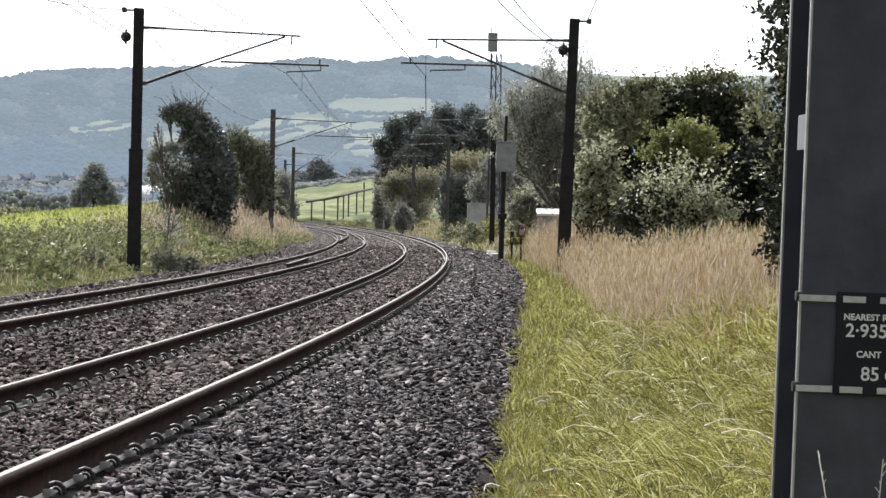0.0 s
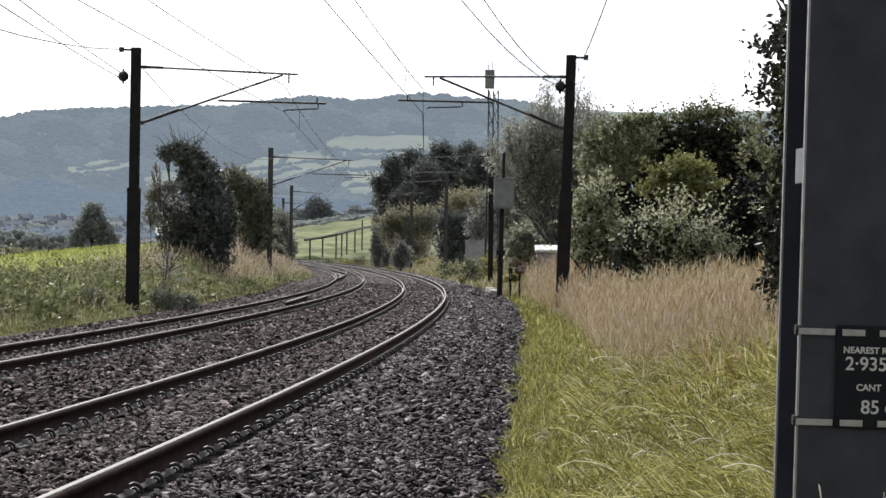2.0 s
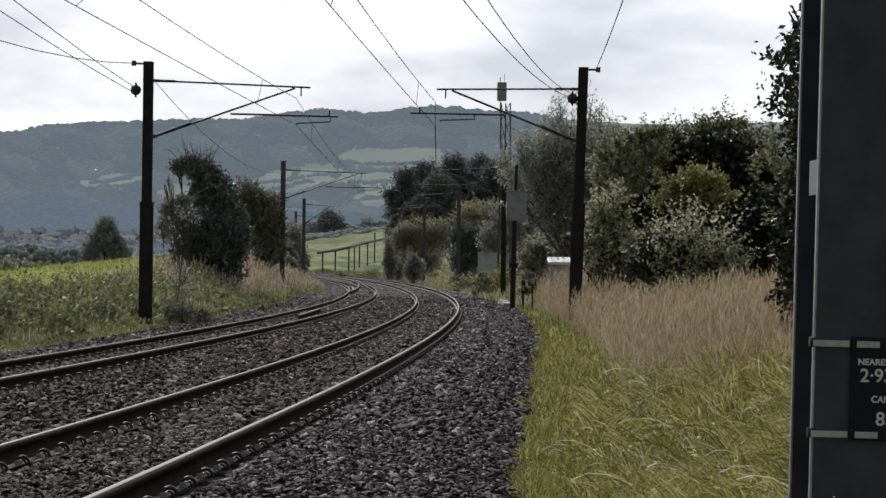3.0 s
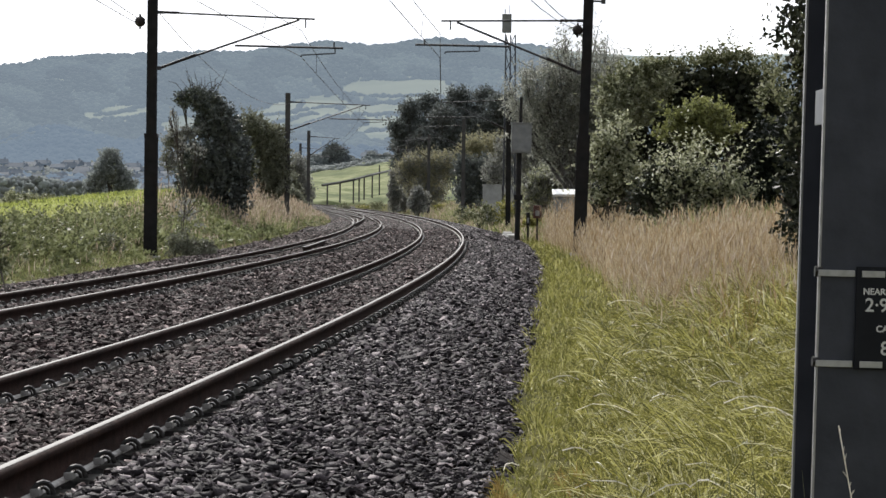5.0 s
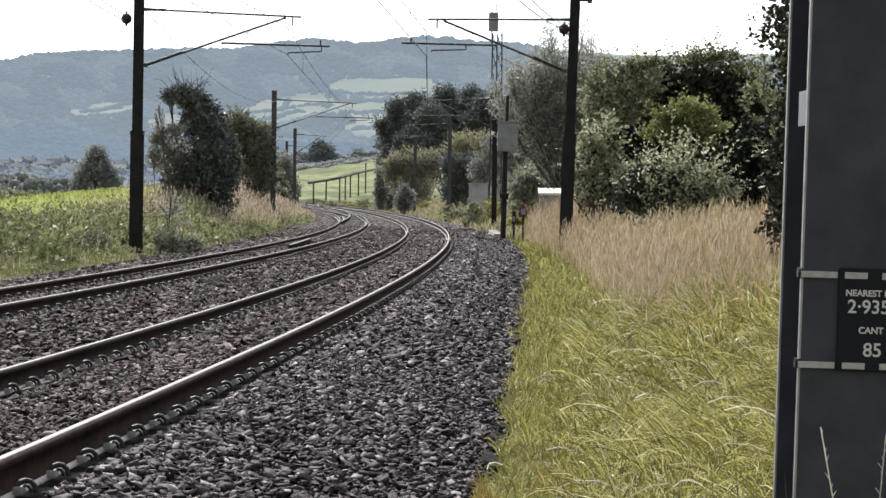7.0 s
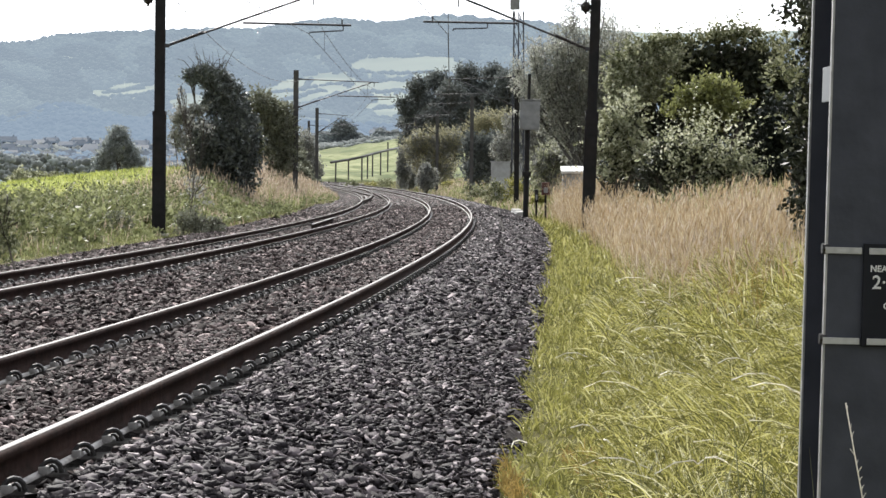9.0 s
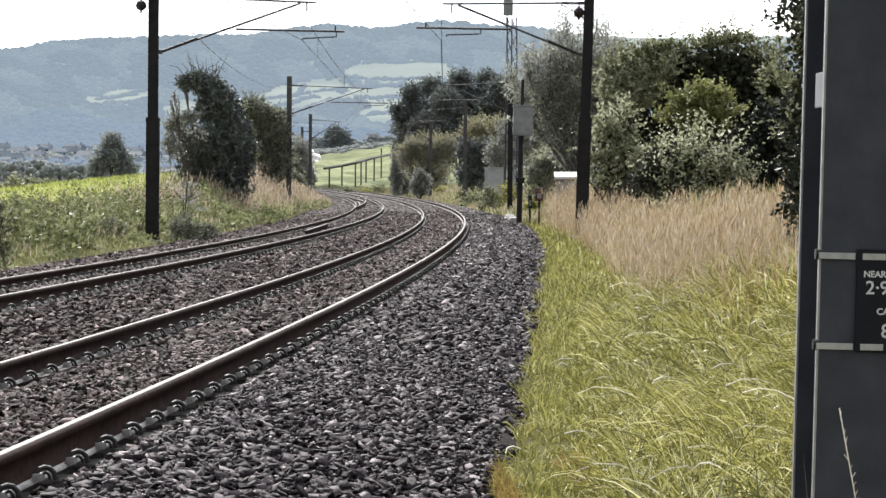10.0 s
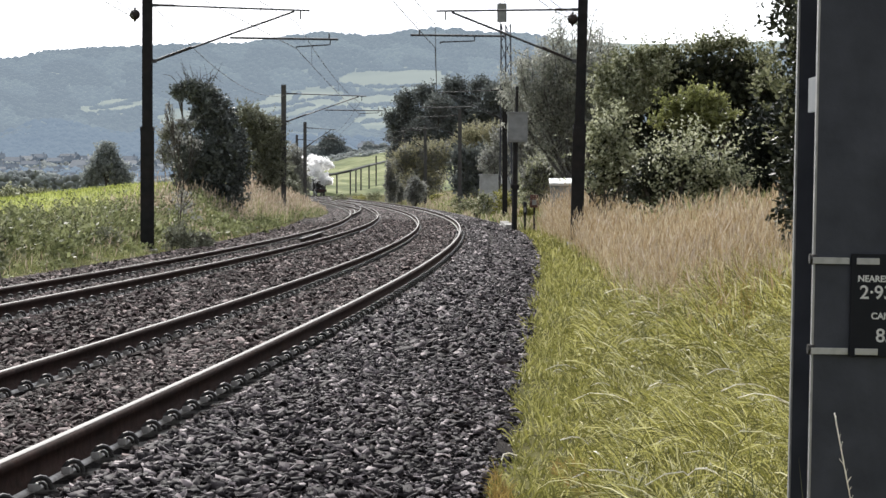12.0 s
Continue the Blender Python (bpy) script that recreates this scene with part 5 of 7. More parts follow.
def build_far_verge():
    """Weeds, docks and dry grass on the other side of the line, and the pasture's grass."""
    rng = np.random.default_rng(33)
    ps, straw = [], []
    for n, y0, y1, w in ((44000, 30, 75, 0.009), (36000, 75, 190, 0.022)):
        y = rng.uniform(y0, y1, n)
        lo = rng.uniform(0.55, 9.0, n) + 0.3 * smooth(70, 50, y)
        x = rail_x(y) + LEFT_EDGE - lo
        z = ground_height(x, y)
        hh = (0.05 + 0.1 * smooth(0.6, 1.8, lo) + 0.22 * smooth(2.0, 3.6, lo)) * (0.7 + 0.45 * np.sin(x * 0.9 + y * 0.23) * np.sin(y * 0.11)) * rng.uniform(0.5, 1.4, n)
        dry = rng.uniform(0, 1, n) < (0.03 + 0.72 * smooth(80, 94, y) * smooth(0.8, 2.2, lo))
        keep = (lo < 4.0 + 0.5 * np.sin(y * 0.3)) | (rng.uniform(0, 1, n) < 0.1)
        dry &= lo < 4.6
        hh = np.where(lo > 4.3, 0.4 * hh, hh)
        for sel, store in ((keep & ~dry, ps), (keep & dry, straw)):
            m = int(sel.sum())
            h2 = hh[sel] * (1.0 if store is ps else 2.0 + 1.7 * smooth(75, 95, y[sel]))
            store.append(blades(rng, x[sel], y[sel], z[sel], h2, w * rng.uniform(0.7, 1.6, m) * (1 if store is straw else 1.3), rng.uniform(0.1, 1.2, m)))
            if store is straw:
                v = store[-1][0]
                tips = v.reshape(-1, 6, 3)[:, 4:].mean(1) - np.array([0, 0, 0.04])
                store.append(seed_heads(rng, tips, rng.uniform(0.12, 0.3, m), w * 2.2 * rng.uniform(0.7, 1.4, m), rng.normal(0, 0.2, (m, 2))))
    tagged(bulk("weeds", *joined(ps), M_RANK), "mixed grey-green weeds and grass beside the farther track", "weeds", kind="stuff")
    tagged(bulk("dry_grass", *joined(straw), M_PALESTRAW), "dry pinkish grass and seed heads on the bank", "grass", kind="stuff")
    # taller dry grass where the bank comes close to the farther track
    n = 15000
    y = rng.uniform(112, 245, n)
    lo = rng.uniform(-0.9, 5.0, n)
    x = rail_x(y) + LEFT_EDGE - lo
    z = np.maximum(ground_height(x, y), rail_z(y) - 0.42)
    keep = lo > 0.5 - 1.4 * smooth(140, 170, y) + 0.25 * np.sin(y * 0.35)
    x, y, z, lo = x[keep], y[keep], z[keep], lo[keep]
    m = len(x)
    hh = (0.35 + 0.85 * smooth(-0.6, 1.6, lo)) * rng.uniform(0.5, 1.25, m)
    v, f = blades(rng, x, y, z, hh, 0.024 * rng.uniform(0.6, 1.5, m), rng.uniform(0.05, 0.8, m))
    tips = v.reshape(-1, 6, 3)[:, 4:].mean(1) - np.array([0, 0, 0.04])
    heads = seed_heads(rng, tips, rng.uniform(0.15, 0.35, m), 0.055 * rng.uniform(0.7, 1.4, m), rng.normal(0, 0.2, (m, 2)))
    dry = rng.uniform(0, 1, m) < 0.35 + 0.5 * smooth(0.0, 2.4, lo)
    for sel, mat, nm, lab in ((dry, M_PALESTRAW, "bank_grass", "tall dry pinkish grass on the bank by the bend"), (~dry, M_RANK, "bank_weeds", "green weeds among the dry grass on the bank")):
        k = int(sel.sum())
        bits = [(v.reshape(-1, 6, 3)[sel].reshape(-1, 3), f[:2 * k])]
        if mat is M_PALESTRAW:
            bits.append((heads[0].reshape(-1, 4, 3)[sel].reshape(-1, 3), heads[1][:k]))
        tagged(bulk(nm, *joined(bits), mat), lab, "grass", kind="stuff")
    # upright leafy weeds: nettles and willowherb in front of the pasture
    for mat, nm, lab, count, reach, leaf, seedy in ((M_NETTLE, "nettle_bed", "upright leafy nettles in front of the pasture", 1000, 0.5, 0.11, 0.0), (M_WEED, "dock_bed", "dark seeding docks and willowherb", 640, 0.85, 0.055, 0.0)):
        zones = []
        for k in range(90):
            yy = rng.uniform(46, 92)
            ll = rng.uniform(1.5, 4.8)
            xx = float(rail_x(yy)) + LEFT_EDGE - ll
            zones.append((xx, yy, float(ground_height(xx, yy)) + 0.12 + 0.1 * float(smooth(1.6, 3.5, ll)), 0.5, 0.6, 0.12 + 0.12 * float(smooth(1.6, 3.5, ll))))
        tagged(bulk(nm, *sprigs(rng, zones, count, reach, leaf, per=16, lean=0.4), mat), lab, "weeds", kind="stuff")
    zones = []
    for k in range(90):
        yy = rng.uniform(86, 178)
        ll = rng.uniform(0.2, 2.4) - 0.7 * float(smooth(140, 170, yy))
        xx = float(rail_x(yy)) + LEFT_EDGE - ll
        zones.append((xx, yy, max(float(ground_height(xx, yy)), float(rail_z(yy)) - 0.4) + 0.1, 0.5, 0.9, 0.15))
    tagged(bulk("bank_nettles", *sprigs(rng, zones, 560, 0.42, 0.09, per=14, lean=0.5), M_NETTLE), "green leafy weeds at the foot of the dry bank", "weeds", kind="stuff")
    # short tufts over the pasture
    n = 26000
    y = rng.uniform(62, 160, n)
    lo = rng.uniform(4.0, 24.0, n)
    x = rail_x(y) + LEFT_EDGE - lo
    keep = np.sin(x * 2.1 + np.sin(y * 0.7)) * np.sin(y * 0.9 + x) > -0.35
    x, y = x[keep], y[keep]
    n = len(x)
    pas = blades(rng, x, y, ground_height(x, y) - 0.02, 0.16 * rng.uniform(0.4, 1.6, n), 0.03 * rng.uniform(0.6, 1.6, n), rng.uniform(0.1, 0.9, n))
    tagged(bulk("pasture_tufts", *pas, M_TUFT), "short uneven grass tufts over the pasture", "grass", kind="stuff")
    # leafy weeds: nettle and bramble leaves low on the bank
    for mt, nm, lab, amount, leaves, lf, tall in ((M_NETTLE, "leafy_weeds", "leafy nettles and brambles on the far bank", 420, 26000, 0.085, 0.5), (M_NETTLE, "dark_weeds", "dark leafy weeds on the far bank", 260, 20000, 0.08, 0.5)):
        lows = []
        for k in range(amount):
            yy = rng.uniform(32, 108)
            ll = rng.uniform(0.9, 5.0)
            xx = float(rail_x(yy)) + LEFT_EDGE - ll
            zz = float(ground_height(xx, yy))
            hh2 = tall * rng.uniform(0.35, 1.1) * float(0.25 + 0.75 * smooth(1.4, 3.2, ll))
            lows.append((xx, yy, zz + hh2 * 0.6, rng.uniform(0.12, 0.4), rng.uniform(0.2, 0.6), hh2))
        tagged(bulk(nm, *leaf_cloud(rng, lows, leaves, lf, 1.6, 0.8), mt), lab, "weeds", kind="stuff")
    # tall rank grass standing in clumps, leaning with the wind
    # dark stems put the shade between the clumps in as colour
    for mt, nm, lab, clumps, each, tall in ((M_RANK, "rank_grass", "tall pale-green rank grass in clumps before the pasture", 330, 26, 0.62), (M_WEED, "gap_shade_stems", "dark-coloured stems making the shaded gaps between the rank clumps", 300, 22, 0.5), (M_PALESTRAW, "bleached_tufts", "bleached seeding tufts among the weeds", 90, 16, 0.7)):
        y = 40 + 62 * rng.uniform(0, 1, clumps)
        lo = rng.uniform(1.5, 4.8, clumps)
        x = rail_x(y) + LEFT_EDGE - lo
        hh = tall * (0.45 + 0.55 * smooth(1.4, 3.2, lo)) * rng.uniform(0.6, 1.3, clumps)
        turn = 0.4 + rng.normal(0, 0.9, clumps)
        x, y, hh, turn = (np.repeat(q, each) for q in (x, y, hh, turn))
        m = len(x)
        x, y = x + rng.normal(0, 0.09, m), y + rng.normal(0, 0.16, m)
        tagged(bulk(nm, *blades(rng, x, y, ground_height(x, y), hh * rng.uniform(0.6, 1.25, m), 0.013 * rng.uniform(0.6, 1.5, m), rng.uniform(0.1, 0.9, m), 0.3, toward=turn, spread=0.5, segs=3), mt), lab, "grass", kind="stuff")
    # docks and thistles: dark stems with leaves
    n = 420
    y = rng.uniform(36, 110, n)
    x = rail_x(y) + LEFT_EDGE - rng.uniform(2.2, 5.2, n)
    z = ground_height(x, y)
    pieces = []
    for k in range(7):
        hh = rng.uniform(0.15, 0.6, n)
        pieces.append(blades(rng, x + rng.normal(0, 0.07, n), y + rng.normal(0, 0.07, n), z + 0.05 * k, hh, 0.02 * rng.uniform(0.6, 1.5, n), rng.uniform(0.1, 0.7, n)))
    tagged(bulk("dock_stems", *joined(pieces), M_WEED), "dark seeding docks among the weeds", "weeds", kind="stuff")


# ---------- bushes and trees ----------
def leaf_cloud(rng, blobs, n, size, stretch=1.4, shell=0.55, droop=0.0):
    """Leaves on sprays that grow out through several uneven blobs (x, y, z, rx, ry, rz), and filling leaves within. Four corners each."""
    n = int(n * 1.15)
    size = size * 1.1
    blobs = np.array(blobs, float)
    w = blobs[:, 3] * blobs[:, 5]
    # sprays: where they start, which way, how long
    k = max(12, n // 34)
    b = blobs[rng.choice(len(blobs), k, p=w / w.sum())]
    d = rng.normal(0, 1, (k, 3))
    d[:, 2] += 0.25
    d /= np.linalg.norm(d, axis=1)[:, None]
    reach = rng.uniform(0.62, 1.0, k) + 0.12 * rng.uniform(0, 1, k) ** 3
    arch = np.clip(rng.normal(0, 0.15, (k, 3)), -0.25, 0.25) - np.array([0, 0, droop * 0.5])
    pick = rng.integers(0, k, n)
    t = 1 - shell * rng.uniform(0, 1, n) ** 1.3
    bb, dd = b[pick], d[pick]
    c = bb[:, :3] + bb[:, 3:] * (dd * (reach[pick] * t)[:, None] + arch[pick] * (t ** 2)[:, None])
    spread = size * (0.6 + 1.6 * (1.05 - t))
    c += np.clip(rng.normal(0, 1, (n, 3)), -1.4, 1.4) * spread[:, None]
    fill = rng.uniform(0, 1, n) < 0.3
    e = rng.normal(0, 1, (n, 3))
    e /= np.linalg.norm(e, axis=1)[:, None]
    inner = bb[:, :3] + bb[:, 3:] * e * (0.8 * rng.uniform(0.1, 1, n) ** 0.5)[:, None]
    c = np.where(fill[:, None], inner, c)
    u = rng.normal(0, 0.8, (n, 3)) + dd * 0.8
    u[:, 2] -= droop
    u /= np.linalg.norm(u, axis=1)[:, None]
    q = np.cross(u, rng.normal(0, 1, (n, 3)))
    q /= np.linalg.norm(q, axis=1)[:, None]
    s = 0.78 * size * np.clip(np.exp(rng.normal(0, 0.3, n)), 0.4, 1.6)[:, None]
    v = np.stack([c, c + u * s * stretch * 0.5 + q * s * 0.5, c + u * s * stretch, c + u * s * stretch * 0.5 - q * s * 0.5], 1)
    return v.reshape(-1, 3), np.arange(4)[None] + 4 * np.arange(n)[:, None]


def sprigs(rng, zones, count, reach, leaf, per=14, lean=0.55, stretch=2.0, droop=0.0):
    """Leafy shoots that rise out of the zones (x, y, z, rx, ry, rz): leaves in two ranks along each, smaller towards its tip."""
    zones = np.array(zones, float)
    w = zones[:, 3] * zones[:, 5]
    b = zones[rng.choice(len(zones), count, p=w / w.sum())]
    e = rng.normal(0, 1, (count, 3))
    e /= np.linalg.norm(e, axis=1)[:, None]
    start = b[:, :3] + b[:, 3:] * e * (0.95 * rng.uniform(0.1, 1, count) ** 0.45)[:, None]
    way = e * np.array([1, 0.6, 0.5]) * lean + np.array([0, 0, 1.0]) + rng.normal(0, 0.28, (count, 3))
    way /= np.linalg.norm(way, axis=1)[:, None]
    bow = np.stack([e[:, 0], e[:, 1], np.full(count, -0.35 - droop)], -1) * rng.uniform(0, 0.5, count)[:, None]
    size = reach * np.exp(rng.normal(0, 0.35, count))
    k = np.repeat(np.arange(count), per)
    n = len(k)
    t = rng.uniform(0.05, 1, n)
    at = start[k] + (way[k] * t[:, None] + bow[k] * (t ** 2)[:, None]) * size[k][:, None]
    side = np.cross(way[k], rng.normal(0, 1, (n, 3)))
    side /= np.linalg.norm(side, axis=1)[:, None]
    u = way[k] * 0.55 + side * 0.8 - np.array([0, 0, 0.5 * droop])
    u /= np.linalg.norm(u, axis=1)[:, None]
    q = np.cross(u, rng.normal(0, 1, (n, 3)))
    q /= np.linalg.norm(q, axis=1)[:, None]
    h = (leaf * (1.1 - 0.55 * t) * rng.uniform(0.6, 1.3, n))[:, None]
    v = np.stack([at, at + u * h * stretch * 0.5 + q * h * 0.5, at + u * h * stretch, at + u * h * stretch * 0.5 - q * h * 0.5], 1)
    return v.reshape(-1, 3), np.arange(4)[None] + 4 * np.arange(n)[:, None]


def leafy(name, label, category, base, dark, dark_n, dark_leaf, dark_mat, tops, trunk_r=0.08, seed=1, group="", shell=0.9, limbs=True):
    """A bush or tree: inner leaves, mostly coloured darker for shade, and over them one layer of shoots for each entry
    of tops (zones, count, reach, leaf, material, label).
    """
    rng = np.random.default_rng(seed)
    thing = empty(name, pose(*base))
    near = lambda zs: [(b[0] - base[0], b[1] - base[1], b[2] - base[2], *b[3:]) for b in zs]
    stem = part("trunk" if category == "tree" else "stem", woody(rng, (0, 0, 0), near(dark), trunk_r), M_BARK, thing)
    if category != "tree":
        tagged(stem, kind="stuff")
    if dark_n:
        bulk("crown", *leaf_cloud(rng, near(dark), dark_n, dark_leaf, 1.5, shell), dark_mat, thing)
    for zones, count, reach, leaf, mat, lab, lean in tops:
        tagged(bulk("foliage", *sprigs(rng, near(zones), count, reach, leaf, lean=lean), mat, thing), lab, kind="stuff")
    return tagged(thing, label, category, group)


def fan_tree(name, label, base, spread, height, limbs, seed, leaves, leaf, material, bark):
    """A tree of many thin limbs that fan upwards from a short bole and fork twice, with small leaves on the outer twigs."""
    rng = np.random.default_rng(seed)
    thing = empty(name, pose(*base))
    bm = bmesh.new()
    add_rod(bm, (0, 0, -0.3), (0.05, 0, height * 0.14), 0.22, 0.17, 9)
    ends = []
    for k in range(limbs):
        a = -1 + 2 * (k + rng.uniform(0.1, 0.9)) / limbs
        foot = Vector((rng.normal(0, 0.12), rng.normal(0, 0.15), height * rng.uniform(0.05, 0.2)))
        rise = height * (1.0 - 0.28 * a * a) * rng.uniform(0.72, 1.0)
        tip = Vector((a * spread * rng.uniform(0.8, 1.1), rng.normal(0, spread * 0.35), rise))
        knee = foot.lerp(tip, 0.42) + Vector((a * spread * 0.05, 0, -height * 0.02)) + Vector(rng.normal(0, 0.12, 3))
        r = rng.uniform(0.035, 0.075)
        add_tube(bm, [foot, foot.lerp(knee, 0.5) + Vector(rng.normal(0, 0.06, 3)), knee], r, 6)
        mid = knee.lerp(tip, 0.5) + Vector(rng.normal(0, 0.2, 3)) + Vector((a * spread * 0.1, 0, 0))
        add_rod(bm, knee, mid, r * 0.8, r * 0.5, 5)
        add_rod(bm, mid, tip, r * 0.5, 0.01, 5)
        for j in range(6):
            u = rng.uniform(0.0, 1.6)
            p = knee.lerp(mid, u) if u < 1 else mid.lerp(tip, u - 1)
            q = p + Vector((a * 0.5 + rng.normal(0, 0.6), rng.normal(0, 0.5), rng.uniform(0.2, 1.0))) * rng.uniform(0.5, 1.0)
            add_rod(bm, p, q, r * 0.42, 0.008, 4)
            ends.append((p, q))
        for j in range(2):
            p = foot.lerp(knee, rng.uniform(0.35, 1.0))
            q = p + Vector((a * 0.7 + rng.normal(0, 0.5), rng.normal(0, 0.4), rng.uniform(0.3, 1.0))) * rng.uniform(0.6, 1.2)
            add_rod(bm, p, q, r * 0.4, 0.008, 4)
            ends.append((p, q))
        ends += [(knee, mid), (mid, tip)]
    part("trunk", bm, bark, thing, "grey bark of many upright limbs")
    ends = np.array([(*p, *q) for p, q in ends])
    pick = ends[rng.integers(0, len(ends), leaves)]
    t = rng.uniform(0.15, 1.08, leaves)[:, None]
    c = pick[:, :3] * (1 - t) + pick[:, 3:] * t + rng.normal(0, 0.14, (leaves, 3))
    u = rng.normal(0, 0.6, (leaves, 3)) - np.array([0, 0, 0.5])
    u /= np.linalg.norm(u, axis=1)[:, None]
    q = np.cross(u, rng.normal(0, 1, (leaves, 3)))
    q /= np.linalg.norm(q, axis=1)[:, None]
    h = (leaf * rng.uniform(0.6, 1.4, leaves))[:, None]
    v = np.stack([c, c + u * h * 1.2 + q * h * 0.45, c + u * h * 2.4, c + u * h * 1.2 - q * h * 0.45], 1)
    bulk("crown", v.reshape(-1, 3), np.arange(4)[None] + 4 * np.arange(leaves)[:, None], material, thing)
    return tagged(thing, label, "tree")


def woody(rng, base, blobs, trunk_r, wander=0.3, stems=1):
    """Trunk and limbs that reach into every blob."""
    bm = bmesh.new()
    bx, by, bz = base
    for k in range(stems):
        fork = Vector((bx + rng.normal(0, 0.2), by, bz + 0.3))
        add_rod(bm, (bx + rng.normal(0, 0.15), by + rng.normal(0, 0.15), bz - 0.3), fork, trunk_r * 1.2, trunk_r, 8)
    for b in blobs:
        end = Vector(b[:3])
        fork = Vector((bx, by, bz + 0.3))
        mid = fork.lerp(end, 0.5) + Vector(rng.normal(0, wander, 3))
        add_rod(bm, fork, mid, trunk_r * 0.8, trunk_r * 0.5, 7)
        add_rod(bm, mid, end, trunk_r * 0.5, trunk_r * 0.2, 6)
        for j in range(11):
            d = Vector(rng.normal(0, 1, 3))
            d.z = abs(d.z) * 0.8 + 0.2
            d.normalize()
            tip = end + Vector((d.x * b[3], d.y * b[4], d.z * b[5])) * 0.9
            add_rod(bm, mid.lerp(end, 0.06 * j + 0.2), tip, trunk_r * 0.22, 0.012, 5)
    return bm


def plant(name, label, category, base, blobs, n, leaf, material, trunk_r=0.08, seed=1, shell=0.55, stretch=1.4, droop=0.0, extra=None, stems=1, group=""):
    rng = np.random.default_rng(seed)
    thing = empty(name, pose(*base))
    rel = [(b[0] - base[0], b[1] - base[1], b[2] - base[2], *b[3:]) for b in blobs]
    trunk = part("trunk", woody(rng, (0, 0, 0), rel, trunk_r, stems=stems), M_LIMB if stems > 1 else M_BARK, thing)
    if category == "bush":
        trunk.name = "stem"
        tagged(trunk, kind="stuff")
    bulk("crown", *leaf_cloud(rng, rel, n, leaf, stretch, shell, droop), material, thing)
    if extra:
        blobs2, n2, leaf2, mat2, lab2 = extra
        rel2 = [(b[0] - base[0], b[1] - base[1], b[2] - base[2], *b[3:]) for b in blobs2]
        c = bulk("crown", *leaf_cloud(rng, rel2, n2, leaf2, stretch, 0.5, droop), mat2, thing)
        c["label"] = lab2
    return tagged(thing, label, category, group)


def build_plants():
    g = lambda x, y: float(ground_height(x, y))
    # ---- beyond the farther track
    ivy = [(-11.85, 110, 5.57, 0.37, 0.30, 0.24), (-11.34, 110, 5.72, 0.67, 0.49, 0.39), (-10.78, 110, 5.35, 0.81, 0.61, 0.56), (-10.36, 110, 4.80, 0.85, 0.73, 0.63), (-10.03, 110, 4.20, 0.81, 0.73, 0.76),
           (-10.57, 110, 2.69, 1.65, 1.25, 1.30), (-9.46, 110, 3.12, 0.66, 0.68, 1.08), (-10.73, 110, 1.70, 1.48, 1.03, 0.80), (-9.76, 110, 1.80, 1.14, 0.91, 0.80), (-11.35, 110, 2.5, 0.95, 0.8, 1.2), (-11.0, 110, 4.35, 0.5, 0.5, 0.6), (-10.40, 110, 0.90, 1.71, 1.03, 0.80), (-11.31, 109.6, 2.66, 0.81, 0.65, 1.19), (-11.09, 109.6, 1.81, 1.02, 0.61, 0.76), (-9.82, 109.6, 2.66, 1.19, 0.95, 1.44)]
    # dark crown, lighter sprays: shade and light given by separate leaf colours
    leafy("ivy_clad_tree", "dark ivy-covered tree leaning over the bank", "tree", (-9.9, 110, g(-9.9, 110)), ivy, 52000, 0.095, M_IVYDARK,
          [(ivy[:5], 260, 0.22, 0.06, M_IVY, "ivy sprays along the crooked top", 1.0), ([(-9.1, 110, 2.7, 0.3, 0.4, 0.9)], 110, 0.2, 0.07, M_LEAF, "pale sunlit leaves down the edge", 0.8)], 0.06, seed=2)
    haw = [(-11.4, 140, 5.2, 1.05, 0.9, 1.0), (-10.4, 140, 4.5, 1.05, 0.9, 1.25), (-9.9, 140, 3.3, 0.8, 0.7, 1.2), (-11.1, 140, 3.4, 1.15, 0.9, 1.35), (-10.5, 140, 2.2, 1.4, 0.9, 0.9)]
    leafy("hawthorn_bush", "olive-brown rounded hawthorn on the bank", "bush", (-11.0, 140, g(-11, 140)), haw, 12000, 0.12, M_BROWN,
          [(haw, 700, 0.4, 0.08, M_BROWN, "outer olive shoots", 1.0)], 0.14, seed=3)
    spin = [(-12.02, 108.0, 3.73, 0.43, 0.35, 0.50), (-11.43, 108.0, 4.06, 0.40, 0.24, 0.30), (-12.22, 108.0, 2.89, 0.30, 0.24, 0.60)]
    leafy("spindle_bush", "olive-green spindle growing against the ivy", "bush", (-11.4, 108, g(-11.4, 108)), spin, 1400, 0.08, M_CONIFER,
          [(spin, 110, 0.36, 0.07, M_CONIFER, "loose olive shoots", 0.8)], 0.02, seed=5)
    plant("elder_bush", "sparse pale-green elder beside the mast", "bush", (-8.2, 76, g(-8.2, 76)),
          [(-8.35, 76, 2.5, 0.3, 0.4, 0.8), (-8.2, 76, 1.5, 0.35, 0.5, 0.8), (-8.5, 76, 3.5, 0.2, 0.3, 0.5), (-7.8, 76, 2.7, 0.4, 0.4, 0.3), (-8.1, 76.4, 0.8, 0.6, 0.6, 0.5)], 330, 0.075, M_CONIFER, 0.014, seed=4, shell=0.95)
    rng = np.random.default_rng(8)
    bm = bmesh.new()
    for k in range(26):
        a = Vector((-11.2 + rng.normal(0, 0.25), 110.2, 5.6))
        d = Vector((rng.normal(-0.15, 0.5), rng.normal(0, 0.2), 1)).normalized()
        p = a + d * rng.uniform(0.5, 1.0)
        add_rod(bm, a, p, 0.02, 0.012, 4)
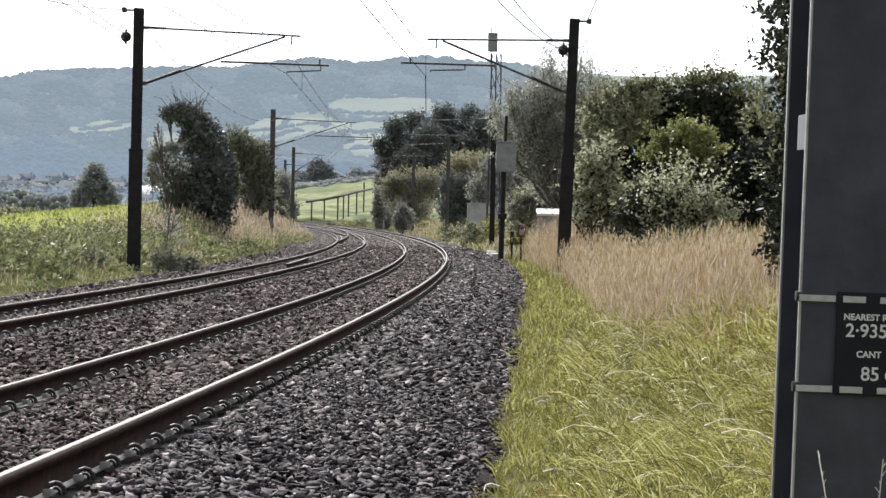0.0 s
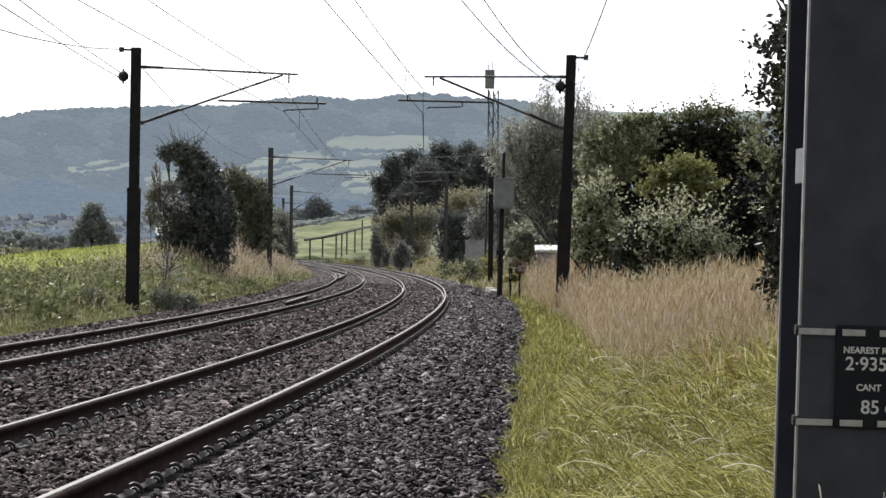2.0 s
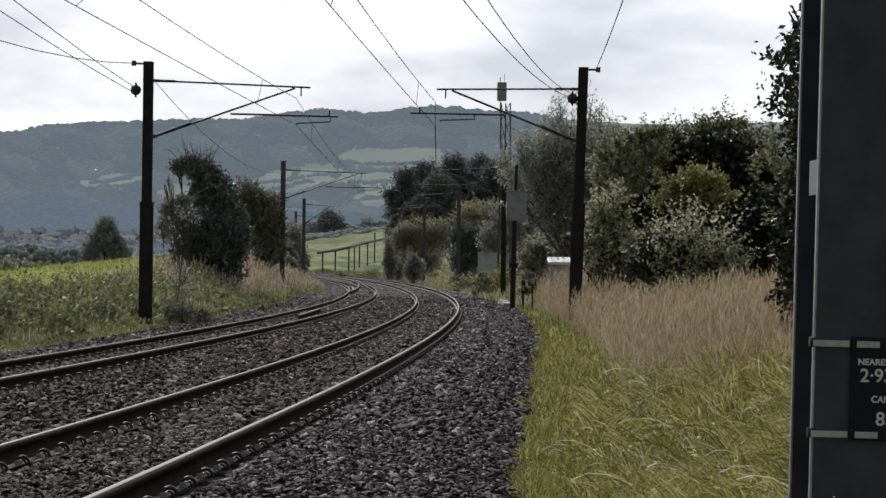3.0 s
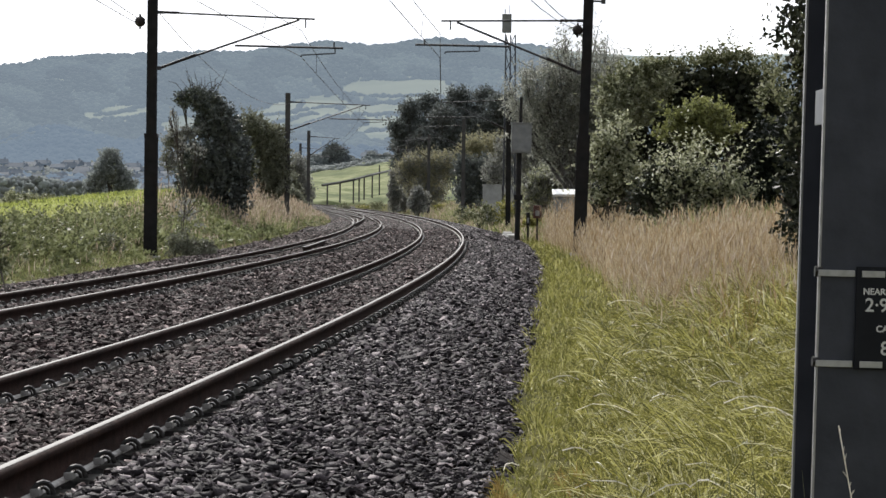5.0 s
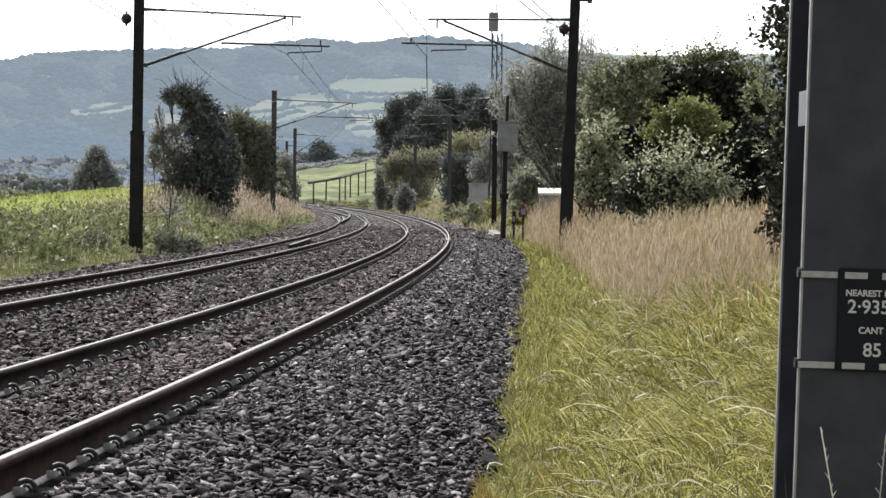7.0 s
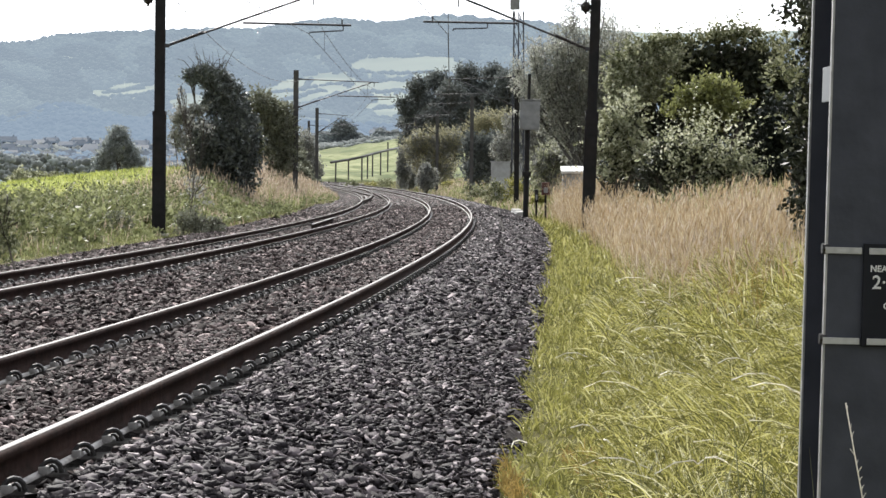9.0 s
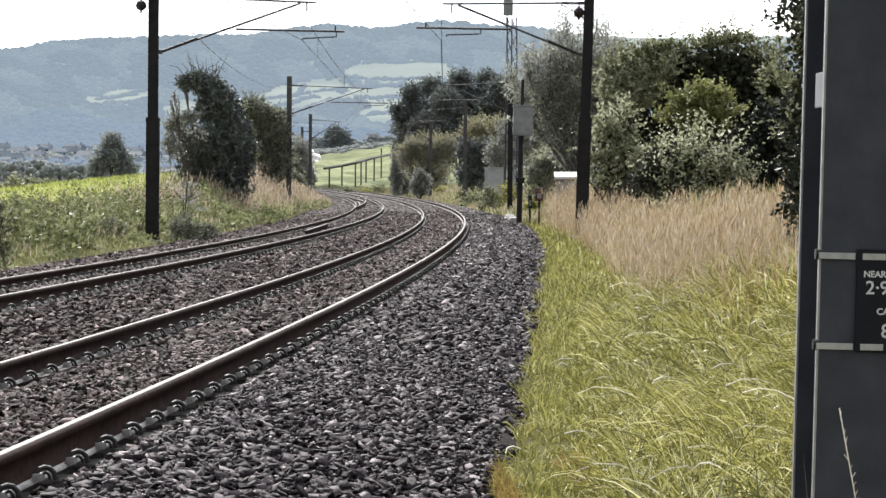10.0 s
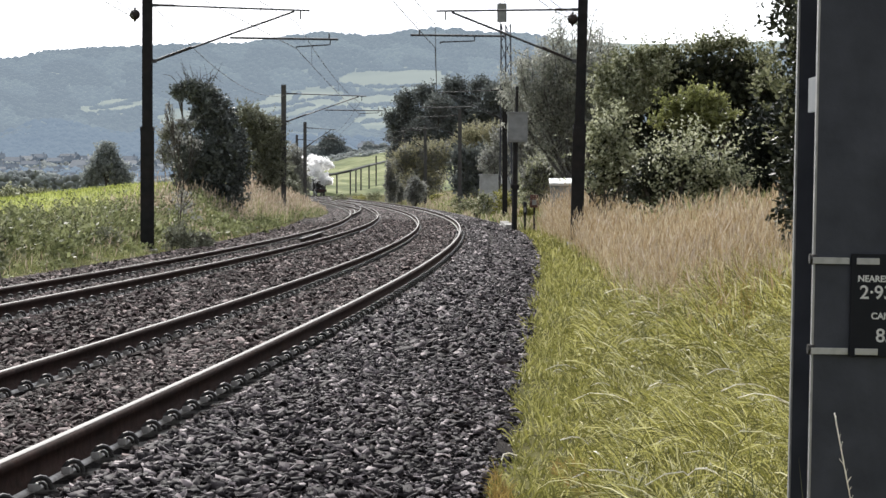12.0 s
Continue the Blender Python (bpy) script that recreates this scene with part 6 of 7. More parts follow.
        add_rod(bm, p, p + (d + Vector(rng.normal(0, 0.4, 3))).normalized() * rng.uniform(0.2, 0.6), 0.012, 0.005, 4)
    tw = part("dead_twigs", bm, M_BARK)
    tagged(tw, "bare dead twigs rising from the ivy", "branches", kind="stuff")
    for i, (x, y, w, h) in enumerate(((-7.7, 71.5, 0.5, 0.45), (-7.25, 73, 0.5, 0.4), (-9.2, 67, 0.5, 0.3))):
        plant("bramble", "low dark bramble clump beside the mast foot", "bush", (x, y, g(x, y)), [(x, y, g(x, y) + h * 0.7, w, 0.4, h)], 1100, 0.06, M_BROWN, 0.02, seed=40 + i, group="brambles")
    for i, (x, y, h, mat) in enumerate(((-13.9, 205, 2.6, M_BROWN), (-14.75, 235, 4.4, M_CONIFER), (-12.9, 190, 1.1, M_BROWN), (-16.8, 262, 4.6, M_BROWN), (-16.6, 240, 4.4, M_CONIFER), (-18.6, 252, 4.8, M_BROWN))):
        plant("thorn_bush", "hazy olive thorn bush on the far bank", "bush", (x, y, g(x, y)), [(x, y, 1.2 + h * 0.5, 1.2, 1.2, h * 0.62), (x + 0.7, y, 1.0 + h * 0.3, 0.9, 0.9, h * 0.45)], 5200, 0.15, mat, 0.08, seed=50 + i, group="far bank bushes")
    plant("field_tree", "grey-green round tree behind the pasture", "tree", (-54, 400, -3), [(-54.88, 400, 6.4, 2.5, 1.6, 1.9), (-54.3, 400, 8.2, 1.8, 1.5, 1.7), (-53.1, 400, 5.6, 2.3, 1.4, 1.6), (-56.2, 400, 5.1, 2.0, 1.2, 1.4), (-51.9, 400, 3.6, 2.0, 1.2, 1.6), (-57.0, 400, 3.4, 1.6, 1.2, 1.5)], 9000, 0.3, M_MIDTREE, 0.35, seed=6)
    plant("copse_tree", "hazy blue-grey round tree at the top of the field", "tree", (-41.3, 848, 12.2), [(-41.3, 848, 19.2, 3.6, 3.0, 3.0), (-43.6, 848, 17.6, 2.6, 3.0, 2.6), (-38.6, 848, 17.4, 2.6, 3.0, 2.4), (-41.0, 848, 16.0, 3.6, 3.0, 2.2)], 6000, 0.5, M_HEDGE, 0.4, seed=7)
    for i, (x, y, z, w, h) in enumerate(((-42, 255, 0.8, 2.4, 1.3), (-38.5, 250, 0.4, 2.0, 1.0), (-34, 250, 0.6, 1.8, 0.9), (-45, 262, 1.0, 2.0, 1.4), (-30, 255, 0.8, 2.2, 1.0))):
        plant("hedge_bush", "grey-green hedge bush at the field edge", "bush", (x, y, g(x, y)), [(x, y, z, w, 1.2, h)], 2200, 0.2, M_SILVER if i % 2 else M_LEAF, 0.06, seed=60 + i, group="hedge bushes")
    # ---- beside the nearer track
    plant("bramble", "grey-green bramble reaching in at the verge", "bush", (-6.6, 37.5, g(-6.8, 37.5)), [(-6.95, 38, 0.35, 0.35, 0.5, 0.6)], 1200, 0.05, M_LEAF, 0.02, seed=71)
    fan_tree("willow_tree", "tall wispy grey willow with many bare upright limbs", (5.1, 112, 0.6), 3.0, 9.1, 58, 9, 52000, 0.058, M_WILLOW, M_WILLOWBARK)
    # thicket: shade inside and sun on the shoots are set by leaf colours
    dark = [(5.46, 78.4, 4.5, 0.7, 0.5, 0.8), (6.2, 78.4, 4.6, 0.8, 0.6, 0.85), (7.0, 78.4, 4.5, 0.9, 0.7, 0.9), (7.8, 78.4, 4.6, 0.9, 0.7, 0.95), (8.5, 78.4, 4.5, 0.8, 0.7, 1.0), (9.1, 78.4, 4.1, 0.8, 0.7, 1.0),
            (5.1, 78.4, 3.3, 0.7, 0.6, 1.2), (7.0, 78.4, 3.4, 1.5, 0.8, 1.1), (8.7, 78.4, 3.0, 0.9, 0.7, 1.5), (9.3, 78.4, 2.0, 0.8, 0.7, 1.4), (8.4, 78.4, 1.7, 1.0, 0.7, 1.1), (6.4, 78.4, 2.0, 1.6, 0.7, 1.2), (5.2, 79.2, 2.2, 1.1, 0.6, 1.5)]
    crest = [(4.86, 77.6, 4.7, 0.5, 0.4, 0.6), (5.46, 77.6, 5.1, 0.55, 0.4, 0.4), (6.14, 77.6, 5.3, 0.6, 0.4, 0.25), (7.0, 77.6, 5.45, 0.6, 0.4, 0.15), (7.75, 77.6, 5.5, 0.6, 0.4, 0.22), (8.4, 77.6, 5.6, 0.5, 0.4, 0.2), (9.1, 77.6, 5.2, 0.5, 0.4, 0.25)]
    lit = [(4.8, 77.4, 3.9, 0.6, 0.4, 0.9), (5.4, 77.4, 4.2, 0.6, 0.4, 0.7), (5.9, 77.4, 4.7, 0.5, 0.4, 0.5)]
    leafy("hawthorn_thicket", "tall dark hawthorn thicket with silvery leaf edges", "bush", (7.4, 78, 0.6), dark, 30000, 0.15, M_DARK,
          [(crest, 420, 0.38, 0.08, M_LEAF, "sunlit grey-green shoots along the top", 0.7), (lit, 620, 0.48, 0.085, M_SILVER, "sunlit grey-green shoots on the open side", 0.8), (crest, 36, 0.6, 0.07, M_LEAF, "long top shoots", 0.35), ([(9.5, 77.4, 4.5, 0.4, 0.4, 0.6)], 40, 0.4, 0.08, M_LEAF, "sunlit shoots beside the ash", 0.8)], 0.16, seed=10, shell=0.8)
    # maple, sallow and whitebeam also get their inner shade from dark leaves
    maple = [(5.53, 63, 3.25, 0.45, 0.35, 0.28), (6.08, 63, 3.38, 0.4, 0.35, 0.26), (6.36, 63, 3.05, 0.3, 0.3, 0.4), (5.26, 63, 2.9, 0.34, 0.3, 0.28), (5.88, 63, 2.75, 0.5, 0.4, 0.45)]
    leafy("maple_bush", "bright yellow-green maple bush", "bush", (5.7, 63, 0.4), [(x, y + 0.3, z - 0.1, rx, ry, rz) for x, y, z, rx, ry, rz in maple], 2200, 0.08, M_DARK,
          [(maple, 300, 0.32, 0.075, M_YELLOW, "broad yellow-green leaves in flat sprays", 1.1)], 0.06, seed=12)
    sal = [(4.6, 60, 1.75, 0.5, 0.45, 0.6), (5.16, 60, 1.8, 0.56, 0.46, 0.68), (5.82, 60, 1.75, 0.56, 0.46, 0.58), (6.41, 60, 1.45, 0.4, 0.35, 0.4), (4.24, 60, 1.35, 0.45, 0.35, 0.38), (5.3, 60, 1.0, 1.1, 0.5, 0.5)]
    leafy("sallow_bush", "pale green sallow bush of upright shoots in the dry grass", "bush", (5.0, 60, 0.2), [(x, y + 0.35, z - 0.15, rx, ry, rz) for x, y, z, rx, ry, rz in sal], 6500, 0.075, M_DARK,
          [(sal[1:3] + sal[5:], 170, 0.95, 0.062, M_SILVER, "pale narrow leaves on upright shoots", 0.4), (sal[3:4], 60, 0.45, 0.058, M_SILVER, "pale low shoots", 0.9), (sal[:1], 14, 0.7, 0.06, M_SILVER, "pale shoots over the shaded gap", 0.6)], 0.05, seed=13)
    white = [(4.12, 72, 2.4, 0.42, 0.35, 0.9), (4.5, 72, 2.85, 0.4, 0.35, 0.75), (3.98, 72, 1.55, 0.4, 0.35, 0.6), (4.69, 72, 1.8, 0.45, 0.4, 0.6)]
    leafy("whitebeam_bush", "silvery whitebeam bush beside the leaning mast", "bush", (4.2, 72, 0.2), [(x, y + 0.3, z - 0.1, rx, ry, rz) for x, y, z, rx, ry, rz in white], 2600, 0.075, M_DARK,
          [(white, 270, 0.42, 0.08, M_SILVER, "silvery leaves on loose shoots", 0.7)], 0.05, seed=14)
    # ash: dark crown and paler outer leaves paint its shade and sunlight
    ash = [(3.55, 29, 2.3, 0.16, 0.2, 0.32), (3.66, 29, 2.65, 0.15, 0.2, 0.26), (3.7, 29, 1.95, 0.18, 0.2, 0.38), (3.78, 29, 3.05, 0.14, 0.2, 0.3)]
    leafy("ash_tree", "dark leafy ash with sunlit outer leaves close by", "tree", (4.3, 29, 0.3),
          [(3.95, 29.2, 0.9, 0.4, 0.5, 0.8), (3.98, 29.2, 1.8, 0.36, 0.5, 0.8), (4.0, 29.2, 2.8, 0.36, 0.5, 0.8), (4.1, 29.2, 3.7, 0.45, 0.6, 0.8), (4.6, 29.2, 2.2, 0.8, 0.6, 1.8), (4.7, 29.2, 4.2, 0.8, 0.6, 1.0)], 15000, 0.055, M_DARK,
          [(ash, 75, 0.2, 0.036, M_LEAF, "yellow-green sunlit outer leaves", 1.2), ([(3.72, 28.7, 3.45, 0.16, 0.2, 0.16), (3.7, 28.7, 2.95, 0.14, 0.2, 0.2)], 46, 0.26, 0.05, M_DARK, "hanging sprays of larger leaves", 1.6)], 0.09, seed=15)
    # thicket and scrub are blackened by leaf colour to look shaded
    plant("verge_thicket", "tall thicket closing the verge, shade in its black-green leaf colour", "bush", (4.3, 17.5, g(4.3, 17.5)),
          [(3.85, 17.5, 0.4, 0.55, 0.6, 0.9), (3.85, 17.5, 1.6, 0.55, 0.6, 0.9), (3.9, 17.5, 2.8, 0.6, 0.6, 0.9), (3.9, 17.5, 4.0, 0.6, 0.6, 0.9), (4.7, 17.6, 1.2, 0.7, 0.6, 1.3), (4.8, 17.6, 3.2, 0.7, 0.6, 1.4), (5.4, 17.6, 2.2, 0.6, 0.6, 1.8), (4.2, 17.3, -0.1, 0.9, 0.5, 0.5)], 13000, 0.075, M_SHADE_LEAF, 0.08, seed=24, shell=0.95,
          extra=([(4.1, 17.9, -0.2, 0.95, 0.3, 0.9), (4.1, 17.9, 0.7, 0.95, 0.3, 0.9), (4.1, 17.9, 1.6, 0.95, 0.3, 0.9), (4.1, 17.9, 2.5, 0.95, 0.3, 0.9), (4.1, 17.9, 3.4, 0.95, 0.3, 0.9), (4.15, 17.9, 4.4, 0.95, 0.3, 0.9), (5.1, 18.0, 1.2, 0.8, 0.3, 1.6), (5.1, 18.0, 3.4, 0.8, 0.3, 1.6)], 15000, 0.16, M_SHADE_LEAF, "deep shaded inner leaves"))
    plant("elm_scrub", "elm scrub behind the verge thicket, shade in its black leaf colour", "bush", (5.6, 24, g(5.6, 24)),
          [(5.2, 24, 0.6, 0.8, 0.5, 1.2), (5.2, 24, 2.4, 0.8, 0.5, 1.3), (5.3, 24, 4.2, 0.8, 0.5, 1.3), (6.4, 24, 2.0, 0.9, 0.5, 2.2), (6.4, 24, 4.4, 0.8, 0.5, 1.6)], 7000, 0.2, M_SHADE_LEAF, 0.08, seed=26, shell=0.95)
    plant("bramble", "bramble with bright pale leaves beside the mast", "bush", (2.25, 9.6, g(2.25, 9.6)),
          [(2.07, 9.6, 0.88, 0.1, 0.2, 0.16), (2.2, 9.7, 0.4, 0.16, 0.3, 0.25), (2.3, 9.8, 0.0, 0.3, 0.4, 0.4)], 260, 0.045, M_SILVER, 0.01, seed=25, shell=0.9)
    # shade of this thicket lies in its near-black leaf colour
    plant("dark_thicket", "thicket behind the tall grass, deep shade in its leaf colour", "bush", (8.0, 62, 0.5),
          [(7.6, 63, 1.8, 0.9, 0.8, 1.6), (8.4, 62, 2.4, 1.0, 0.9, 2.0), (9.3, 60, 2.0, 1.0, 0.9, 1.9)], 15000, 0.085, M_SHADE_LEAF, 0.1, seed=16, shell=0.8)
    black = [(3.01, 160, 4.70, 1.04, 0.81, 1.04), (4.17, 160, 4.01, 1.10, 0.93, 1.28), (5.33, 160, 3.66, 1.28, 0.93, 1.51), (6.72, 160, 3.54, 1.16, 0.93, 1.39), (2.20, 160, 3.31, 0.93, 0.81, 1.28), (4.41, 160, 1.92, 2.55, 0.93, 1.28)]
    leafy("blackthorn_bush", "dull dark blackthorn behind the equipment post", "bush", (4.2, 160, 0.3), black, 9000, 0.13, M_CONIFER, [(black, 420, 0.5, 0.09, M_WILLOW, "grey-green outer shoots", 0.9)], 0.06, seed=27)
    brier = [(4.46, 126, 2.5, 0.7, 0.6, 0.7), (3.63, 126, 2.0, 0.6, 0.5, 0.8), (5.16, 126, 2.2, 0.75, 0.6, 0.75), (4.4, 126, 1.4, 1.2, 0.6, 0.7)]
    leafy("bramble_bush", "pale green bramble behind the white-lidded box", "bush", (4.4, 126, 0.3), brier, 2600, 0.11, M_CONIFER, [(brier, 420, 0.5, 0.075, M_SILVER, "pale bramble shoots", 0.9)], 0.05, seed=17)
    gorse = [(2.03, 205, 6.0, 1.6, 0.9, 0.85), (3.61, 205, 5.6, 1.35, 0.9, 1.1), (0.91, 205, 5.6, 0.9, 0.7, 0.75), (4.96, 205, 6.1, 1.1, 0.8, 0.85), (5.6, 205, 4.8, 1.2, 0.8, 1.4)]
    # shade of the hollow is put in with a dark needle colour
    under = [(0.3, 200, 4.0, 0.9, 0.8, 1.5), (1.4, 200, 3.7, 1.3, 0.9, 1.5), (2.6, 200, 3.7, 1.4, 0.9, 1.4), (3.8, 200, 3.4, 1.2, 0.9, 1.4), (0.4, 200, 2.2, 1.0, 0.8, 1.4), (2.4, 200, 2.0, 2.0, 0.9, 1.4)]
    leafy("gorse_bush", "broad olive-yellow bush above a dark shaded hollow", "bush", (1.0, 205, 0.5), under, 9000, 0.16, M_PINE, [(gorse, 900, 0.7, 0.11, M_GORSE, "olive-yellow sunlit top", 0.9)], 0.1, seed=18)
    rowan = [(-5.34, 245, 4.2, 0.85, 0.7, 1.4), (-4.55, 245, 5.0, 0.95, 0.8, 1.3), (-3.3, 245, 4.6, 1.2, 1.0, 1.8), (-2.0, 245, 4.7, 0.95, 0.8, 1.7), (-1.05, 245, 5.0, 0.85, 0.7, 1.4), (-3.2, 245, 2.4, 2.2, 0.9, 1.6)]
    leafy("rowan_bush", "pale green bushy growth beside the far mast", "bush", (-3.2, 245, 0.6), rowan, 6000, 0.15, M_CONIFER, [(rowan, 1000, 0.85, 0.1, M_GORSE, "pale green upright shoots", 0.6)], 0.1, seed=19)
    for i, (x, y, w, z0, h) in enumerate(((-3.55, 221, 0.95, 0.5, 2.3), (-6.25, 250, 0.75, 0.5, 4.4), (-5.7, 253, 0.6, 0.6, 2.2))):
        plant("conifer_bush", "dark upright conifer-shaped bush by the line", "bush", (x, y, z0), [(x, y, z0 + h * 0.42, w, w, h * 0.48), (x, y, z0 + h * 0.75, w * 0.6, w * 0.6, h * 0.3)], 4200, 0.14, M_CONIFER, 0.06, seed=80 + i, group="dark conifer bushes")
    plant("sloe_bush", "dull green sloe bush behind the equipment post", "bush", (3.9, 131, 0.2),
          [(3.7, 131, 1.5, 0.5, 0.6, 0.9), (4.3, 131, 1.6, 0.8, 0.8, 1.1)], 3600, 0.12, M_SILVER, 0.06, seed=20)
    # verge bushes far along
    for i, (x, y, w, h) in enumerate(((0.2, 200, 0.8, 0.5), (3.4, 118, 0.7, 0.5), (1.5, 146, 0.8, 1.0), (2.6, 146, 0.8, 1.0), (0.6, 170, 0.9, 0.7), (-1.8, 234, 0.8, 0.6), (-9.5, 300, 1.2, 0.8), (-11.5, 305, 1.2, 0.7), (-14, 312, 1.2, 0.7))):
        z = g(x, y)
        plant("scrub", "low yellow-green scrub on the verge", "bush", (x, y, z), [(x, y, z + h * 0.6, w, w, h)], 900, 0.1, M_GRASS if i % 2 else M_LEAF, 0.03, seed=90 + i, group="verge scrub")
    # pines on the knoll, each a round-topped mass of lobes
    for k, (x, z, w, h) in enumerate(((-7.0, 14.1, 1.5, 2.0), (-4.3, 15.2, 1.9, 1.9), (-2.3, 13.4, 2.2, 2.3), (-0.1, 16.1, 2.1, 2.0), (3.4, 16.0, 2.1, 1.9), (5.5, 14.9, 2.0, 2.1), (-6.6, 11.6, 1.6, 1.6), (8.4, 14.2, 2.2, 2.2))):
        y = 350 + 4 * math.sin(k * 2.3)
        w *= 1.18
        lobes = [(x, y, z, w, w * 0.8, h), (x - 0.9 * w, y, z - 1.2 * h, 0.9 * w, w * 0.8, h * 0.8), (x + 0.8 * w, y, z - 1.1 * h, w, w * 0.8, h * 0.9), (x, y, z - 2.2 * h, 1.3 * w, w * 0.8, h * 1.0), (x - 0.3 * w, y, z - 3.6 * h, 1.3 * w, w * 0.8, h * 1.1)]
        plant("pine_tree", "dark green round-topped pine on the knoll", "tree", (x, y, 2), lobes, 11000, 0.22, M_PINE, 0.2, seed=100 + k, shell=0.8, group="pines on the knoll")


# ---------- distance ----------
RIDGE_A = np.array([-12.0, -9.8, -9.0, -8.2, -7.3, -6.1, -4.8, -3.8, -3.0, -2.55, -1.8, -1.0, -0.3, 0.6, 1.5, 2.7, 4.0, 5.2, 7.0, 9.8, 12.0])
RIDGE_E = np.array([2.85, 3.03, 3.2, 3.27, 3.3, 3.37, 3.38, 3.55, 3.66, 3.6, 3.58, 3.7, 3.76, 3.66, 3.62, 3.52, 3.45, 3.45, 3.5, 3.55, 3.55])


def hill_height(az, r):
    """Height of the far hillside above the eye: az degrees right of straight ahead, r metres off."""
    top = np.interp(az, RIDGE_A, RIDGE_E)
    t = np.clip((r - 800) / 2300, 0, 1)
    el = 0.55 + (top - 0.55) * (0.75 * t + 0.25 * smooth(0.35, 0.8, t))
    el = el + 0.10 * np.sin(az * 1.3 + r * 0.004) * smooth(0.02, 0.3, t) * smooth(1, 0.8, t)
    el = np.where(r > 3100, top - 0.9 * (r - 3100) / 1200, el)
    return np.tan(np.radians(el)) * r


def crowns(rng, x, y, z, size, squash=0.8, fine=2):
    """Uneven low crowns, 26 corners each, joined."""
    bm = bmesh.new()
    bmesh.ops.create_icosphere(bm, subdivisions=fine, radius=1.0)
    base = np.array([v.co[:] for v in bm.verts])
    tri = np.array([[v.index for v in f.verts] for f in bm.faces])
    bm.free()
    n = len(x)
    v = base[None] * rng.uniform(0.82, 1.15, (n, len(base), 1)) * (size[:, None, None] * np.array([1, 1, squash]))
    v += np.stack([x, y, z], -1)[:, None]
    return v.reshape(-1, 3), (tri[None] + len(base) * np.arange(n)[:, None, None]).reshape(-1, 3)


# the open fields of the hillside: azimuth and elevation of the middle, half widths, slope
HILL_FIELDS = [(-7.55, 2.03, 0.76, 0.18, 0.12), (-6.25, 1.81, 0.45, 0.17, 0.1), (-3.72, 2.08, 1.15, 0.31, 0.22), (-1.35, 2.65, 1.25, 0.27, 0.02),
               (-1.9, 2.2, 0.8, 0.18, 0.05), (-1.65, 1.76, 0.6, 0.28, 0.1), (-4.9, 1.85, 0.4, 0.15, 0.2), (-8.9, 2.75, 0.12, 0.03, 0.0), (-5.0, 2.75, 0.3, 0.04, 0.1)]


def in_field(az, r):
    """Whether a place on the far hillside is open pasture."""
    el = np.degrees(np.arctan2(hill_height(az, r), r))
    out = np.zeros(np.shape(az), bool)
    for a0, e0, ra, re_, slope in HILL_FIELDS:
        u, w = (az - a0) / ra, (el - e0 - slope * (az - a0)) / re_
        out |= u ** 2 + np.abs(w) ** 2.5 + 0.3 * np.sin(az * 7 + el * 5) * np.sin(el * 17 - az * 4) + 0.1 * np.sin(az * 23) < 1
    return out


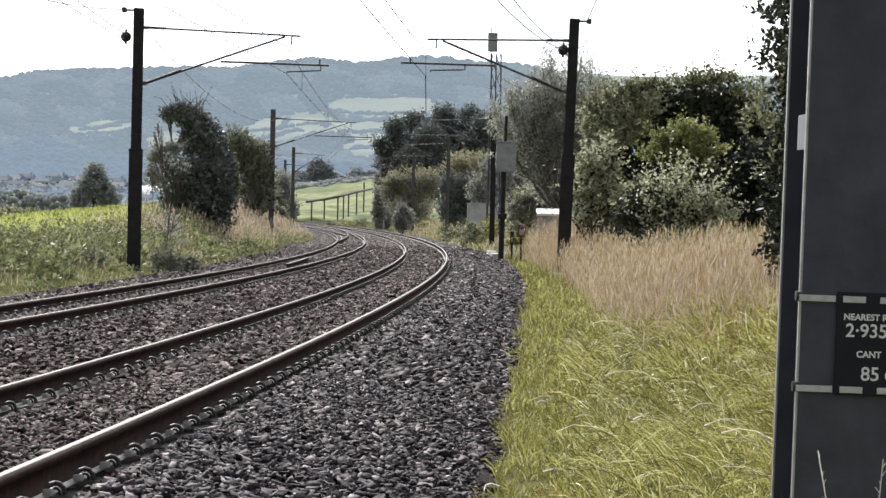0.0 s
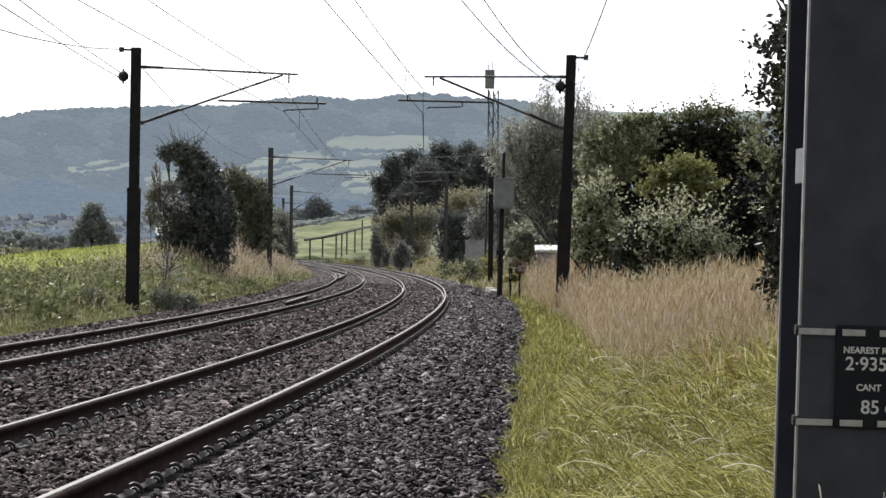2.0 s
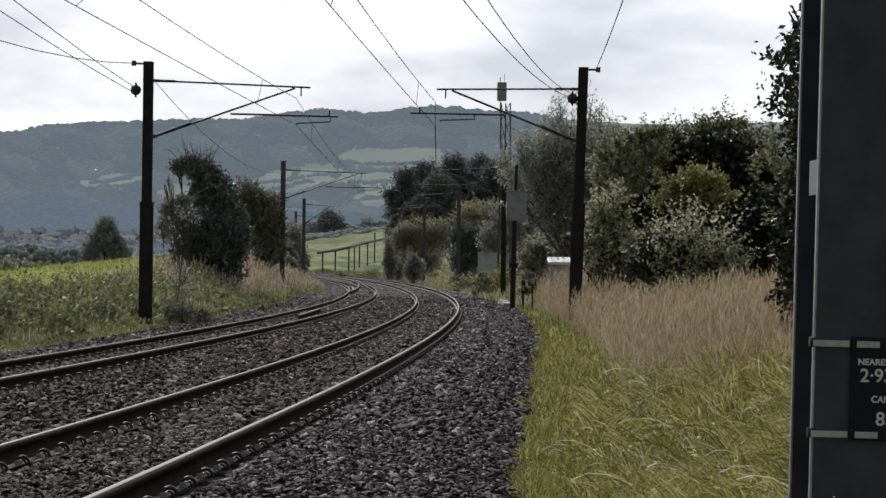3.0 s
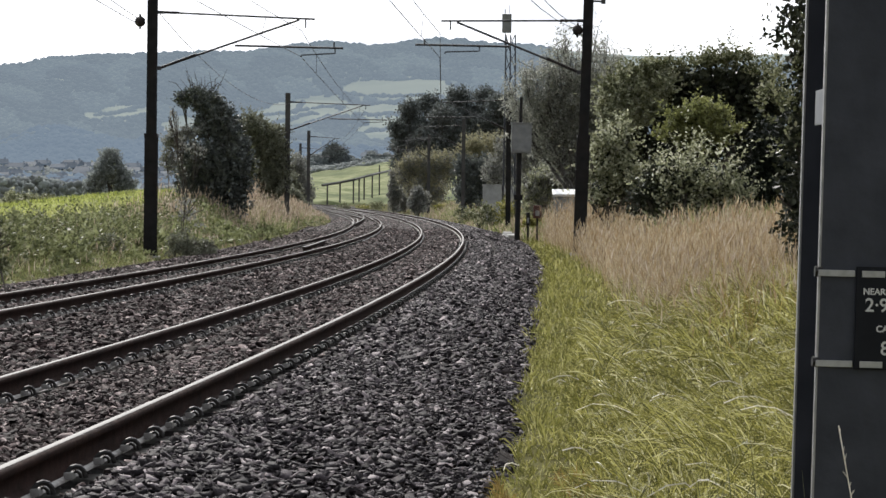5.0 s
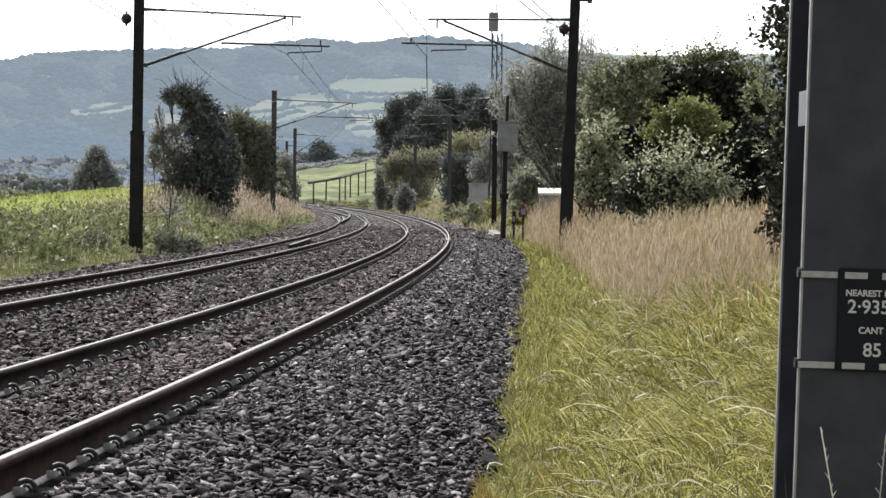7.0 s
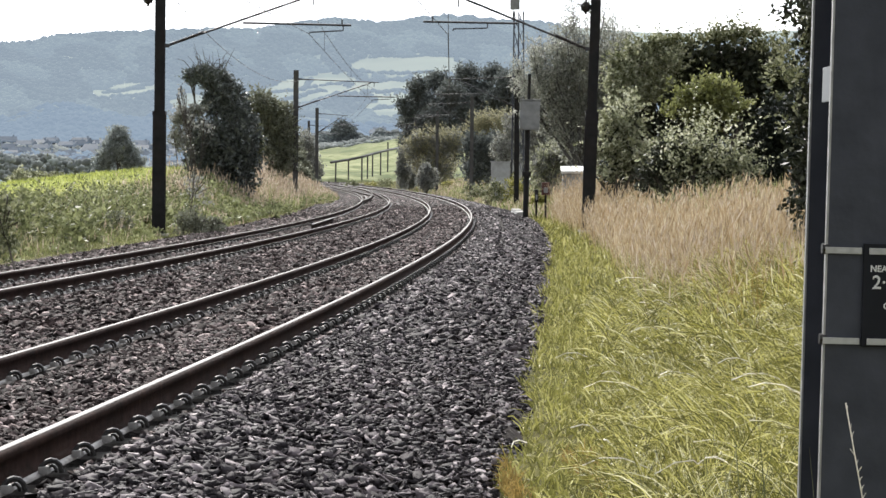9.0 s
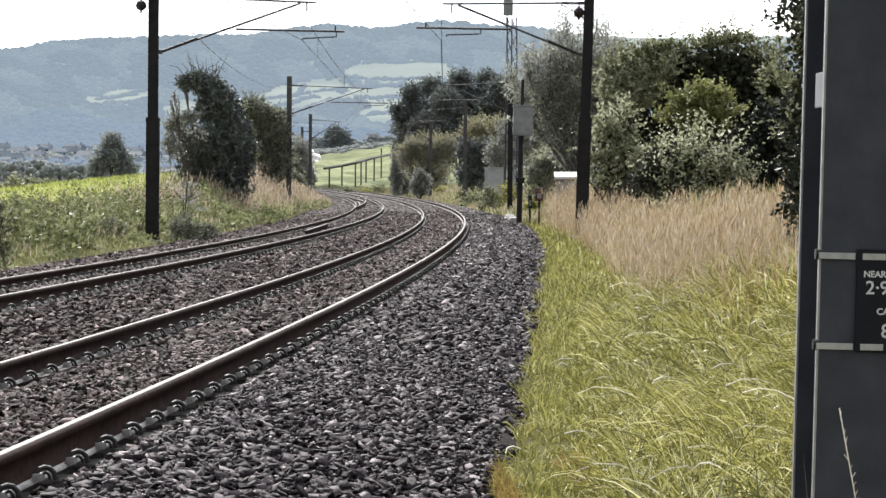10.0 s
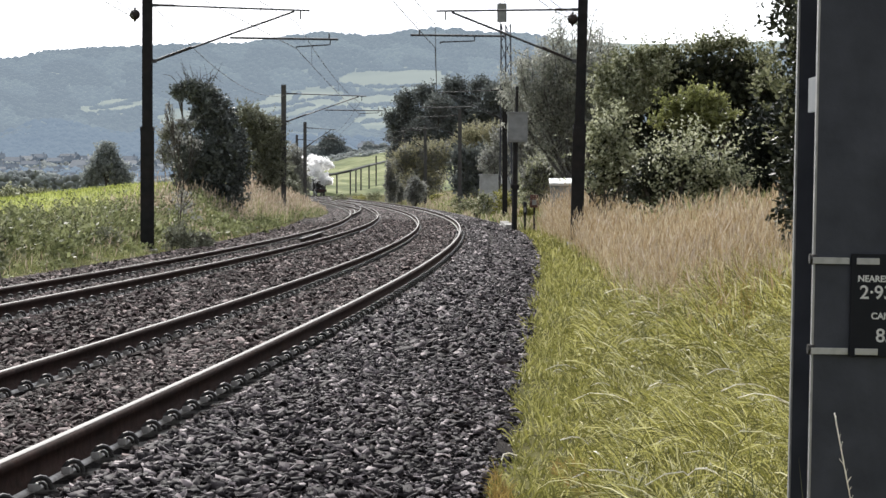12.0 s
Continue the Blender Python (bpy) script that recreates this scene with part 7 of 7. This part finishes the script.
def build_distance():
    rng = np.random.default_rng(77)
    az = np.concatenate([np.linspace(-60, -12, 20)[:-1], np.linspace(-12, 12, 420), np.linspace(12, 60, 20)[1:]])
    rr = np.concatenate([np.linspace(640, 800, 5)[:-1], np.linspace(800, 3100, 150), np.linspace(3150, 4300, 8)])
    r, a = np.meshgrid(rr, az, indexing="ij")
    z = hill_height(a, r) - 14 * smooth(800, 640, r)
    x, y = r * np.sin(np.radians(a)), r * np.cos(np.radians(a))
    idx = np.arange(r.size).reshape(r.shape)
    q = np.stack([idx[:-1, :-1], idx[:-1, 1:], idx[1:, 1:], idx[1:, :-1]], -1).reshape(-1, 4)
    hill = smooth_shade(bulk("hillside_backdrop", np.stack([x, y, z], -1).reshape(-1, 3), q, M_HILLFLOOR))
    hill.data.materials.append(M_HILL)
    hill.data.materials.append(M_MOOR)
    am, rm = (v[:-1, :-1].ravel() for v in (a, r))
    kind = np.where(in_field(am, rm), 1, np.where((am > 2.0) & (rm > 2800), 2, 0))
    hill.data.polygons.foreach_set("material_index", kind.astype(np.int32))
    tagged(hill, "hazy blue-green hillside of fields and woods", "hill", kind="structure")

    def wood(name, n, az0, az1, t0, t1, size, mat, label, keep=None, fine=1):
        A, T = rng.uniform(az0, az1, n), rng.uniform(t0, t1, n)
        if keep is not None:
            sel = keep(A, T)
            A, T = A[sel], T[sel]
        R = 800 + 2300 * T
        X, Y, Z = R * np.sin(np.radians(A)), R * np.cos(np.radians(A)), hill_height(A, R)
        s = size * np.exp(np.clip(rng.normal(0, 0.25, len(A)), -0.5, 0.45)) * (0.6 + 0.5 * T)
        v, f = crowns(rng, X, Y, Z + 0.3 * s, s, 0.8, fine)
        tagged(bulk(name, v, f, mat), label, "woodland", kind="stuff")

    def upper(A, T):
        return ~in_field(A, 800 + 2300 * T) & ~((A > 2.0) & (T > 0.88))

    # where the woodland takes the stronger haze glow
    def pale_patch(A, T):
        return np.sin(A * 2.1 + T * 9) * np.sin(A * 0.9 - T * 17 + 0.5) + 0.4 * np.sin(A * 5.3 + T * 31) > 0.2

    wood("ridge_woodland", 22000, -11.5, 7.5, 0.38, 1.0, 3.4, M_HILLWOOD, "hazy woodland over the upper hillside", lambda A, T: upper(A, T) & ~pale_patch(A, T))
    wood("ridge_larches", 22000, -11.5, 7.5, 0.38, 1.0, 3.4, M_HILLWOOD_PALE, "woodland patches with stronger haze glow over the upper hillside", lambda A, T: upper(A, T) & pale_patch(A, T))
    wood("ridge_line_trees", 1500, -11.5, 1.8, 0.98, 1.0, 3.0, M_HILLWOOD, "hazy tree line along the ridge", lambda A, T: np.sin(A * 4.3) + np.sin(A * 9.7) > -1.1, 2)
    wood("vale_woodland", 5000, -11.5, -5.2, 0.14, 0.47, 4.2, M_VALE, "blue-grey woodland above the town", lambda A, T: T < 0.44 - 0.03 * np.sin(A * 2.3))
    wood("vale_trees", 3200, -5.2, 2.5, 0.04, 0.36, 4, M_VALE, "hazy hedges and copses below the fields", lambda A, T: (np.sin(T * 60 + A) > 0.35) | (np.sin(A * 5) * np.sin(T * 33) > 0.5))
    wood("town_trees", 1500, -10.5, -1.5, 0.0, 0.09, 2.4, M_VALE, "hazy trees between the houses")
    n = 2600
    A, R = rng.uniform(-10.6, -5.6, n), rng.uniform(740, 980, n)
    Z = 1.05 + R * np.tan(np.radians(0.35 + (R - 760) / 220 * 0.55)) - 1.5
    v, f = crowns(rng, R * np.sin(np.radians(A)), R * np.cos(np.radians(A)), Z, rng.uniform(0.7, 2.0, n), 0.9, 1)
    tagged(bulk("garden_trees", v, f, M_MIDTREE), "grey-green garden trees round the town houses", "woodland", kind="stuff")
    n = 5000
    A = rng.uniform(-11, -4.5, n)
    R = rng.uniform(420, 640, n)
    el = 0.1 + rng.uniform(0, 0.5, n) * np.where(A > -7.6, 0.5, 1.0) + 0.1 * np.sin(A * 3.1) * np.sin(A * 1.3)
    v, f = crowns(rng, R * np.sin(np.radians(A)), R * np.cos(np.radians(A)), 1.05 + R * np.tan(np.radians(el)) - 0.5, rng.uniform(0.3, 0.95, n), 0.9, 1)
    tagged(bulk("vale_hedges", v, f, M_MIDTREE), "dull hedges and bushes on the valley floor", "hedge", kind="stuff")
    # hedgerows across the fields
    pieces = []
    for a0, e0, a1, e1 in ((-8.1, 1.98, -7.2, 2.12), (-7.6, 2.05, -7.0, 2.22), (-7.9, 1.9, -7.0, 1.97), (-4.6, 2.0, -2.8, 2.28), (-4.2, 1.85, -3.2, 2.12), (-3.7, 2.1, -3.5, 2.36), (-2.4, 2.5, -0.4, 2.52), 
                           (-2.5, 2.3, -1.3, 2.36), (-2.4, 2.08, -1.3, 2.1), (-2.1, 1.7, -1.2, 1.85), (-2.2, 2.86, -0.4, 2.9)):
        n = 90
        t = rng.uniform(0, 1, n)
        A = a0 + (a1 - a0) * t
        E = e0 + (e1 - e0) * t + 0.012 * np.sin(t * 11)
        grid = np.linspace(800, 3100, 300)
        R = np.array([grid[np.argmin(np.abs(np.degrees(np.arctan2(hill_height(av, grid), grid)) - ev))] for av, ev in zip(A, E)]) + rng.normal(0, 4, n)
        pieces.append(crowns(rng, R * np.sin(np.radians(A)), R * np.cos(np.radians(A)), hill_height(A, R), 2.6 * rng.uniform(0.5, 1.4, n), 0.8, 1))
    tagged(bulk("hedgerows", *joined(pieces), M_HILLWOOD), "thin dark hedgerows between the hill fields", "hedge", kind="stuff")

    # pale field beyond the curve, with its hedge
    gx, gy = np.meshgrid(np.linspace(-45, 25, 50), np.linspace(600, 840, 40), indexing="ij")
    gz = 1.4 + (gy - 600) * 0.07 + 0.5 * np.sin(gx * 0.13 + gy * 0.02)
    gz = np.where(gy < 603, -6, gz - 8 * smooth(-38, -45, gx) - (gy - 600) / 240 * 5 * smooth(0, -42, gx) + 0.35 * np.sin(gx * 0.9 + gy * 0.11) * np.sin(gy * 0.23))
    gx = gx * gy / 600
    idx = np.arange(gx.size).reshape(gx.shape)
    q = np.stack([idx[:-1, :-1], idx[1:, :-1], idx[1:, 1:], idx[:-1, 1:]], -1).reshape(-1, 4)
    fld = smooth_shade(bulk("sloping_field", np.stack([gx, gy, gz], -1).reshape(-1, 3), q, M_FAR_FIELD))
    tagged(fld, "sunlit green field sloping up beyond the curve", "field", kind="structure")
    n = 900
    hx = rng.uniform(-48, 0, n)
    hy = rng.uniform(815, 842, n)
    v, f = crowns(rng, hx, hy, 1.4 + (hy - 600) * 0.07 - (hy - 600) / 240 * 5 * smooth(0, -42, hx * 600 / hy) + 0.3 * rng.normal(0, 1, n), 0.8 * rng.uniform(0.6, 1.5, n))
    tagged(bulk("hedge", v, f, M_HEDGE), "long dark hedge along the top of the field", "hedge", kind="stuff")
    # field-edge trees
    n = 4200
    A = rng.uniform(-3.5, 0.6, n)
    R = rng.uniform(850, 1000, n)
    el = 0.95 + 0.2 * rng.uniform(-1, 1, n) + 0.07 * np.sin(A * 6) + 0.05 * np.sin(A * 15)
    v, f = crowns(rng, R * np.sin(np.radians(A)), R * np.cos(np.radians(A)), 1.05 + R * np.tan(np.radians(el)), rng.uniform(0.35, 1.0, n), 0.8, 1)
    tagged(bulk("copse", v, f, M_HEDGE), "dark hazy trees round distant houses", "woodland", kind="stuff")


def house(x, y, z, w, d, h, rot, sub=0):
    m = empty("house", pose(x, y, z, 0, 0, rot))
    bm = bmesh.new()
    add_box(bm, -w / 2, w / 2, -d / 2, d / 2, -3, h)
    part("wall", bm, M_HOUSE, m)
    ro = bmesh.new()
    e = 0.4
    vs = [ro.verts.new(c) for c in ((-w / 2 - e, -d / 2 - e, h - 0.1), (w / 2 + e, -d / 2 - e, h - 0.1), (w / 2 + e, d / 2 + e, h - 0.1), (-w / 2 - e, d / 2 + e, h - 0.1), (-w / 2 - e, 0, h + d * 0.36), (w / 2 + e, 0, h + d * 0.36))]
    for f in ((0, 1, 5, 4), (2, 3, 4, 5), (0, 4, 3), (1, 2, 5), (3, 2, 1, 0)):
        ro.faces.new([vs[i] for i in f])
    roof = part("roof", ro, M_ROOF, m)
    bm = bmesh.new()
    add_box(bm, w / 2 - 1.0, w / 2 - 0.5, -0.28, 0.28, h, h + d * 0.36 + 0.6)
    part("chimney", bm, M_HOUSE, roof)
    for i in range(3):
        for zz in (1.0, h - 2.0):
            bm = bmesh.new()
            wx = -w / 2 + w * (i + 0.5) / 3
            add_box(bm, wx - 0.55, wx + 0.55, -d / 2 - 0.06, -d / 2 + 0.02, zz, zz + 1.3)
            part("window", bm, M_GLASS, m)
    return tagged(m, "small grey stone house with slate roof in the valley town", "house", "houses of the town")


def build_town():
    rng = random.Random(9)
    for i in range(84):
        a = rng.uniform(-10.2, -6.0)
        r = rng.uniform(760, 980)
        z = 1.05 + r * math.tan(radians(0.35 + (r - 760) / 220 * 0.55)) - 3
        house(r * math.sin(radians(a)), r * math.cos(radians(a)), z, rng.uniform(4, 7), rng.uniform(3.4, 4.4), rng.uniform(2.6, 3.4), rng.uniform(-35, 35))
    for i in range(4):
        a = rng.uniform(-2.2, -1.0)
        r = rng.uniform(900, 1010)
        z = 1.05 + r * math.tan(radians(1.3 + (r - 900) / 110 * 0.3)) - 2
        house(r * math.sin(radians(a)), r * math.cos(radians(a)), z - 7.2, rng.uniform(3.5, 5), 4.0, 2.8, rng.uniform(-30, 30))


# ---------- the steam train ----------
def build_train():
    """A steam locomotive with its tender; its front points to -y in its own space."""
    loco = empty("steam_locomotive")
    bm = bmesh.new()
    add_rod(bm, (0, 0.3, 2.75), (0, 2.2, 2.75), 0.93, None, 28)
    smooth_shade(part("smokebox", bm, M_LOCO, loco))
    bm = bmesh.new()
    add_rod(bm, (0, 2.2, 2.75), (0, 8.2, 2.85), 0.9, 1.02, 28)
    smooth_shade(part("boiler", bm, M_LOCO, loco))
    bm = bmesh.new()
    add_rod(bm, (0, 0.2, 2.75), (0, 0.32, 2.75), 0.72, 0.86, 24)
    door = part("smokebox_door", bm, M_LOCO, loco)
    bm = bmesh.new()
    add_rod(bm, (0, 0.1, 2.75), (0, 0.22, 2.75), 0.08, None, 10)
    add_rod(bm, (-0.6, 0.17, 2.75), (0.6, 0.17, 2.75), 0.03, None, 6)
    part("door_dart", bm, M_STRAP, door)
    bm = bmesh.new()
    add_rod(bm, (0, 1.2, 3.6), (0, 1.2, 4.0), 0.26, 0.33, 18)
    part("chimney", bm, M_LOCO, loco)
    bm = bmesh.new()
    bmesh.ops.create_uvsphere(bm, u_segments=14, v_segments=8, radius=0.38, matrix=pose(0, 5.0, 3.75))
    part("dome", bm, M_LOCO, loco)
    bm = bmesh.new()
    add_box(bm, -1.25, 1.25, -0.05, 0.1, 0.95, 1.4, 0.02)
    part("buffer_beam", bm, M_BEAM, loco, "red buffer beam")
    for sx in (-0.87, 0.87):
        bm = bmesh.new()
        add_rod(bm, (sx, -0.05, 1.1), (sx, -0.5, 1.1), 0.09, None, 10)
        add_rod(bm, (sx, -0.5, 1.1), (sx, -0.56, 1.1), 0.24, None, 16)
        part("buffer", bm, M_LOCO, loco)
        bm = bmesh.new()
        add_box(bm, sx * 1.3 - 0.3 * (sx > 0) - 0.0, sx * 1.3 + 0.3 * (sx < 0), 0.2, 8.5, 1.45, 1.52)
        part("running_board", bm, M_LOCO, loco)
        bm = bmesh.new()
        add_box(bm, sx * 1.22 - 0.03, sx * 1.22 + 0.03, 0.3, 2.4, 1.52, 3.4, 0.02)
        part("smoke_deflector", bm, M_LOCO, loco)
        for k, (wy, wr) in enumerate(((1.0, 0.46), (2.8, 0.92), (4.9, 0.92), (7.0, 0.92))):
            bm = bmesh.new()
            add_rod(bm, (sx * 0.84, wy, wr), (sx * 0.98, wy, wr), wr, None, 24)
            wheel = part("wheel", bm, M_LOCO, loco)
            bm = bmesh.new()
            add_rod(bm, (sx * 0.83, wy, wr), (sx * 1.06, wy, wr), wr * 0.25, None, 12)
            part("hub", bm, M_CLIP, wheel)
    bm = bmesh.new()
    add_box(bm, -1.3, 1.3, 8.2, 10.4, 1.5, 3.5, 0.03)
    add_box(bm, -1.35, 1.35, 8.0, 10.9, 3.5, 3.85, 0.12)
    cab = part("cab", bm, M_LOCO, loco)
    for sx in (-1, 1):
        bm = bmesh.new()
        add_box(bm, sx * 1.0 - 0.2, sx * 1.0 + 0.2, 8.16, 8.22, 2.7, 3.2)
        part("window", bm, M_GLASS, cab)
    bm = bmesh.new()
    add_box(bm, -0.95, 0.95, 0.2, 10.4, 0.7, 1.5, 0.02)
    part("frame", bm, M_LOCO, loco)
    bm = bmesh.new()
    add_box(bm, -1.25, 1.25, 11.2, 17.6, 1.1, 3.0, 0.05)
    add_box(bm, -1.1, 1.1, 11.6, 17.2, 3.0, 3.3, 0.05)
    part("tender", bm, M_LOCO, loco)
    for wy in (12.3, 14.3, 16.3):
        for sx in (-1, 1):
            bm = bmesh.new()
            add_rod(bm, (sx * 0.7, wy, 0.6), (sx * 0.84, wy, 0.6), 0.6, None, 20)
            part("wheel", bm, M_LOCO, loco)
    bm = bmesh.new()
    add_rod(bm, (0, 0.0, 1.55), (0, 0.0, 1.9), 0.09, 0.07, 10)
    part("lamp", bm, M_LID, loco)
    tagged(loco, "black steam locomotive with tender under white steam", "locomotive")
    return loco


def puff(name, seed, size, label):
    """One billow of steam: droplets gathered into small white flakes, thick within and thinning at its uneven edge."""
    rng = np.random.default_rng(seed)
    lobes = [(*(rng.normal(0, 0.42, 3) * size), *(size * rng.uniform(0.4, 0.7) * np.ones(3))) for _ in range(9)]
    n = 300
    b = np.array(lobes)[rng.integers(0, len(lobes), n)]
    d = rng.normal(0, 1, (n, 3))
    d /= np.linalg.norm(d, axis=1)[:, None]
    c = b[:, :3] + b[:, 3:] * d * (rng.uniform(0, 1, n) ** 0.4)[:, None]
    face = np.array(sun_dir)[None] + rng.normal(0, 0.35, (n, 3))
    u, w = np.cross(face, rng.normal(0, 1, (n, 3))), face
    u /= np.linalg.norm(u, axis=1)[:, None]
    w = np.cross(u, w)
    w /= np.linalg.norm(w, axis=1)[:, None]
    s = 0.34 * rng.uniform(0.5, 1.5, n)[:, None]
    v = np.stack([c - u * s, c + w * s, c + u * s, c - w * s], 1)
    ob = bulk(name, v.reshape(-1, 3), np.arange(4)[None] + 4 * np.arange(n)[:, None], M_STEAM)
    return tagged(ob, label, "steam", "billows of steam")


TRAIN_O = -GAUGE / 2


def train_s(t):
    """Where the front of the train is along the line: it comes on at a steady pace."""
    return 558.0 + 22.0 * (12.0 - t)


def motions():
    loco = build_train()
    ts = [0.5 * i for i in range(25)]
    rows = []
    for t in ts:
        s = train_s(t)
        x, y, z = line(s, TRAIN_O)
        rows.append((t, pose(x, y, z, 0, 0, -math.degrees(heading(s)))))
    walk(loco, rows)
    # steam: billows that rise over the chimney, trail, and turn slowly
    for i, (back, side, up, size, label) in enumerate(((0.0, 1.8, 4.6, 1.5, "bright white steam rising beside the smokebox"), (1.0, 0.9, 6.6, 1.9, "bright white billow of steam over the chimney"),
                                                       (3.0, -0.6, 7.9, 1.9, "bright white billow of steam over the boiler"), (0.5, 2.6, 7.4, 1.5, "bright white billow of steam over the chimney"), (8.0, -1.6, 7.6, 1.6, "bright white billow of steam trailing the train"),
                                                       (13.0, -1.6, 7.0, 1.7, "bright white billow of steam trailing the train"), (18.0, -1.2, 6.6, 1.6, "thinning white steam trailing the train"), (0.5, 2.9, 3.0, 1.0, "white steam beside the cylinders"))):
        ob = puff("steam_billow", 5 + i, size, label)
        rows = []
        for t in ts:
            s = train_s(t) + back + 0.5 * math.sin(t * 1.3 + i)
            x, y, z = line(s, TRAIN_O + side - 1.6 + 0.25 * math.sin(t * 0.9 + 2 * i))
            rows.append((t, pose(x, y, z + up + 0.2 * math.sin(t * 1.1 + i), 0, 0, 10 * t + 40 * i)))
        walk(ob, rows)


# ---------- build ----------
build_ground()
bed, PROFILE = build_ballast()
build_near_mast()
build_masts()
build_wires()
build_turnout()
build_equipment()
build_plants()
build_distance()
build_town()
build_verge()
build_far_verge()
build_stones(PROFILE)
build_track("near_track", TRACK_NEAR, "nearer curving track of steel rails on concrete sleepers", 150)
build_track("far_track", TRACK_FAR, "farther curving track of steel rails on concrete sleepers", 150)
motions()
